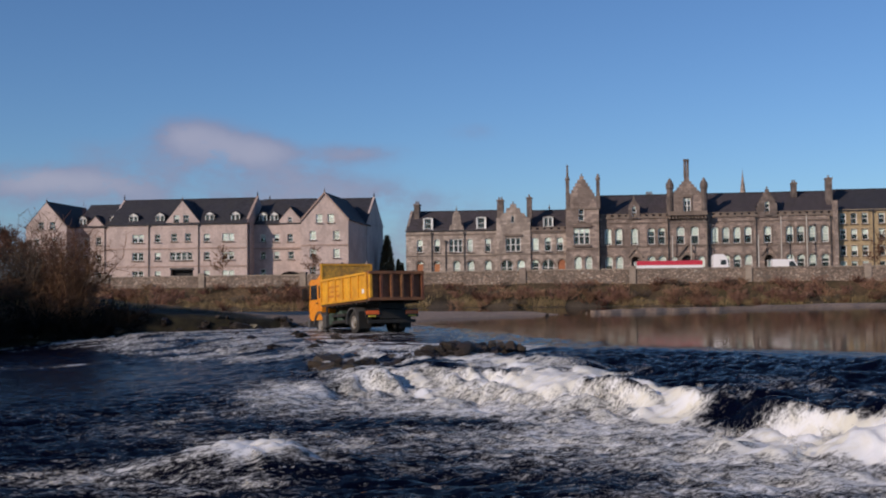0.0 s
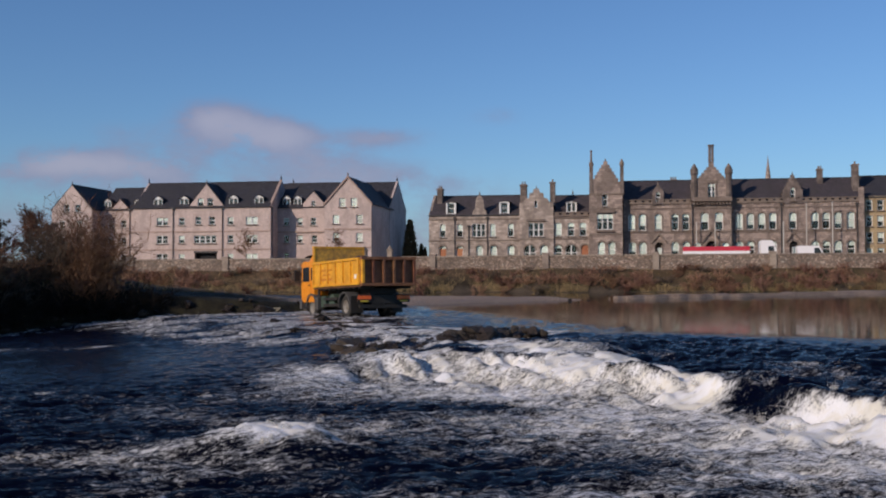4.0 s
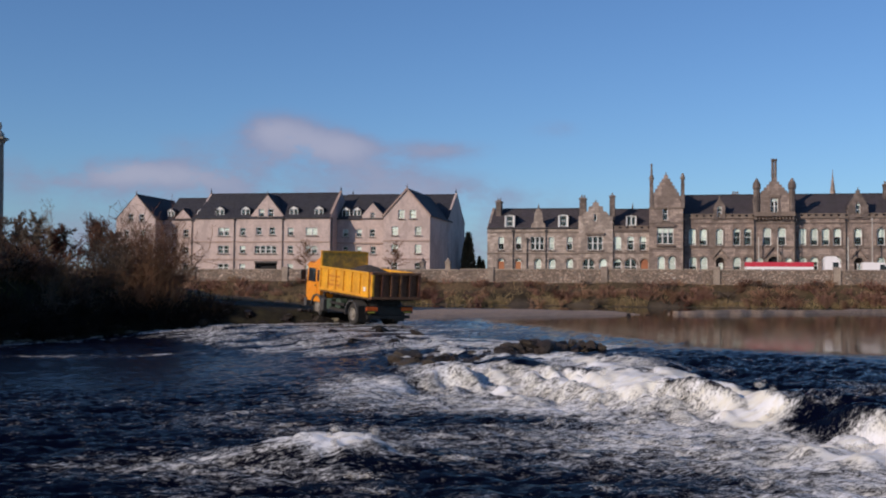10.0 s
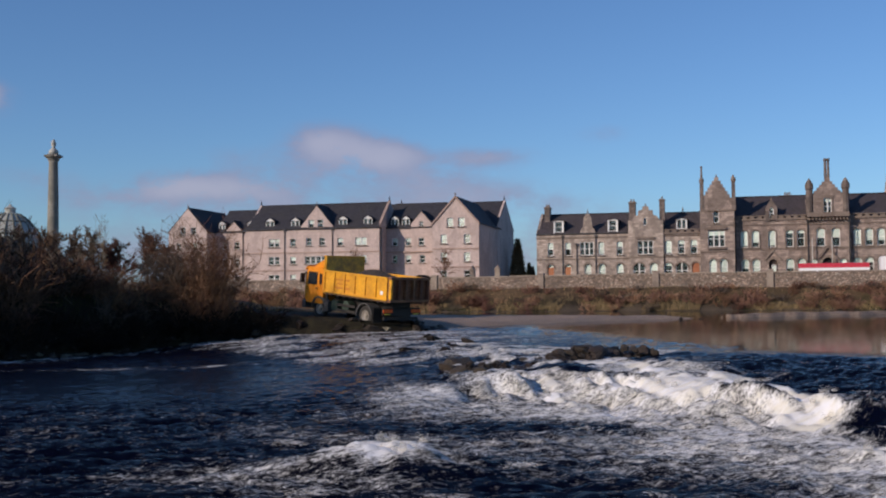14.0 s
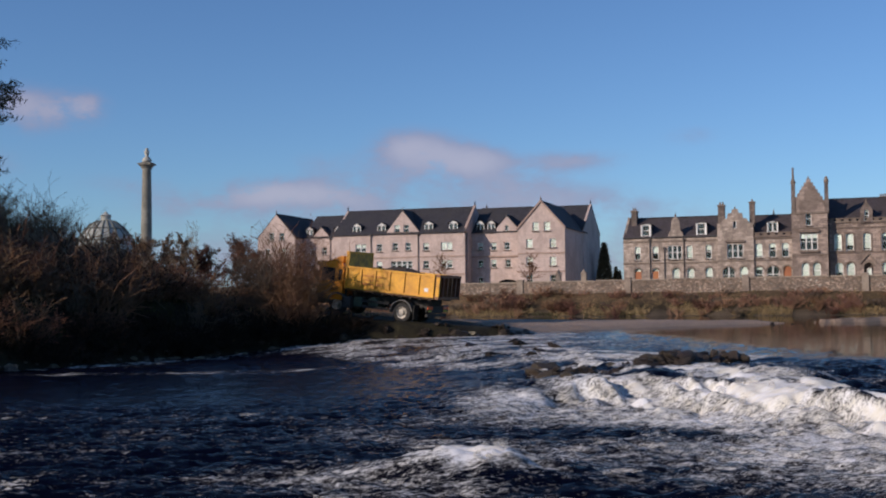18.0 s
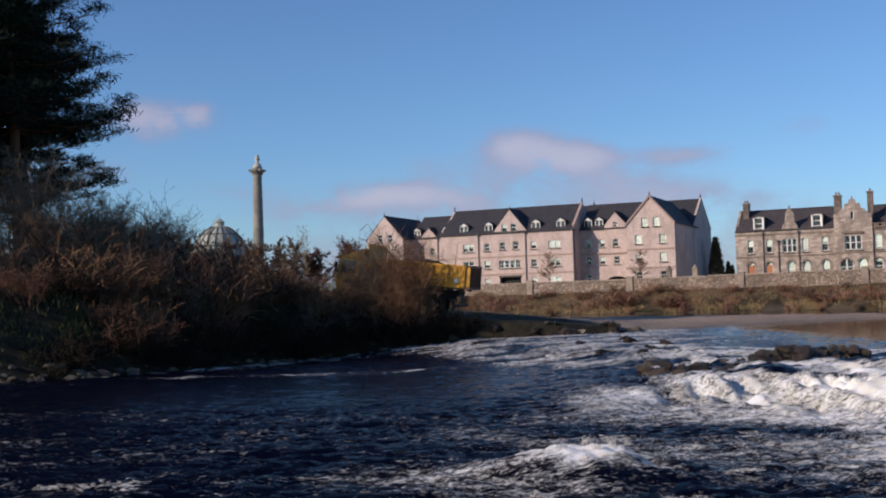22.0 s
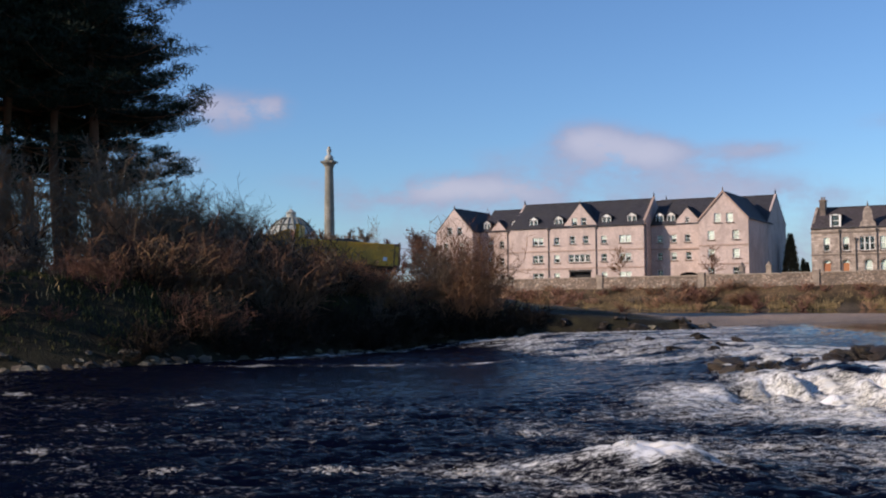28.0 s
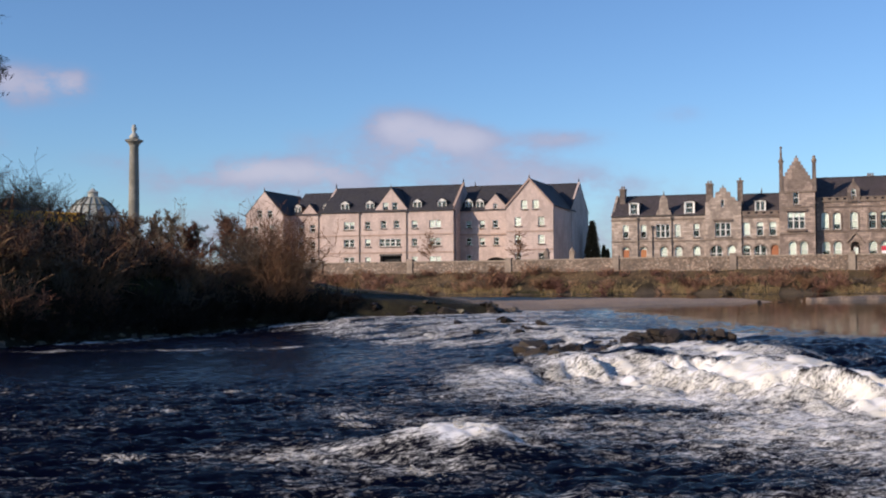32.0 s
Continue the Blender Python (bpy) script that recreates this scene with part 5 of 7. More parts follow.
    h.box("doorway_shade", 11.65, 13.15, 164.5, 164.6, STREET, 7.1, "room_shade")
    h.arch_ring(12.4, 164, 6.35, 0.76, w=0.3)
    h.part("door_gablet", Solid().prism([(10.9, 6.9), (11.2, 6.9), (12.4, 8.5), (13.6, 6.9), (13.9, 6.9), (12.4, 8.95)], 163.7, 164.0), "stone_trim")
    s = Solid().box(9.7, 15.3, 163.1, 164.0, 12.75, 12.95).box(9.75, 15.25, 163.1, 163.3, 12.95, 13.35)
    bal = h.part("balcony", s, "stone_trim")
    for i in range(12):
        u = 10.0 + i * 0.455
        h.part("corbel", Solid().prism([(u - 0.1, 12.75), (u + 0.1, 12.75), (u + 0.1, 12.2), (u - 0.1, 12.35)], 163.35, 164.0), "stone_trim", parent=bal)
    for u in (10.1, 14.9):
        t = h.part("turret", Solid().turned(u, 164.1, [(0.2, 12.6), (0.46, 13.2), (0.46, 16.6), (0.56, 16.7), (0.56, 17.3), (0.42, 17.6), (0.2, 18.0), (0.05, 18.2)], 8), "sooty_stone")
    s = Solid().box(12.1, 12.9, 164.1, 164.9, 17.2, 18.4, 0.8)
    for x in (12.3, 12.7):
        s.turned(x, 164.5, [(0.19, 18.3), (0.17, 20.6), (0.24, 20.7), (0.24, 20.95)], 8)
    h.part("twin_chimney", s, "sooty_stone")
    h.string(9.75, 15.25, 164, 8.45, h=0.26)
    h.string(9.75, 15.25, 164, 11.8, h=0.18)
    # chimneys, pipes and poles
    h.chimney(28.35, 170, 15.5, 17.5, 0.75, 1.0, 2, "sooty_stone")
    h.chimney(32.9, 168, 13.0, 17.9, 0.8, 1.4, 1, "sooty_stone")
    h.chimney(7.6, 174, 15.5, 16.6, 1.2, 0.8, 3, "sooty_stone")
    h.part("end_gable", Solid().prism([(165, 12.6), (177.2, 12.6), (171.1, 16.8)], 33.05, 33.4, "x"), "grey_stone")
    h.box("end_pier", 32.8, 33.5, 164.8, 165.4, STREET, 14.6, "grey_stone", 0.95)
    for u, v in ((0.0, 164.95), (9.75, 163.95), (15.3, 163.95), (22.2, 165), (32.5, 165)):
        h.pipe(u, v, STREET, 12.2)
    for u in (10.3, 12.9, 22.25, 25.4, 28.9):
        h.part("white_pole", Solid().turned(u, 163.2, [(0.075, STREET), (0.07, 12.4 if u > 24 else 9.8)], 8), "pole_white")

    y = House("tenement", "buff sandstone tenement with rows of plain sash windows", 41, 166)
    us = [34.4, 35.9, 37.4, 39.7, 41.2, 42.7, 45.0, 46.5, 48.0]
    zs = [12.05, 9.8, 7.45, 5.2]
    y.wall([(STREET, 33.5, 50), (13.2, 33.5, 50)], [hole(u, z, 0.85, 1.5) for u in us for z in zs], 166, 0.35, "buff_stone")
    for u in us:
        for z in zs:
            y.window(u, 166, z, 0.85, 1.5, rnd.choice([0, 0.2, 0.5]))
            y.box("architrave", u - 0.6, u + 0.6, 165.93, 166.02, z + 0.78, z + 0.98, "buff_trim")
    y.box("house_body", 33.55, 49.95, 166.5, 177, STREET, 13.2, "buff_stone")
    y.roof(33.5, 50, 166, 177, 13.2, 16.5, "slate")
    y.pipe(38.5, 166, STREET, 13.0)
    y.string(33.5, 50, 166, 13.2, "buff_trim", 0.25, 0.2)
    y.string(33.5, 50, 166, 6.4, "buff_trim", 0.16, 0.1)


block_of_flats()
terrace()
courthouse()


def far_landmarks():
    sp = new("church_spire")
    tagged(sp, "slender dark stone church spire behind the rooftops", "spire")
    sp.matrix_basis = FAR @ pose(37.2, 300, STREET)
    put("tower", Solid().box(-2.2, 2.2, -2.2, 2.2, 0, 20, 0.92).mesh("tower", M["grey_stone"]), sp)
    put("spire_cone", Solid().turned(0, 0, [(1.5, 19), (0.75, 24.0), (0.1, 29.2), (0.02, 30.4)], 8).mesh("spire_cone", M["grey_stone"]), sp)

    col = new("chimney_column")
    tagged(col, "tall weathered stone column with a capital and an urn on top", "column")
    cx, cy = -100.35, 206.95
    col.matrix_basis = pose(cx, cy, STREET)
    put("pedestal", Solid().box(-1.7, 1.7, -1.7, 1.7, 0, 6.2).box(-2.0, 2.0, -2.0, 2.0, 6.2, 6.8, 0.9, 0.1).mesh("pedestal", M["column_stone"]), col)
    prof = [(1.25, 6.8), (1.12, 7.3), (1.08, 9), (1.05, 14), (0.98, 19), (0.86, 25.4), (0.98, 25.7)]
    shaft = Solid().turned(0, 0, prof, 24)
    put("shaft", shaft.mesh("shaft", M["column_stone"], True), col)
    put("capital", Solid().turned(0, 0, [(0.9, 25.6), (1.25, 26.2), (1.55, 26.4), (1.6, 26.75), (1.2, 26.95)], 20).box(-1.35, 1.35, -1.35, 1.35, 26.5, 26.8).mesh("capital", M["column_stone"]), col)
    put("urn", Solid().turned(0, 0, [(0.85, 26.9), (0.95, 27.5), (0.6, 28.0), (0.28, 28.3), (0.5, 28.9), (0.52, 29.2), (0.3, 29.45), (0.36, 29.7), (0.1, 29.9)], 16).mesh("urn", M["dome_metal"], True), col)

    dome = new("domed_rotunda")
    tagged(dome, "round waterworks building with a pale ribbed dome and lantern", "rotunda")
    dx, dy = -103.4, 194.2
    dome.matrix_basis = pose(dx + 1.0, dy, STREET) @ Matrix.Diagonal((1.18, 1.18, 1.0, 1))
    put("drum", Solid().turned(0, 0, [(5.0, 0), (5.0, 7.2), (5.3, 7.4), (5.3, 8.0)], 32).mesh("drum", M["stone_trim"]), dome)
    prof = [(4.95, 8.0), (4.75, 9.3), (4.35, 10.6), (3.75, 11.8), (3.0, 12.9), (2.15, 13.8), (1.35, 14.4)]
    put("dome_shell", Solid().turned(0, 0, prof, 36).mesh("dome_shell", M["dome_metal"], True), dome)
    for i in range(20):
        a = 2 * math.pi * i / 20
        pts = [((r + 0.06) * math.cos(a), (r + 0.06) * math.sin(a), z) for r, z in prof]
        put("rib", Solid().tube(pts, [0.12] * len(pts), 4).mesh("rib", M["dome_rib"]), dome)
    for k in (2, 4):
        r, z = prof[k]
        put("ring_band", Solid().turned(0, 0, [(r + 0.05, z - 0.15), (r + 0.14, z), (r, z + 0.15)], 36).mesh("ring_band", M["dome_rib"]), dome)
    put("lantern", Solid().turned(0, 0, [(1.3, 14.2), (1.3, 14.5), (0.8, 14.6), (0.8, 15.3), (0.95, 15.4), (0.4, 15.8), (0.1, 16.2)], 16).mesh("lantern", M["dome_metal"]), dome)
    hut = new("lodge")
    tagged(hut, "low pale lodge beside the column", "house")
    hut.matrix_basis = pose(-101.5, 200, STREET)
    put("wall", Solid().box(-3.5, 4.5, -2, 3, 0, 6.5).mesh("wall", M["stone_trim"]), hut)
    put("roof", Solid().box(-3.8, 4.8, -2.3, 3.3, 6.5, 7.0, 0.9).mesh("roof", M["slate"]), hut)


far_landmarks()


# ---- embankment wall ----
def embankment():
    w = new("embankment_wall")
    w.matrix_basis = FAR @ pose(0, 150, 3.0)
    tagged(w, "long rubble embankment wall with pale coping and piers above the far bank", "wall", kind="structure")
    us = list(np.arange(-190, 121, 10.0))
    for a, b in zip(us[:-1], us[1:]):
        top = float(np.interp((a + b) / 2, [-110, -45, -25, -10, 60], [1.45, 1.55, 1.7, 1.8, 1.8]))
        put("wall_length", Solid().box(a, b, 0, 0.55, -0.6, top).mesh("wall_length", M["river_wall"]), w)
        put("coping", Solid().box(a + 0.01, b - 0.01, -0.08, 0.63, top, top + 0.16, 0.97).mesh("coping", M["coping"]), w)
    for u in (-125, -110, -97, -83, -69, -55, -40.5, -25.6, -10.3, 4.2, 19.1, 34, 49, 64):
        top = float(np.interp(u, [-110, -45, -25, -10, 60], [1.45, 1.55, 1.7, 1.8, 1.8]))
        put("pier", Solid().box(u - 0.42, u + 0.42, -0.2, 0.75, -0.4, top + 0.28).box(u - 0.5, u + 0.5, -0.28, 0.83, top + 0.28, top + 0.46, 0.85).mesh("pier", M["coping"]), w)
    for u in (-36.9, -33.2):
        g = new("gate_pillar")
        g.matrix_basis = FAR @ pose(u, 158, STREET)
        tagged(g, "pale stone gate pillar with a pointed cap by the lane", "pillar", "gate pillars")
        put("shaft", Solid().box(-0.35, 0.35, -0.35, 0.35, 0, 2.3).mesh("shaft", M["coping"]), g)
        put("cap", Solid().box(-0.45, 0.45, -0.45, 0.45, 2.3, 2.45).turned(0, 0, [(0.4, 2.45), (0.05, 3.0)], 8).mesh("cap", M["coping"]), g)


embankment()


# ---- vegetation ----
class Sticks:
    """Twigs as three-sided tapering slivers, gathered in one mesh."""

    def __init__(self, seed):
        self.r = random.Random(seed)
        self.seg = []

    def limb(self, p, q, r0, r1):
        self.seg.append((p, q, r0, r1))

    def grow(self, p, d, length, rad, depth, droop=0.0, spread=0.6, kids=3, parts=3, thin=0.006):
        """A limb that bends as it grows and carries side twigs."""
        r = self.r
        p, d = Vector(p), Vector(d).normalized()
        for k in range(parts):
            a, b = 1 - k / parts, 1 - (k + 1) / parts
            d = (d + Vector((r.gauss(0, 0.13), r.gauss(0, 0.13), r.gauss(0, 0.08) - droop))).normalized()
            q = p + d * (length / parts)
            self.limb(p, q, max(rad * (0.35 + 0.65 * a), thin), max(rad * (0.35 + 0.65 * b), thin))
            if depth > 0:
                for _ in range(kids):
                    side = Vector((r.gauss(0, 1), r.gauss(0, 1), r.gauss(0.15, 0.6))).normalized()
                    f = r.random()
                    self.grow(p.lerp(q, f), d * (1 - spread) + side * spread, length * r.uniform(0.28, 0.5), rad * 0.45, depth - 1, droop, spread, max(kids - 1, 1), 2, thin)
            p = q

    def mesh(self, name, mat):
        n = len(self.seg)
        P, Q = np.array([s[0] for s in self.seg]), np.array([s[1] for s in self.seg])
        ra, rb = np.array([s[2] for s in self.seg]), np.array([s[3] for s in self.seg])
        d = Q - P
        d /= np.linalg.norm(d, axis=1, keepdims=True) + 1e-9
        ref = np.where(np.abs(d[:, 2:]) < 0.9, np.array([[0, 0, 1.0]]), np.array([[1.0, 0, 0]]))
        e = np.cross(d, ref)
        e /= np.linalg.norm(e, axis=1, keepdims=True)
        f = np.cross(d, e)
        vs = np.zeros((n, 6, 3))
        for k in range(3):
            a = 2 * math.pi * k / 3
            o = e * math.cos(a) + f * math.sin(a)
            vs[:, k], vs[:, 3 + k] = P + o * ra[:, None], Q + o * rb[:, None]
        base = (np.arange(n) * 6)[:, None, None]
        q = np.array([[0, 1, 4, 3], [1, 2, 5, 4], [2, 0, 3, 5]])[None] + base
        me = bpy.data.meshes.new(name)
        me.vertices.add(n * 6)
        me.vertices.foreach_set("co", vs.astype(np.float32).ravel())
        quads = q.reshape(-1, 4).astype(np.int32)
        me.loops.add(quads.size)
        me.loops.foreach_set("vertex_index", quads.ravel())
        me.polygons.add(len(quads))
        me.polygons.foreach_set("loop_start", np.arange(0, quads.size, 4, dtype=np.int32))
        me.materials.append(mat)
        me.update(calc_edges=True)
        return me


def blades_mesh(name, roots, ways, width, mat):
    """Thin leaf or grass blades: one triangle pair each, from roots along ways."""
    R, D = np.array(roots, float), np.array(ways, float)
    n = len(R)
    side = np.cross(D, np.random.RandomState(3).normal(size=(n, 3)))
    side *= width / (np.linalg.norm(side, axis=1, keepdims=True) + 1e-9)
    bend = np.random.RandomState(4).normal(size=(n, 3)) * np.linalg.norm(D, axis=1, keepdims=True) * 0.12
    vs = np.stack([R - side, R + side, R + D * 0.55 + side * 0.8 + bend, R + D, R + D * 0.55 - side * 0.8 + bend], 1)
    b = np.arange(n)[:, None] * 5
    quads = (np.array([[0, 1, 2, 4]]) + b).tolist()
    tris = (np.array([[4, 2, 3]]) + b).tolist()
    me = bpy.data.meshes.new(name)
    me.from_pydata(vs.reshape(-1, 3).tolist(), [], quads + tris)
    me.materials.append(mat)
    me.update()
    return me


def bush_mesh(seed, width, height, stems, mat, upright=0.5, depth=2, kids=3, rad=0.022, thin=0.007):
    s = Sticks(seed)
    for i in range(stems):
        a, k = s.r.uniform(0, 2 * math.pi), s.r.random() ** 0.6
        base = (math.cos(a) * k * width * 0.28, math.sin(a) * k * width * 0.28, -0.15)
        out = Vector((math.cos(a) * k * (1 - upright), math.sin(a) * k * (1 - upright), 0.35 + upright)).normalized()
        s.grow(base, out, height * s.r.uniform(0.55, 1.0) * (1.1 - 0.25 * k), rad, depth, 0.01, 0.55, kids, 3, thin)
    return s.mesh("growth", mat)


def thing_at(name, me, label, category, m, part_name="growth", group="", kind=""):
    ob = new(name)
    ob.matrix_basis = m
    tagged(ob, label, category, group, kind)
    put(part_name, me, ob)
    return ob


def high(x, y):
    return float(land(np.array([x]), np.array([y]))[0])


def away(x, y, line):
    return float(line_side(np.array([x]), np.array([y]), line)[0])


veg = random.Random(21)
NEAR_BUSH = [bush_mesh(100 + i, 2.6, 2.4, 20, M[("twig_red", "twig_red", "twig_shade", "twig_grey")[i]], 0.45, 2, 2, 0.026, 0.013) for i in range(4)]
# the brambles' twigs are coloured near black for the shaded bank front
LOW_BUSH = [bush_mesh(110 + i, 2.4, 1.3, 22, M[("twig_shade", "twig_shade")[i]], 0.15, 1, 3, 0.024, 0.015) for i in range(2)]
TALL_BUSH = [bush_mesh(120 + i, 2.8, 4.2, 36, M[("twig_red", "twig_grey")[i]], 0.75, 2, 3, 0.03, 0.010) for i in range(2)]
WILLOW = bush_mesh(130, 3.2, 5.0, 70, M["twig_grey"], 0.8, 2, 3, 0.024, 0.0085)
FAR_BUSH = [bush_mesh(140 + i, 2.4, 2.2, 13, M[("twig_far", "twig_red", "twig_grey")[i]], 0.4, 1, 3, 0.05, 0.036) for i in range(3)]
LABELS = {0: "leafless reddish-brown bramble and willow scrub on the bank", 1: "leafless dark scrub thicket on the river bank", 2: "tall leafless upright shrub on the river bank"}


def bank_scrub():
    """The scrub along the near bank; a lane behind it is left free for the lorry."""
    n = 0
    while n < 170:
        x, y = veg.uniform(-46, -15.4), veg.uniform(20, 60)
        d = away(x, y, SHORE)
        side = math.degrees(math.atan2(-x, y))
        lane = np.interp(x, [-31, -27.4, -23.5, -20.6, -17.7, -14], [53.0, 53.2, 53.9, 54.6, 54.7, 55.0])
        if d < 0.9 or d > 11 or side < 17.6 or (side > 37 and veg.random() < 0.86) or (x < -24.5 and d < 2.8):
            continue
        if abs(y - lane) < 2.7 or (y > lane and (x > -20 or veg.random() < 0.6)):
            continue
        pick = veg.choice([0, 0, 1, 1, 2, 2, 3])
        k = veg.uniform(0.6, 1.05) * (1.0 if d > 1.8 else 0.75) * (1.0 if side > 25.5 or side < 20.3 else 0.74)
        m = pose(x, y, high(x, y) - 0.05, 0, 0, veg.uniform(0, 360)) @ Matrix.Diagonal((k * 1.15, k * 1.15, k * veg.uniform(0.75, 1.05), 1))
        thing_at("scrub_bush", NEAR_BUSH[pick], LABELS[1 if pick == 2 else 0], "bush", m, group="scrub on the near bank")
        n += 1
    # knee-high growth over the open slope under the pines
    n = 0
    while n < 90:
        x, y = veg.uniform(-42, -22), veg.uniform(22, 48)
        d = away(x, y, SHORE)
        if d < 1.7 or d > 9 or math.degrees(math.atan2(-x, y)) < 27:
            continue
        k = veg.uniform(0.28, 0.5)
        m = pose(x, y, high(x, y) - 0.04, 0, 0, veg.uniform(0, 360)) @ Matrix.Diagonal((k * 1.5, k * 1.5, k, 1))
        thing_at("scrub_bush", NEAR_BUSH[veg.choice([0, 1, 3])], "knee-high leafless brown scrub on the open slope", "bush", m, group="scrub on the open slope")
        n += 1
    # a denser stretch in front of the lane
    for i in range(26):
        x = -20.0 - 9.5 * (i + veg.random()) / 26
        y = np.interp(x, [-29.5, -26, -23, -20], [50.0, 50.4, 50.7, 51.2]) - veg.uniform(0.5, 3.5)
        if away(x, y, SHORE) < 0.8:
            continue
        k = veg.uniform(0.88, 1.12) * float(np.interp(x, [-29.5, -26.5, -23.5, -20], [1.2, 1.12, 0.78, 0.68]))
        m = pose(x, y, high(x, y) - 0.05, 0, 0, veg.uniform(0, 360)) @ Matrix.Diagonal((k * 1.1, k * 1.1, k, 1))
        thing_at("scrub_bush", NEAR_BUSH[veg.choice([0, 0, 1, 3])], LABELS[0], "bush", m, group="scrub on the near bank")
    n = 0
    while n < 75:
        i, k = veg.randrange(3, 7), veg.random()
        (ax, ay), (bx, by) = SHORE[i], SHORE[i + 1]
        x, y = ax + (bx - ax) * k - veg.uniform(0.2, 1.6), ay + (by - ay) * k + veg.uniform(-0.2, 0.9)
        d = away(x, y, SHORE)
        if x < -25 or d < 0.35 or d > 2.2 or math.degrees(math.atan2(-x, y)) < 15.5:
            continue
        k = veg.uniform(0.5, 0.95)
        m = pose(x, y, high(x, y) - 0.1, 0, 0, veg.uniform(0, 360)) @ Matrix.Diagonal((k * 1.2, k * 1.2, k, 1))
        thing_at("bramble", LOW_BUSH[veg.randrange(2)], "low bramble over the water's edge, darkened for the bank's shade", "bush", m, group="brambles on the near bank")
        n += 1
    for x, y, k, which in ((-17.3, 52.7, 0.85, 0), (-18.0, 52.4, 0.86, 0), (-18.9, 52.0, 0.8, 1), (-17.7, 51.7, 0.7, 0), (-19.6, 51.4, 0.55, 1), (-28, 44.5, 0.55, 0),
                           (-31.5, 42.5, 1.1, 1), (-33.0, 44.0, 1.2, 0), (-35.5, 40.5, 1.2, 1), (-32.6, 46.8, 1.05, 1), (-34.3, 39.6, 1.0, 0), (-30.6, 41.5, 0.8, 0)):
        m = pose(x, y, high(x, y) - 0.05, 0, 0, veg.uniform(0, 360)) @ Matrix.Diagonal((k, k, k, 1))
        thing_at("tall_shrub", TALL_BUSH[which], LABELS[2], "bush", m, group="tall shrubs on the near bank")
    for x, y, k in ((-35.0, 58.6, 1.0), (-36.4, 57.4, 0.95), (-37.9, 58.5, 1.05), (-39.5, 57.5, 1.1), (-36.6, 62, 0.95), (-38.8, 61, 1.0)):
        m = pose(x, y, high(x, y) - 0.05, 0, 0, veg.uniform(0, 360)) @ Matrix.Diagonal((k, k, k, 1))
        thing_at("willow", WILLOW, "pale grey leafless willow thicket behind the bank", "bush", m, group="willows behind the bank")


def far_scrub():
    for i in range(300):
        u, dv = veg.uniform(-112, 52), 0.3 + 5.2 * veg.random()
        v = float(far_shore(np.array(u))) + dv
        x, y = u * CU - v * SU, u * SU + v * CU
        pick = veg.choice([0, 0, 0, 0, 1, 1, 2])
        k = veg.uniform(0.55, 1.0) * float(0.7 + 0.6 * fbm(np.array(u * 0.08), np.array(2.0), 3, 51)) * (1.0 - 0.09 * max(dv - 1.5, 0))
        m = pose(x, y, high(x, y) - 0.1, 0, 0, veg.uniform(0, 360)) @ Matrix.Diagonal((k * 1.35, k * 1.35, k * 0.95, 1))
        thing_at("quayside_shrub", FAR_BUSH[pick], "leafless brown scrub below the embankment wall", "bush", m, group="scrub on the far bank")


def tree_mesh(seed, height, spread, mat, kids=3, rad=0.14, thin=0.02, lean=0.0):
    s = Sticks(seed)
    p, d = Vector((0, 0, -0.2)), Vector((lean, 0, 1))
    n = 7
    for k in range(n):
        q = p + d.normalized() * height * 0.82 / n + Vector((s.r.gauss(0, 0.06), s.r.gauss(0, 0.06), 0))
        s.limb(p, q, rad * (1 - k / n * 0.8), rad * (1 - (k + 1) / n * 0.8))
        if k >= 2:
            for _ in range(4):
                a = s.r.uniform(0, 2 * math.pi)
                s.grow(p.lerp(q, s.r.random()), Vector((math.cos(a) * spread, math.sin(a) * spread, s.r.uniform(0.45, 1.0))), height * s.r.uniform(0.28, 0.42) * (1.15 - k / n * 0.6), rad * 0.35, 2, 0.0, 0.5, kids, 3, thin)
        p = q
    return s.mesh("branchwork", mat)


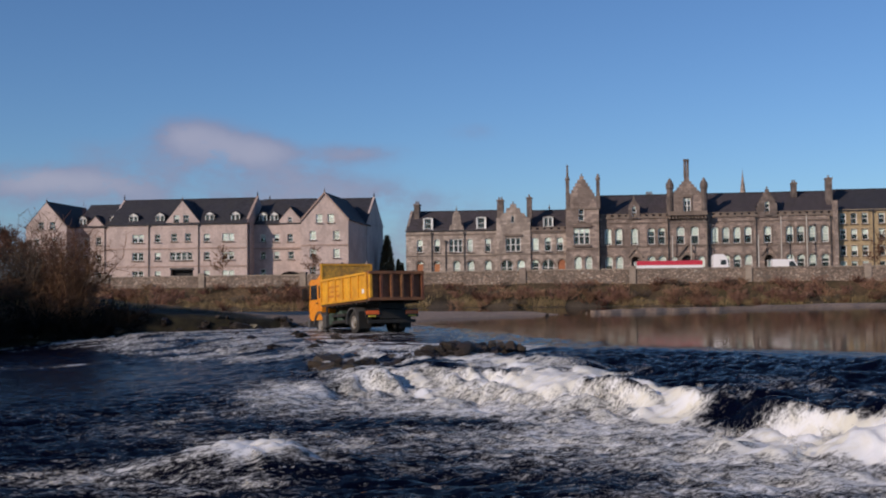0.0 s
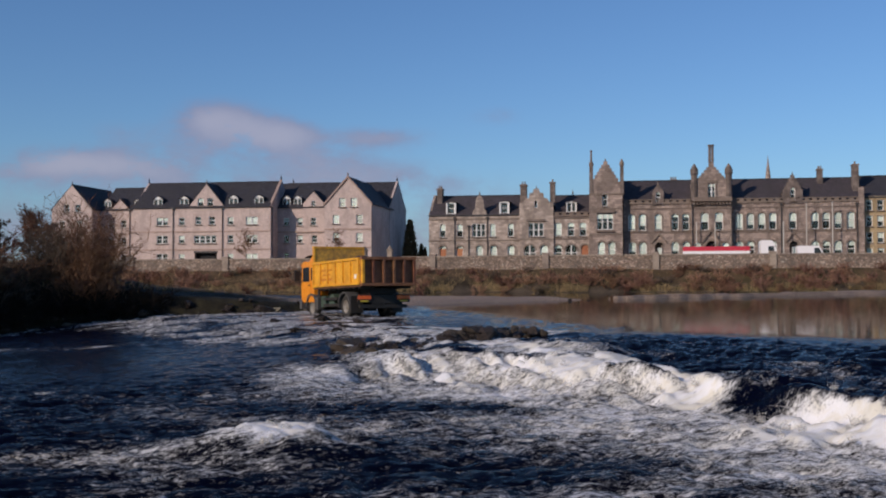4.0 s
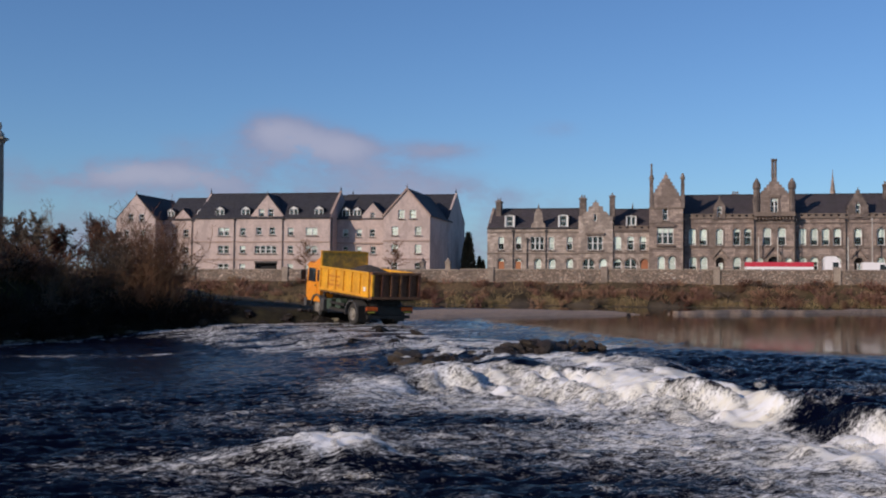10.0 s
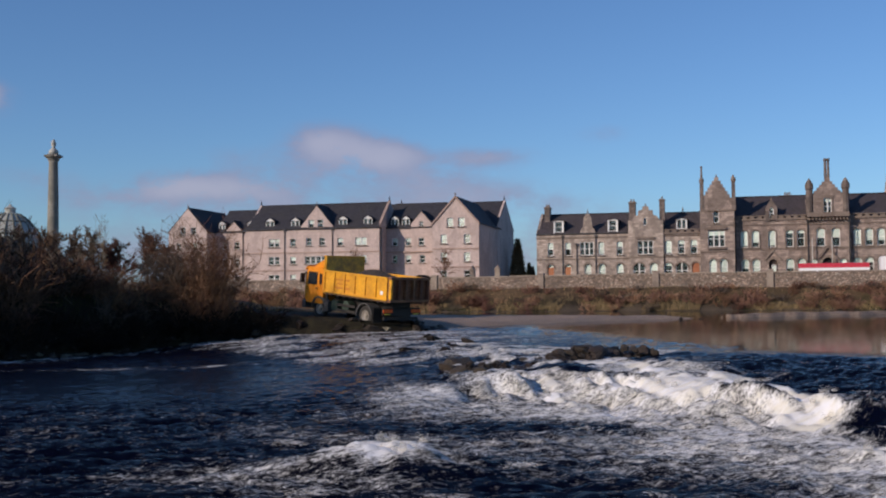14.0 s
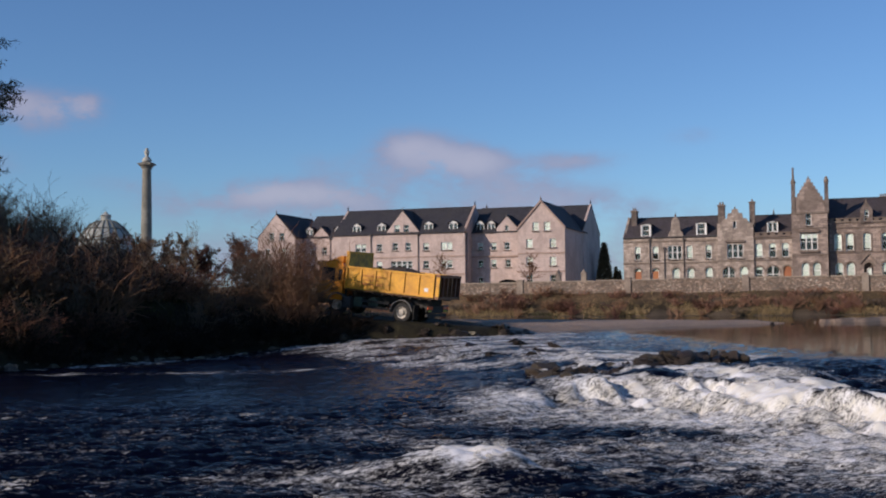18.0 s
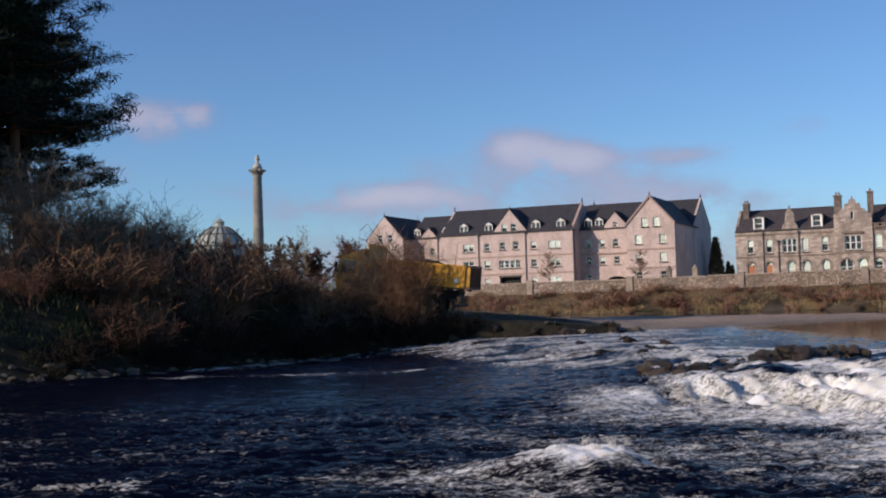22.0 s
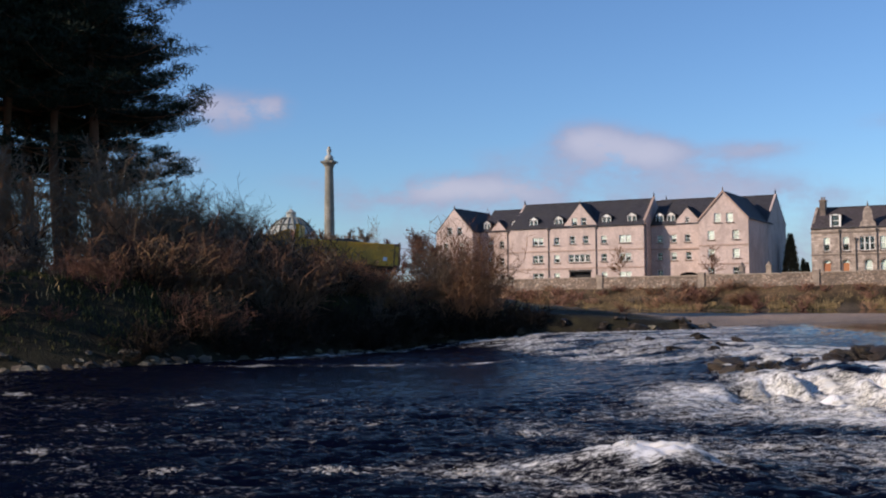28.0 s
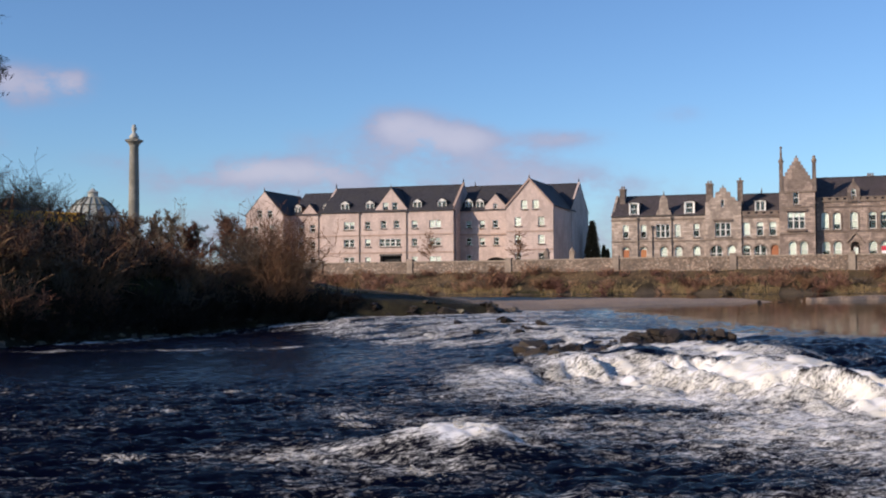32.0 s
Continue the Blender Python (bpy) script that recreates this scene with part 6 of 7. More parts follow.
def bare_trees():
    far = [tree_mesh(300 + i, 7.0, 0.9, M["twig_red"], 2, 0.09, 0.030) for i in range(2)]
    fuzzy = tree_mesh(310, 10.0, 0.9, M["twig_grey"], 4, 0.18, 0.05)
    brown = tree_mesh(311, 10.0, 0.75, M["twig_red"], 6, 0.15, 0.032)
    for u, v, k, i in ((-53.2, 153.5, 0.85, 0), (-39.9, 153.5, 0.78, 1), (36.3, 153.5, 0.92, 0), (-89.5, 154, 0.85, 1)):
        thing_at("street_tree", far[i], "small leafless street tree behind the embankment wall", "tree", FAR @ pose(u, v, STREET, 0, 0, 70 * i) @ Matrix.Diagonal((k, k, k, 1)), "branchwork", "street trees")
    # azimuth, height, kind of the trees in the park beyond the wall
    for az, h, w in ((21.4, 9.6, 1), (20.6, 7.6, 1), (22.7, 8.6, 0), (24.1, 10.2, 0), (25.1, 10.4, 0), (23.3, 8.0, 1), (27.2, 11.0, 0), (28.3, 10.0, 0), (29.6, 10.8, 0), (31.0, 11.0, 1), (26.1, 10.0, 1), (32.6, 11.5, 0), (34.4, 12.0, 0), (36.5, 12.0, 1), (38.5, 13.0, 0), (41.0, 13.0, 0)):
        a = radians(az)
        d = (154.5 + (az * 37 % 5)) / (CU * math.cos(a) + SU * math.sin(a))
        k = h / 10.0
        thing_at("bare_tree", brown if w else fuzzy, ("reddish" if w else "grey-brown") + " leafless tree beyond the river bend", "tree", pose(-d * math.sin(a), d * math.cos(a), STREET - 0.05, 0, 0, az * 77) @ Matrix.Diagonal((k * 0.9, k * 0.9, k, 1)), "branchwork", "trees beyond the bend")
    sap = tree_mesh(320, 9.5, 0.25, M["twig_grey"], 1, 0.06, 0.014)
    thing_at("sapling", sap, "thin tall leafless sapling beyond the bend", "tree", pose(-71.5, 164.5, STREET) @ Matrix.Diagonal((1.1, 1.1, 1.25, 1)), "branchwork")
    bank_tree = tree_mesh(330, 7.5, 0.9, M["twig_grey"], 3, 0.08, 0.012, 0.2)
    for x, y, k in ((-34.2, 43.6, 1.0), (-32.8, 44.8, 0.9), (-36.8, 42.0, 0.9), (-30.8, 46.5, 0.7)):
        thing_at("bare_tree", bank_tree, "slender pale leafless tree under the pines", "tree", pose(x, y, high(x, y), 0, 0, x * 31) @ Matrix.Diagonal((k, k, k, 1)), "branchwork", "slender trees under the pines")


def pine(seed, height, crown, limbs=80, dense=44, blade=0.021, low=0.26):
    """A Scots pine: bare reddish trunk, layered limbs, pads of needles."""
    s = Sticks(seed)
    r = s.r
    roots, ways = [], []
    p = Vector((0, 0, -0.2))
    n = 9
    trunk = []
    for k in range(n + 1):
        trunk.append(p.copy())
        p = p + Vector((r.gauss(0, 0.12), r.gauss(0, 0.12), height / n))
    rr = [0.30 * (1 - 0.85 * k / n) + 0.03 for k in range(n + 1)]
    bark = Solid().tube([tuple(q) for q in trunk], rr, 9)

    def pad(c, size, count):
        for _ in range(count):
            o = Vector((r.gauss(0, 1), r.gauss(0, 1), r.gauss(0, 0.2))) * size * 0.5
            roots.append(c + o)
            ways.append((Vector((r.gauss(0, 0.8), r.gauss(0, 0.8), r.gauss(0.55, 0.45))).normalized()) * r.uniform(0.2, 0.42))

    tiers = 17
    for i in range(limbs):
        tier = i % tiers
        f = low + (1 - low) * (tier + r.uniform(-0.18, 0.18) + 0.2) / tiers
        k = min(int(f * n), n - 1)
        o = trunk[k].lerp(trunk[k + 1], f * n - k)
        reach = crown * (1.0 - 0.75 * max(f - 0.5, 0) / 0.5) * r.uniform(0.55, 1.12)
        a = r.uniform(0, 2 * math.pi)
        d = Vector((math.cos(a), math.sin(a), r.uniform(-0.30, 0.05)))
        q = o
        for j in range(5):
            d = (d + Vector((r.gauss(0, 0.1), r.gauss(0, 0.1), 0.075 * j))).normalized()
            t = q + d * reach / 5
            s.limb(q, t, 0.075 * (1 - j / 6), 0.075 * (1 - (j + 1) / 6))
            if j >= 2:
                for _ in range(3):
                    e = q.lerp(t, r.random()) + Vector((r.gauss(0, 0.34), r.gauss(0, 0.34), r.uniform(0.0, 0.22)))
                    s.limb(q.lerp(t, 0.5), e, 0.02, 0.008)
                    pad(e, 0.62, dense)
            q = t
        pad(q, 0.6, dense)
    return bark.mesh("trunk", M["pine_bark"], True), s.mesh("limbs", M["pine_bark"]), blades_mesh("foliage", roots, ways, blade, M["needles"])


def pines():
    kinds = [pine(500, 20.5, 5.6), pine(501, 20.0, 4.4, low=0.43), pine(502, 20.0, 4.6, 60, 12, 0.08)]
    spots = [(-43.8, 57.8, 0, 1.24, 0), (-44.9, 55.3, 1, 1.24, 90), (-47.6, 53.8, 1, 1.24, 200), (-49.0, 57.7, 1, 1.28, 130), (-45.8, 61.5, 0, 1.18, 300), (-51.5, 54.6, 1, 1.24, 60), (-52.7, 50.2, 1, 1.18, 250), (-49.8, 49.0, 1, 1.24, 20), (-47.1, 58.9, 1, 1.12, 310), (-53.5, 66.0, 0, 1.2, 45), (-58.5, 61.0, 0, 1.2, 155), (-50.5, 63.5, 1, 1.25, 260), (-57.0, 55.0, 1, 1.25, 15), (-63.0, 58.0, 2, 1.2, 100),
             # unseen pines added left of the view to shade the bank and the truck
             (-39.5, 30.2, 2, 0.60, 10), (-41.2, 28.4, 2, 0.60, 80), (-42.8, 26.5, 2, 0.62, 140), (-44.3, 23.8, 2, 0.60, 200),
             (-42.5, 34.0, 1, 0.8, 120),
             (-54.0, 27.0, 2, 1.0, 170), (-57.0, 25.0, 2, 0.95, 220), (-60.0, 50.0, 2, 1.2, 330), (-62.0, 19.5, 2, 0.92, 75), (-58, 31, 0, 1.25, 10), (-61, 36, 0, 1.2, 140), (-66, 12, 2, 1.0, 33)]
    for x, y, i, k, turn in spots:
        ob = new("scots_pine")
        ob.matrix_basis = pose(x, y, high(x, y) - 0.1, 0, 0, turn) @ Matrix.Diagonal((k, k, k, 1))
        tagged(ob, "tall dark Scots pine with a bare reddish trunk on the bank", "tree", "pines on the bank")
        for part_name, me in zip(("trunk", "limbwork", "foliage"), kinds[i]):
            put(part_name, me, ob)


def evergreens():
    r = random.Random(9)
    roots, ways = [], []
    for _ in range(5200):
        f = r.random()
        a, k = r.uniform(0, 2 * math.pi), (1 - f) ** 0.7 * 1.5 * math.sqrt(r.uniform(0.35, 1))
        roots.append((math.cos(a) * k, math.sin(a) * k, 0.4 + f * 8))
        ways.append((math.cos(a) * 0.25 + r.gauss(0, 0.15), math.sin(a) * 0.25 + r.gauss(0, 0.15), r.uniform(0.1, 0.5)))
    me = blades_mesh("foliage", roots, ways, 0.07, M["evergreen"])
    trunk = Solid().tube([(0, 0, -0.1), (0, 0, 7.5)], [0.16, 0.04], 7).mesh("trunk", M["pine_bark"])
    for u, v, k in ((-35.6, 186, 0.95), (-33.4, 188, 0.42), (-34.4, 190, 0.5), (-32.4, 190, 0.4)):
        ob = new("cypress")
        ob.matrix_basis = FAR @ pose(u, v, STREET, 0, 0, 40 * u) @ Matrix.Diagonal((k, k, k, 1))
        tagged(ob, "dark evergreen cypress in the lane between the buildings", "tree", "cypresses in the lane")
        put("trunk", trunk, ob)
        put("foliage", me, ob)


def grass():
    """Dead grass and rushes along both banks."""
    r = np.random.RandomState(11)
    for name, count, lab, mat, hgt in (("dry_grass", 22000, "dry straw-coloured grass and rushes along the banks", "reed", 0.55), ("green_grass", 16000, "dull green grass on the bank edge", "sedge", 0.35)):
        u = r.uniform(-112, 55, count) if mat == "reed" else r.uniform(-40, 55, count // 2)
        count = len(u)
        v = far_shore(u) + 0.25 + np.abs(r.normal(0, 0.9 if mat == "reed" else 0.6, count)) + (r.rand(count) < 0.12) * r.uniform(0, 5, count)
        clump = fbm(u * 0.3, v * 0.3, 3, 77 if mat == "reed" else 78)
        keep = clump > (0.38 if mat == "reed" else 0.5)
        x, y = (u * CU - v * SU)[keep], (u * SU + v * CU)[keep]
        n2 = 15000
        nx, ny = r.uniform(-44, -6, n2), r.uniform(24, 62, n2)
        d = line_side(nx, ny, SHORE)
        ok = (d > (0.5 if mat == "reed" else 0.8)) & (d < 9) & (fbm(nx * 0.4, ny * 0.4, 3, 80) > 0.46) & (np.abs(ny - np.interp(nx, [-31, -23.5, -17.7, -8], [53, 53.9, 54.8, 55.3])) > 1.4) & ((nx < -15.5) | ((nx < -8.5) & (mat == "sedge"))) & ((nx > -21) | (d > 4.5) | (mat == "sedge"))
        x, y = np.concatenate([x, nx[ok]]), np.concatenate([y, ny[ok]])
        # tussocks on the open slope under the pines
        n3 = 34000 if mat == "sedge" else 5000
        cx, cy = r.uniform(-46, -21, 420), r.uniform(22, 50, 420)
        pickc = r.randint(0, 420, n3)
        sx, sy = cx[pickc] + r.normal(0, 0.4, n3), cy[pickc] + r.normal(0, 0.4, n3)
        sd = line_side(sx, sy, SHORE)
        ok = (sd > (0.5 if mat == "sedge" else 2.6)) & (sd < (5.0 if mat == "sedge" else 13.0))
        x, y = np.concatenate([x, sx[ok]]), np.concatenate([y, sy[ok]])
        z = land(x, y)
        scale = np.where(y > 100, 1.0, np.where(x < -21, 0.85, np.where(x > -15.5, 0.4, 0.8)))
        ways = np.stack([r.normal(0, 0.16, len(x)), r.normal(0, 0.16, len(x)), r.uniform(0.5, 1.2, len(x))], -1) * (hgt * scale)[:, None]
        me = blades_mesh(name, np.stack([x, y, z - 0.03], -1), ways * np.where(y > 100, 1.0, 0.75)[:, None], 0.022, M[mat])
        tagged(new(name, me), lab, "grass", kind="stuff")


bank_scrub()
far_scrub()
bare_trees()
pines()
evergreens()
grass()


# ---- stones ----
def rock_mesh(seed, mat, flat=0.65, sub=2):
    """A broken stone: a rough ball cut by planes."""
    r = random.Random(seed * 13 + 1)
    cuts = [(Vector((r.gauss(0, 1), r.gauss(0, 1), r.gauss(0, 0.8))).normalized(), r.uniform(0.45, 0.85)) for _ in range(9)]
    bm = bmesh.new()
    bmesh.ops.create_icosphere(bm, subdivisions=sub, radius=1.0)
    off = Vector((seed * 7.3, seed * 3.1, seed * 1.7))
    for v in bm.verts:
        for n, h in cuts:
            over = v.co.dot(n) - h
            if over > 0:
                v.co -= n * over
        v.co *= 1.0 + 0.20 * noise.fractal(v.co * 1.8 + off, 1.0, 2.0, 4)
        v.co.z *= flat
    me = bpy.data.meshes.new("stone")
    bm.to_mesh(me)
    bm.free()
    me.materials.append(mat)
    return me


WET = [rock_mesh(i, M["rock"], 0.75, 3) for i in range(3)]
MOSSY = [rock_mesh(10 + i, M["rock_moss"], 0.75, 3) for i in range(2)]
DRY = [rock_mesh(20 + i, M["rock_dry"], 0.6) for i in range(5)]


def stones():
    # x, y, z, length, width, height, kind: boulders that break the surface of the weir
    for x, y, z, a, b, c, kind in WEIR_ROCKS:
        me = (WET + MOSSY)[kind]
        ob = new("boulder", me)
        ob.matrix_basis = pose(x, y, z, math.sin(x * 31) * 32, math.cos(y * 17) * 28, x * 57) @ Matrix.Diagonal((a, b, c, 1))
        tagged(ob, "dark wet boulder in the white water" if kind < 3 else "brown weed-covered ledge rock on the weir", "rock", "rocks of the weir")
    r = random.Random(4)
    n = 0
    while n < 290:
        k = r.random()
        i = r.choice([2, 2, 3, 3, 4, 5, 6, 7, 8, 9])
        (ax, ay), (bx, by) = SHORE[i], SHORE[i + 1]
        x, y = ax + (bx - ax) * k + r.gauss(0, 0.5), ay + (by - ay) * k + r.gauss(0, 0.5)
        d = away(x, y, SHORE)
        if d < -0.5 or d > (0.7 if x < -22 else 1.5):
            continue
        s = 0.10 + 0.26 * r.random() ** 2.2
        ob = new("bank_stone", WET[r.randrange(3)] if x > -17 and r.random() < 0.75 else DRY[r.randrange(5)])
        ob.matrix_basis = pose(x, y, max(high(x, y), -0.68 + 0.6 * float(smooth(np.array(y), 46, 56))) + s * 0.15, r.uniform(-20, 20), r.uniform(-20, 20), r.uniform(0, 360)) @ Matrix.Diagonal((s * r.uniform(0.9, 1.6), s, s * r.uniform(0.7, 1.0), 1))
        tagged(ob, "weathered stone half buried at the water's edge", "stone", "stones along the bank")
        n += 1


WEIR_ROCKS = [(-8.9, 44.0, -0.42, 0.75, 0.5, 0.28, 0), (-6.6, 40.3, -0.34, 0.5, 0.4, 0.36, 1), (-5.2, 36.2, -0.36, 0.35, 0.3, 0.3, 2), (-6.5, 46.0, -0.18, 0.8, 0.45, 0.25, 1),
              (-5.3, 43.6, -0.18, 0.7, 0.4, 0.22, 0), (-5.1, 32.8, -0.5, 0.45, 0.35, 0.32, 2), (-4.5, 32.9, -0.5, 0.55, 0.4, 0.3, 3), (-2.9, 31.3, -0.42, 0.75, 0.5, 0.42, 3), (-2.3, 31.6, -0.4, 0.5, 0.4, 0.34, 0),
              (-4.0, 35.5, -0.34, 0.4, 0.35, 0.3, 1), (-3.4, 36.6, -0.3, 0.5, 0.3, 0.3, 0), (-1.9, 32.2, -0.3, 0.7, 0.45, 0.34, 4), (-1.4, 31.2, -0.36, 0.6, 0.4, 0.34, 3), (-0.8, 30.6, -0.36, 0.75, 0.5, 0.4, 0),
              (0.5, 31.4, -0.5, 0.8, 0.6, 0.4, 1), (1.6, 31.6, -0.45, 0.9, 0.6, 0.42, 2),
              (3.9, 23.4, -0.62, 0.5, 0.4, 0.36, 0),
              (7.8, 84.3, -0.05, 0.32, 0.25, 0.3, 0), (9.4, 85.2, -0.05, 0.25, 0.2, 0.14, 0), (-7.6, 48.4, -0.2, 0.6, 0.4, 0.2, 2), (-10.4, 47.0, -0.35, 0.6, 0.4, 0.22, 1), (-3.2, 40.6, -0.2, 0.5, 0.35, 0.22, 2), (-8.0, 37.8, -0.5, 0.4, 0.3, 0.2, 0)]


def ledge_rocks():
    """The broken sill of the weir and the stones of the riffle, as many small rocks."""
    r = random.Random(41)
    sill = [(-3.3, 29.4), (-2.3, 28.7), (-1.3, 29.2), (-0.4, 30.9), (0.5, 32.1), (1.8, 32.8)]
    for i in range(190):
        k = r.random() ** 0.6
        f = k * (len(sill) - 1)
        n = min(int(f), len(sill) - 2)
        (ax, ay), (bx, by) = sill[n], sill[n + 1]
        x, y = ax + (bx - ax) * (f - n) + r.gauss(0, 0.2), ay + (by - ay) * (f - n) + r.gauss(0, 0.5)
        size = 0.09 + 0.26 * r.random() ** 2
        top = (0.05 if k > 0.58 else -0.17) + r.gauss(0, 0.07)
        WEIR_ROCKS.append((x, y, top - size * 0.45, size * r.uniform(1.0, 1.5), size, size * r.uniform(0.7, 1.0), r.choice([0, 2, 3, 3, 4, 4])))
    for i in range(34):
        x, y = r.uniform(-11, -3.5), r.uniform(33.5, 48.5)
        if not (-5.5 < away(x, y, BRINK) < 0.3):
            continue
        size = r.uniform(0.12, 0.34)
        z = float(waves(np.array([x]), np.array([y]))[0][0])
        WEIR_ROCKS.append((x, y, z - 0.07 + r.uniform(-0.06, 0.04), size * r.uniform(1.2, 1.9), size, size * 0.7, r.randrange(3)))


ledge_rocks()
stones()


# ---- vehicles ----
def wheel(parent, x, y, r, width, name="wheel", double=False):
    """A wheel on its axle, to turn round x; its tyre and rim are parts."""
    hub = new(name)
    hub.parent = parent
    hub.matrix_basis = pose(x, y, r)
    side = 1 if x > 0 else -1
    ty = Solid()
    for k in ((0,) if not double else (0, -side * (width + 0.04))):
        ty.turned(0, 0, [(r * 0.58, k - width / 2), (r * 0.9, k - width / 2), (r, k - width * 0.36), (r, k + width * 0.36), (r * 0.9, k + width / 2), (r * 0.58, k + width / 2)], 24, "x", False)
    put("tyre", ty.mesh("tyre", M["tyre"]), hub)
    o = side * width / 2
    rim = Solid().turned(0, 0, [(r * 0.60, o * 0.2), (r * 0.60, o * 0.96), (r * 0.52, o * 0.9), (r * 0.46, o * 0.45), (r * 0.26, o * 0.5), (r * 0.24, o * 0.98), (r * 0.1, o * 1.02)], 20, "x")
    for i in range(8):
        a = 2 * math.pi * i / 8
        rim.box(o * 0.45, o * 0.62, r * 0.36 * math.cos(a) - 0.02, r * 0.36 * math.cos(a) + 0.02, r * 0.36 * math.sin(a) - 0.02, r * 0.36 * math.sin(a) + 0.02)
    put("rim", rim.mesh("rim", M["rim"]), hub)
    return hub


def arch(y, r0, r1, x0, x1, a0=10, a1=170):
    """A mudguard: a curved strip over a wheel, across x."""
    s, n = Solid(), 12
    an = [radians(a0 + (a1 - a0) * i / n) for i in range(n + 1)]
    for a, b in zip(an[:-1], an[1:]):
        o = [(y + k * math.cos(t), 0.5 + k * math.sin(t)) for k, t in ((r0, a), (r1, a), (r1, b), (r0, b))]
        s.prism(o, x0, x1, "x")
    return s


def tipper_truck():
    """A two-axle tipper: forward is +y, the origin lies on the ground under the rear axle."""
    t = new("tipper_truck")
    tagged(t, "muddy yellow two-axle tipper truck loaded with dark gravel", "truck")
    WB = 3.75
    ch = Solid()
    for x in (-0.45, 0.45):
        ch.box(x - 0.05, x + 0.05, -1.35, 5.0, 0.78, 1.02)
    for y in (-1.3, -0.6, 0.9, 1.9, 2.9):
        ch.box(-0.45, 0.45, y - 0.05, y + 0.05, 0.82, 0.98)
    ch.box(-0.9, 0.9, -0.1, 0.1, 0.4, 0.62).box(-0.95, 0.95, WB - 0.1, WB + 0.1, 0.38, 0.6).box(-0.2, 0.2, -0.25, 0.25, 0.3, 0.72)
    put("chassis", ch.mesh("chassis", M["chassis"]), t)
    put("subframe", Solid().box(-0.6, 0.6, -1.35, 3.2, 1.02, 1.25).mesh("subframe", M["chassis"]), t)
    put("tipping_ram", Solid().turned(0, 2.9, [(0.13, 0.9), (0.13, 1.3)], 10).mesh("tipping_ram", M["chassis"]), t)
    # body
    y0, y1, w, zf, zs = -1.75, 3.3, 1.26, 1.36, 2.53
    body = put("tipper_body", Solid().box(-w, w, y0, y1, zf, zf + 0.1).mesh("tipper_body", M["rust"]), t)
    for sgn, nm in ((-1, "side_panel"), (1, "side_panel")):
        x = sgn * w
        p = put(nm, Solid().box(min(x, x - sgn * 0.05), max(x, x - sgn * 0.05), y0, y1, zf + 0.1, zs).mesh(nm, M["yellow"]), body)
        n = 6
        rail = Solid().box(min(x - sgn * 0.06, x + sgn * 0.07), max(x - sgn * 0.06, x + sgn * 0.07), y0, y1, zs - 0.1, zs)
        put("bottom_rail", Solid().box(min(x, x + sgn * 0.06), max(x, x + sgn * 0.06), y0, y1, zf + 0.04, zf + 0.11).mesh("bottom_rail", M["yellow"]), t)
        put("side_rail", rail.mesh("side_rail", M["yellow"]), t)
        for i in range(n + 1):
            y = y0 + 0.06 + (y1 - y0 - 0.12) * i / n
            put("side_rib", Solid().box(min(x, x + sgn * 0.06), max(x, x + sgn * 0.06), y - 0.05, y + 0.05, zf + 0.16, zs - 0.1).mesh("side_rib", M["yellow"]), t)
        # unreadable lettering on the middle bays
        for k, (za, zb, ya, yb) in enumerate(((2.08, 2.17, 1.2, 2.35), (1.88, 1.95, 1.35, 2.2), (1.66, 1.76, 1.15, 2.4))):
            put("lettering_bar", Solid().box(min(x + sgn * 0.003, x + sgn * 0.012), max(x + sgn * 0.003, x + sgn * 0.012), ya, yb, za, zb).mesh("lettering_bar", M["decal"]), t)
        put("side_label", Solid().box(min(x + sgn * 0.003, x + sgn * 0.012), max(x + sgn * 0.003, x + sgn * 0.012), y0 + 0.34, y0 + 0.54, zf + 0.3, zf + 0.48).mesh("side_label", M["lorry_white"]), t, None, "small white plate")
        put("floor_runner", Solid().box(min(x * 0.96, x * 0.98), max(x * 0.96, x * 0.98), y0, y1, zf - 0.05, zf + 0.03).mesh("floor_runner", M["rust"]), t)
        for i in range(9):
            y = y0 + 0.25 + i * 0.53
            put("cross_bearer", Solid().box(min(sgn * 0.5, sgn * 1.2), max(sgn * 0.5, sgn * 1.2), y - 0.05, y + 0.05, zf - 0.13, zf).mesh("cross_bearer", M["chassis"]), t)
    # tailgate with posts
    tg = put("tailgate", Solid().box(-w + 0.02, w - 0.02, y0 - 0.06, y0, zf + 0.05, zs - 0.02).mesh("tailgate", M["rust_red"]), t)
    for i in range(6):
        x = -w + 0.07 + i * (2 * w - 0.14) / 5
        put("tailgate_post", Solid().box(x - 0.05, x + 0.05, y0 - 0.24, y0 - 0.06, zf, zs).mesh("tailgate_post", M["rust_red" if 0 < i else "yellow"]), tg)
    for z in (zf - 0.02, zs - 0.1):
        put("tailgate_rail", Solid().box(-w, w, y0 - 0.25, y0 - 0.02, z, z + 0.12).mesh("tailgate_rail", M["rust_red"]), tg)
    # headboard with its guard over the cab
    hb = put("headboard", Solid().box(-w, w, y1 - 0.05, y1 + 0.05, zf, 3.22).mesh("headboard", M["yellow"]), t)
    put("headboard_rim", Solid().box(-w, w, y1 - 0.1, y1 + 0.1, 3.17, 3.27).box(-w, -w + 0.08, y1 - 0.1, y1 + 0.08, zs, 3.17).box(w - 0.08, w, y1 - 0.1, y1 + 0.08, zs, 3.17).mesh("headboard_rim", M["yellow"]), hb)
    put("headboard_lining", Solid().box(-w + 0.08, w - 0.08, y1 - 0.08, y1 - 0.05, zf + 0.1, 3.17).mesh("headboard_lining", M["rusty_yellow"]), hb)
    # load
    r = np.random.RandomState(2)
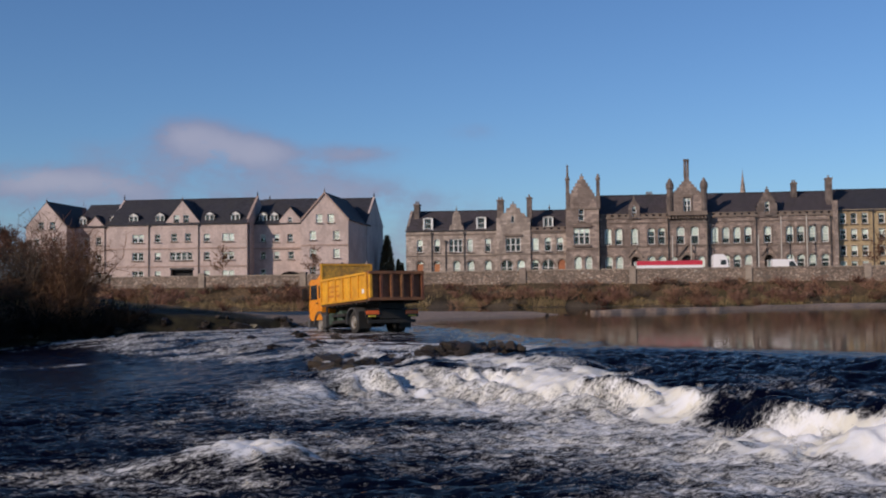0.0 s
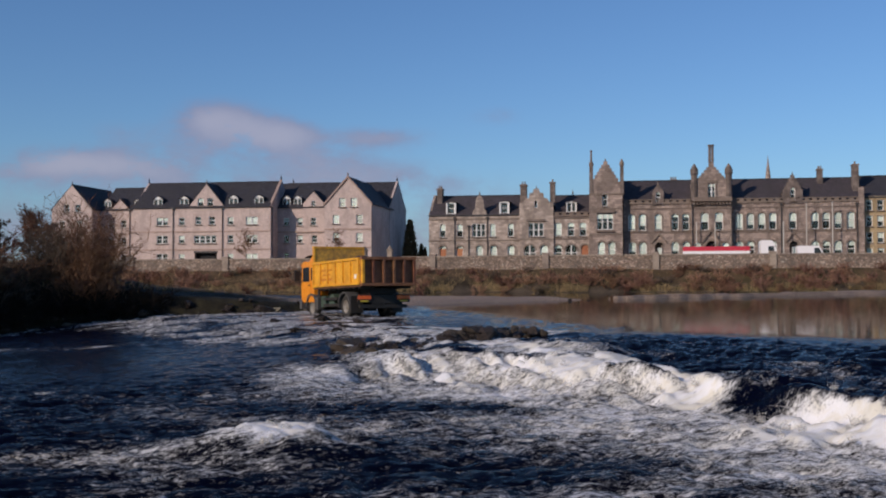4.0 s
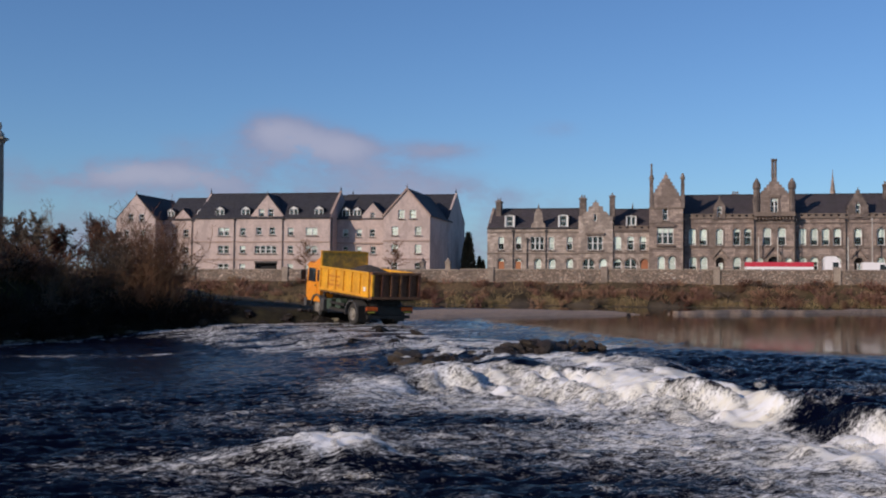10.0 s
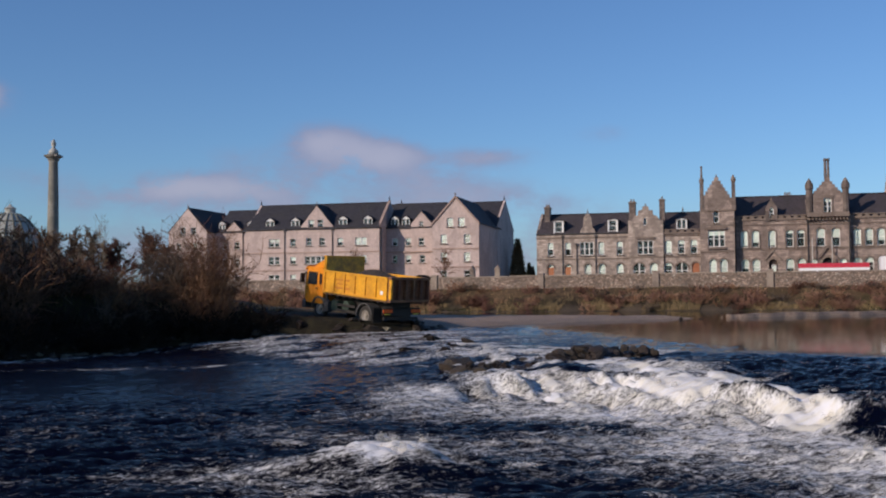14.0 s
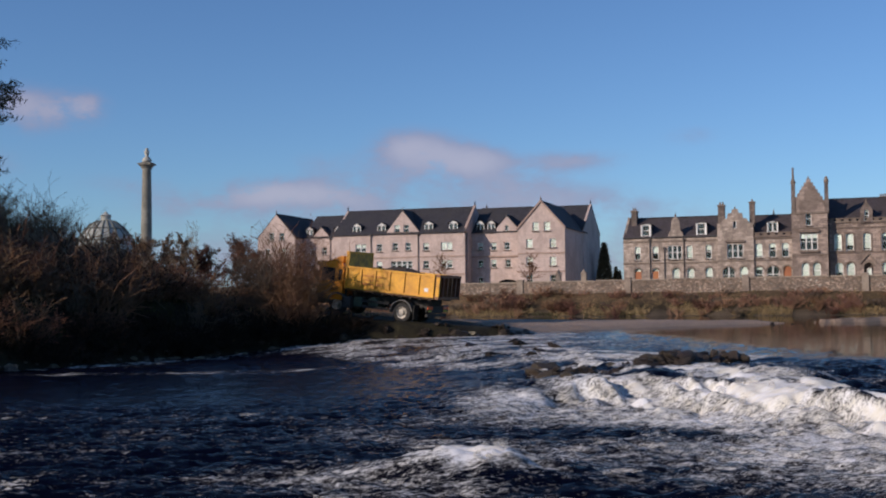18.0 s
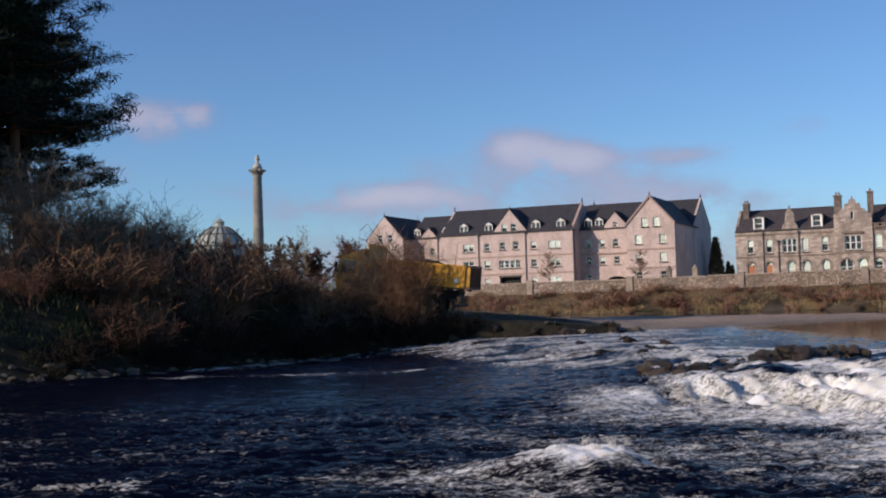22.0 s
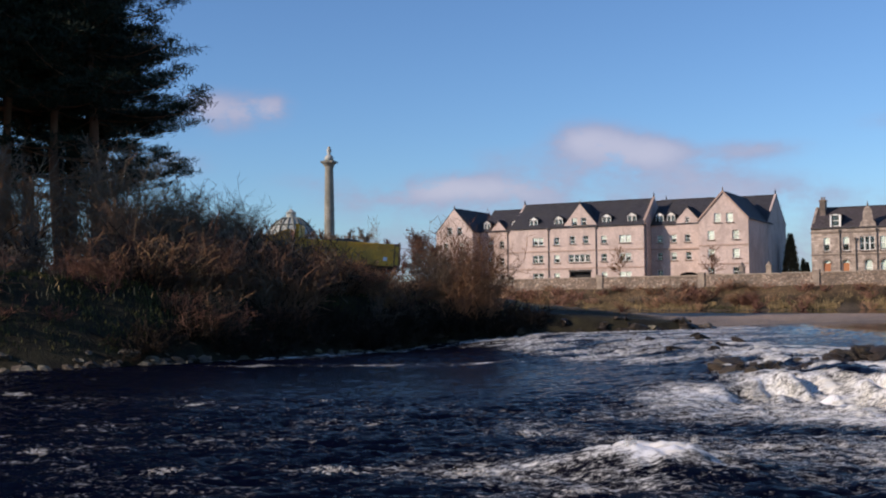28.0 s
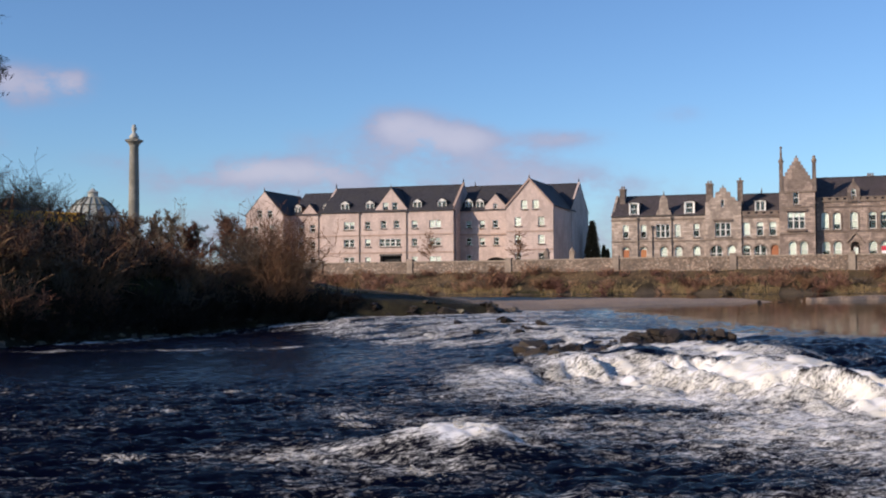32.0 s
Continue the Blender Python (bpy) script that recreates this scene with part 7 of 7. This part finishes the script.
    lx, ly = np.linspace(-w + 0.06, w - 0.06, 22), np.linspace(y0 + 0.05, y1 - 0.1, 44)
    LX, LY = np.meshgrid(lx, ly)
    hump = np.exp(-((LX / 0.8) ** 2)) * np.exp(-(((LY - 0.75) / 1.35) ** 2))
    LZ = zs - 0.22 + 0.42 * hump + 0.09 * (fbm(LX * 5, LY * 5, 3, 6) - 0.5)
    nx = len(lx)
    vs = np.stack([LX, LY, LZ], -1).reshape(-1, 3).tolist()
    fs = [(j * nx + i, j * nx + i + 1, (j + 1) * nx + i + 1, (j + 1) * nx + i) for j in range(len(ly) - 1) for i in range(nx - 1)]
    put("gravel_load", mesh_of("gravel_load", vs, fs, M["soil"]), t, None, "heaped dark gravel load")
    # cab
    prof = [(3.5, 0.75), (4.95, 0.75), (5.05, 0.95), (5.08, 1.55), (4.92, 2.45), (4.72, 2.62), (3.62, 2.62), (3.5, 2.5)]
    cab = put("cab", Solid().prism(prof, -1.15, 1.15, "x").mesh("cab", M["orange"]), t, None, "orange-yellow cab")
    put("bumper", Solid().box(-1.2, 1.2, 4.9, 5.18, 0.45, 0.85, 1.0, 0.04).mesh("bumper", M["guard"]), cab)
    put("grille", Solid().box(-0.9, 0.9, 5.04, 5.1, 0.95, 1.45).mesh("grille", M["chassis"]), cab)
    put("windscreen", Solid().prism([(5.075, 1.62), (5.10, 1.62), (4.955, 2.40), (4.93, 2.40)], -1.05, 1.05, "x").mesh("windscreen", M["dark_glass"]), cab)
    put("sun_visor", Solid().prism([(4.86, 2.58), (5.2, 2.42), (5.2, 2.5), (4.86, 2.66)], -1.1, 1.1, "x").mesh("sun_visor", M["orange"]), cab)
    put("wind_deflector", Solid().prism([(4.65, 2.62), (3.7, 2.62), (3.7, 3.0), (3.9, 2.98)], -0.95, 0.95, "x").mesh("wind_deflector", M["orange"]), cab)
    put("rear_window", Solid().box(-0.5, 0.5, 3.485, 3.5, 1.9, 2.35).mesh("rear_window", M["dark_glass"]), cab)
    for sgn in (-1, 1):
        x = sgn * 1.15
        a, b = min(x, x + sgn * 0.02), max(x, x + sgn * 0.02)
        door = put("cab_door", Solid().prism([(3.85, 0.95), (4.8, 0.95), (4.95, 1.5), (4.84, 2.45), (3.85, 2.45)], a, b, "x").mesh("cab_door", M["orange"]), cab)
        a2, b2 = min(x + sgn * 0.02, x + sgn * 0.03), max(x + sgn * 0.02, x + sgn * 0.03)
        put("side_window", Solid().prism([(4.0, 1.7), (4.84, 1.7), (4.77, 2.36), (4.0, 2.36)], a2, b2, "x").mesh("side_window", M["dark_glass"]), door)
        put("quarter_window", Solid().box(a2, b2, 3.62, 3.8, 1.75, 2.3).mesh("quarter_window", M["dark_glass"]), cab)
        put("door_handle", Solid().box(min(x + sgn * 0.02, x + sgn * 0.05), max(x + sgn * 0.02, x + sgn * 0.05), 3.92, 4.12, 1.5, 1.55).mesh("door_handle", M["chassis"]), door)
        put("mirror", Solid().box(min(sgn * 1.25, sgn * 1.5), max(sgn * 1.25, sgn * 1.5), 4.98, 5.06, 1.75, 2.25, 1.0, 0.03).box(min(sgn * 1.1, sgn * 1.35), max(sgn * 1.1, sgn * 1.35), 4.96, 4.99, 2.28, 2.31).box(min(sgn * 1.1, sgn * 1.35), max(sgn * 1.1, sgn * 1.35), 4.96, 4.99, 1.7, 1.73).mesh("mirror", M["chassis"]), cab)
        put("headlight", Solid().box(min(sgn * 0.75, sgn * 1.1), max(sgn * 0.75, sgn * 1.1), 5.17, 5.2, 0.58, 0.76).mesh("headlight", M["lamp_clear"]), cab)
        put("front_mudguard", arch(WB, 0.56, 0.64, min(sgn * 0.85, sgn * 1.22), max(sgn * 0.85, sgn * 1.22), 5, 175).mesh("front_mudguard", M["guard"]), t)
        put("rear_mudguard", arch(0, 0.58, 0.64, min(sgn * 0.62, sgn * 1.24), max(sgn * 0.62, sgn * 1.24), -5, 170).mesh("rear_mudguard", M["guard"]), t)
        put("step", Solid().box(min(sgn * 0.9, sgn * 1.2), max(sgn * 0.9, sgn * 1.2), 2.95, 3.35, 0.4, 0.95, 1.0, 0.03).mesh("step", M["guard"]), t)
        put("side_guard", Solid().box(min(sgn * 1.12, sgn * 1.2), max(sgn * 1.12, sgn * 1.2), 0.75, 2.3, 0.52, 0.64).box(min(sgn * 1.12, sgn * 1.2), max(sgn * 1.12, sgn * 1.2), 0.75, 2.3, 0.8, 0.92).mesh("side_guard", M["chassis"]), t)
        tk = Solid().turned(1.7 if sgn < 0 else 2.2, 0.78, [(0.26, min(sgn * 0.6, sgn * 1.08)), (0.3, min(sgn * 0.6, sgn * 1.08) + 0.04), (0.3, max(sgn * 0.6, sgn * 1.08) - 0.04), (0.26, max(sgn * 0.6, sgn * 1.08))], 14, "x")
        put("fuel_tank" if sgn < 0 else "air_tank", tk.mesh("tank", M["tank"]), t)
        put("battery_box", Solid().box(min(sgn * 0.6, sgn * 1.1), max(sgn * 0.6, sgn * 1.1), 2.3, 2.8, 0.5, 1.0, 1.0, 0.03).mesh("battery_box", M["tank"]), t)
        put("mudflap", Solid().box(min(sgn * 0.65, sgn * 1.22), max(sgn * 0.65, sgn * 1.22), -0.72, -0.69, 0.22, 0.95).mesh("mudflap", M["chassis"]), t)
        lamp = put("lamp_board", Solid().box(min(sgn * 0.55, sgn * 1.22), max(sgn * 0.55, sgn * 1.22), -1.42, -1.36, 0.66, 1.0).mesh("lamp_board", M["chassis"]), t)
        put("tail_light", Solid().box(min(sgn * 0.62, sgn * 1.2), max(sgn * 0.62, sgn * 1.2), -1.46, -1.42, 0.78, 0.94, 1.0, 0.01).mesh("tail_light", M["lamp_red"]), lamp)
        put("reflector", Solid().box(min(sgn * 0.75, sgn * 1.1), max(sgn * 0.75, sgn * 1.1), -1.45, -1.42, 0.68, 0.74).mesh("reflector", M["plate"]), lamp)
    put("rear_beam", Solid().box(-1.1, 1.1, -1.4, -1.3, 0.42, 0.56).box(-0.55, 0.55, -1.42, -1.36, 0.6, 0.9).mesh("rear_beam", M["chassis"]), t)
    put("exhaust_stack", Solid().turned(-0.95, 3.4, [(0.06, 1.0), (0.06, 2.9), (0.07, 3.0)], 8).mesh("exhaust_stack", M["chassis"]), t)
    put("beacon", Solid().turned(0.6, 4.2, [(0.09, 2.62), (0.09, 2.76), (0.04, 2.82)], 10).mesh("beacon", M["lamp_red"]), cab)
    wheels = [wheel(t, sgn * 1.0, y, 0.5, 0.27, double=(y == 0)) for y in (0, WB) for sgn in (-1, 1)]
    return t, wheels


def street_lorry():
    """An articulated lorry waiting on the quay road; forward is +u."""
    t = new("articulated_lorry")
    tagged(t, "articulated lorry with a long red and white trailer and white cab", "lorry")
    tr = put("trailer", Solid().box(-9.0, -0.2, -1.25, 1.25, 1.0, 1.75, 1.0).mesh("trailer", M["lorry_white"]), t)
    s = Solid().prism([(-1.27, 1.75), (1.27, 1.75), (1.1, 2.35), (-1.1, 2.35)], -9.0, -0.2, "x")
    put("trailer_top", s.mesh("trailer_top", M["lorry_red"]), tr)
    put("trailer_frame", Solid().box(-8.8, -0.3, -0.6, 0.6, 0.75, 1.0).mesh("trailer_frame", M["chassis"]), tr)
    c = Solid()
    prof = [(1.2, 0.6), (3.2, 0.6), (3.25, 1.6), (3.05, 2.75), (2.6, 3.15), (1.4, 3.15), (1.2, 2.95)]
    n = len(prof)
    vs = [(a, -1.2, b) for a, b in prof] + [(a, 1.2, b) for a, b in prof]
    c.add(vs, [tuple(range(n)), tuple(range(2 * n - 1, n - 1, -1))] + [(i, i + n, (i + 1) % n + n, (i + 1) % n) for i in range(n)])
    cab = put("cab", c.mesh("cab", M["lorry_white"]), t)
    put("side_window", Solid().box(2.2, 2.95, -1.215, -1.2, 1.7, 2.35).mesh("side_window", M["dark_glass"]), cab)
    put("windscreen", Solid().box(3.12, 3.22, -1.05, 1.05, 1.7, 2.5).mesh("windscreen", M["dark_glass"]), cab)
    put("tractor_frame", Solid().box(-1.5, 3.0, -0.5, 0.5, 0.6, 0.85).mesh("tractor_frame", M["chassis"]), t)
    for x in (-8.0, -6.8, -0.4, 2.4):
        for yy in (-1.0, 1.0):
            w = put("wheel", Solid().turned(0, 0, [(0.3, -0.14), (0.48, -0.14), (0.5, -0.1), (0.5, 0.1), (0.48, 0.14), (0.3, 0.14)], 18).mesh("wheel", M["tyre"]), t)
            w.matrix_basis = pose(x, yy, 0.5, 90, 0, 0)
    return t


def white_van():
    t = new("delivery_van")
    tagged(t, "white delivery van parked on the quay road", "van")
    c = Solid()
    prof = [(-1.8, 0.4), (1.9, 0.4), (1.95, 0.95), (1.55, 1.15), (1.0, 2.2), (-1.75, 2.25), (-1.85, 1.9)]
    c.prism(prof, -0.9, 0.9)
    b = put("body", c.mesh("body", M["lorry_white"]), t)
    put("side_window", Solid().prism([(0.35, 1.25), (1.35, 1.25), (0.95, 1.95), (0.35, 1.95)], -0.915, -0.9).mesh("side_window", M["dark_glass"]), b)
    put("windscreen", Solid().prism([(1.52, 1.22), (1.56, 1.22), (1.06, 2.12), (1.02, 2.12)], -0.8, 0.8).mesh("windscreen", M["dark_glass"]), b)
    for x in (-1.2, 1.25):
        for yy in (-0.8, 0.8):
            w = put("wheel", Solid().turned(0, 0, [(0.18, -0.1), (0.31, -0.1), (0.33, -0.06), (0.33, 0.06), (0.31, 0.1), (0.18, 0.1)], 16).mesh("wheel", M["tyre"]), t)
            w.matrix_basis = pose(x, yy, 0.33, 90, 0, 0)
    t.matrix_basis = FAR @ pose(24.9, 157, STREET + 0.25)
    return t


truck, truck_wheels = tipper_truck()
lorry = street_lorry()
white_van()


# ---- white water in moving pieces ----
def foam_mesh(seed, length=1.3, width=0.9, nx=36, ny=26, relief=0.022):
    """A ragged raft of foam: a lacy sheet that is torn at its rim and pierced by holes, billowing where it is thick."""
    X, Y = np.meshgrid(np.linspace(-1, 1, nx), np.linspace(-1, 1, ny))
    reach = 1 - X ** 2 - Y ** 2 + 0.9 * (fbm(X * 2.2 + seed * 5.3, Y * 2.2 + 9, 3, 200 + seed) - 0.5)
    lace = fbm(X * 3.2 + seed * 3.1, Y * 4.4, 3, 230 + seed)
    thick = reach * 0.5 + (lace - 0.55) * 2.6
    Z = np.clip(thick, -0.5, 1) * relief * 1.6 + relief * 1.3 * np.abs(2 * fbm(X * 4 + seed, Y * 3.2, 3, 260 + seed) - 1) - relief * 0.4
    vs = np.stack([X * length / 2, Y * width / 2, Z], -1).reshape(-1, 3)
    keep = (thick > 0.05).ravel()
    idx = [(j * nx + i, j * nx + i + 1, (j + 1) * nx + i + 1, (j + 1) * nx + i) for j in range(ny - 1) for i in range(nx - 1)]
    me = mesh_of("foam_raft", vs, [f for f in idx if sum(keep[k] for k in f) >= 3], M["foam"], True)
    bm = bmesh.new()
    bm.from_mesh(me)
    bmesh.ops.delete(bm, geom=[v for v in bm.verts if not v.link_faces], context="VERTS")
    bm.to_mesh(me)
    bm.free()
    return me


def burst_mesh(seed):
    """A tuft of spray: a knobbly heart with small drops thrown up round it."""
    r = random.Random(seed)
    bm = bmesh.new()
    bmesh.ops.create_icosphere(bm, subdivisions=3, radius=0.5)
    off = Vector((seed * 5.1, seed * 2.3, seed * 9.7))
    for v in bm.verts:
        v.co *= 0.55 + 1.1 * abs(noise.fractal(v.co * 3.2 + off, 0.7, 2.1, 5))
        v.co.z *= 0.8
    for _ in range(26):
        d = Vector((r.gauss(0, 1), r.gauss(0, 1), abs(r.gauss(0, 1)) + 0.3)).normalized() * r.uniform(0.45, 1.05)
        k = r.uniform(0.03, 0.075)
        bmesh.ops.create_icosphere(bm, subdivisions=1, radius=k, matrix=Matrix.Translation(d))
    me = bpy.data.meshes.new("spray_tuft")
    bm.to_mesh(me)
    bm.free()
    me.polygons.foreach_set("use_smooth", [True] * len(me.polygons))
    me.materials.append(M["foam"])
    return me


RAFTS = [foam_mesh(i) for i in range(7)]
TUFTS = [burst_mesh(i) for i in range(5)]


def white_water():
    """Rafts of foam drift down the rapids, go under and come up again upstream; tufts of spray leap at the foot of the fall."""
    r = random.Random(77)
    made = []
    xs, ys = np.array([r.uniform(-20, 11) for _ in range(9000)]), np.array([11.2 * (46 / 11.2) ** r.random() for _ in range(9000)])
    foam, _, curtain, riffle, hump, calm, a = rapids(xs, ys)
    zs = waves(xs, ys)[0]
    rafts = tufts = 0
    for k in range(9000):
        x, y, z = float(xs[k]), float(ys[k]), float(zs[k])
        live = max(curtain[k], hump[k])
        if live > 0.55 and tufts < 120 and r.random() < 0.5 and y < 30:
            s = r.uniform(0.07, 0.15)
            ob = new("spray_tuft", TUFTS[r.randrange(5)])
            ob.scale = (s * r.uniform(1.0, 1.6), s, s)
            tagged(ob, "white tuft of spray leaping at the foot of the fall", "spray", "spray of the rapids")
            made.append((ob, x, y, z, 0.16, s * 0.9 + 0.04, r.uniform(0, 1), r.uniform(0.8, 1.5), r.uniform(0, 360)))
            tufts += 1
        elif live < 0.5 and 0.16 < foam[k] < 0.8 and a[k] < -1.5 and rafts < 130 and r.random() < foam[k]:
            s = r.uniform(0.25, 0.6) * (0.75 if y > 22 else 1.0)
            ob = new("foam_raft", RAFTS[r.randrange(7)])
            ob.scale = (s, s * r.uniform(0.6, 1.1), s)
            tagged(ob, "lacy raft of white foam drifting down the rapids", "foam", "foam of the rapids")
            made.append((ob, x, y, z, r.uniform(0.5, 0.9), 0.07, r.uniform(0, 1), r.uniform(2.6, 4.4), r.uniform(-35, 20)))
            rafts += 1
    return made


pieces = white_water()


# ---- movement ----
# seconds, place of the rear axle on the ground, heading, climb
DRIVE = [(0, -2.78, 48.2, -0.04, 28.2, -3.0), (3, -3.80, 48.5, -0.05, 29.6, -2.2), (7, -5.35, 49.3, -0.04, 31.4, 0.8), (10, -6.95, 51.9, 0.04, 36.0, 4.3), (13, -8.85, 54.9, 0.22, 46.8, 5.4), (15.5, -10.65, 55.8, 0.50, 56.5, 6.0),
         (18, -12.5, 55.5, 0.74, 75.5, 6.6), (20, -14.55, 55.0, 1.03, 82.5, 6.7), (22, -16.75, 54.7, 1.24, 91.5, 6.2), (23, -18.0, 54.65, 1.34, 96.0, 5.6), (25.5, -21.0, 54.45, 1.70, 104.5, 4.8), (27.5, -23.7, 53.9, 2.02, 109.5, 4.5),
         (29, -25.8, 53.5, 2.24, 112.0, 4.0), (30, -27.4, 53.25, 2.40, 113.5, 3.8), (31, -29.0, 53.0, 2.60, 115.0, 3.0), (32, -30.7, 53.0, 2.78, 116.5, 2.0)]


def motions():
    rows = [(t, pose(x, y, z, 0, 0, turn) @ pose(0, 0, 0, climb)) for t, x, y, z, turn, climb in DRIVE]
    walk(truck, rows)
    times = np.arange(0, 32.01, 0.4)
    X, Y = np.interp(times, [d[0] for d in DRIVE], [d[1] for d in DRIVE]), np.interp(times, [d[0] for d in DRIVE], [d[2] for d in DRIVE])
    run = np.concatenate([[0], np.cumsum(np.hypot(np.diff(X), np.diff(Y)))])
    for w in truck_wheels:
        c = w.matrix_basis.translation.copy()
        walk(w, [(float(t), pose(c.x, c.y, c.z, -math.degrees(d / 0.5))) for t, d in zip(times, run)])
    walk(lorry, [(t, FAR @ pose(u, 157, STREET + 0.12)) for t, u in ((0, 14.0), (1, 15.3), (2, 16.4), (3.5, 17.0), (5.5, 17.1), (18, 17.1), (32, 17.1))])
    for ob, x, y, z, reach, lift, phase, period, turn in pieces:
        rows = []
        for t in list(np.arange(0.0, 31.9, period / 6)) + [32.0]:
            a = 2 * math.pi * (t / period + phase)
            along, up = math.cos(a) * reach, math.sin(a) * lift - lift * 0.25
            rows.append((float(t), pose(x - along * 0.88, y - along * 0.48, z + up, math.sin(a) * 8, math.cos(a) * 6, turn)))
        walk(ob, rows)


motions()
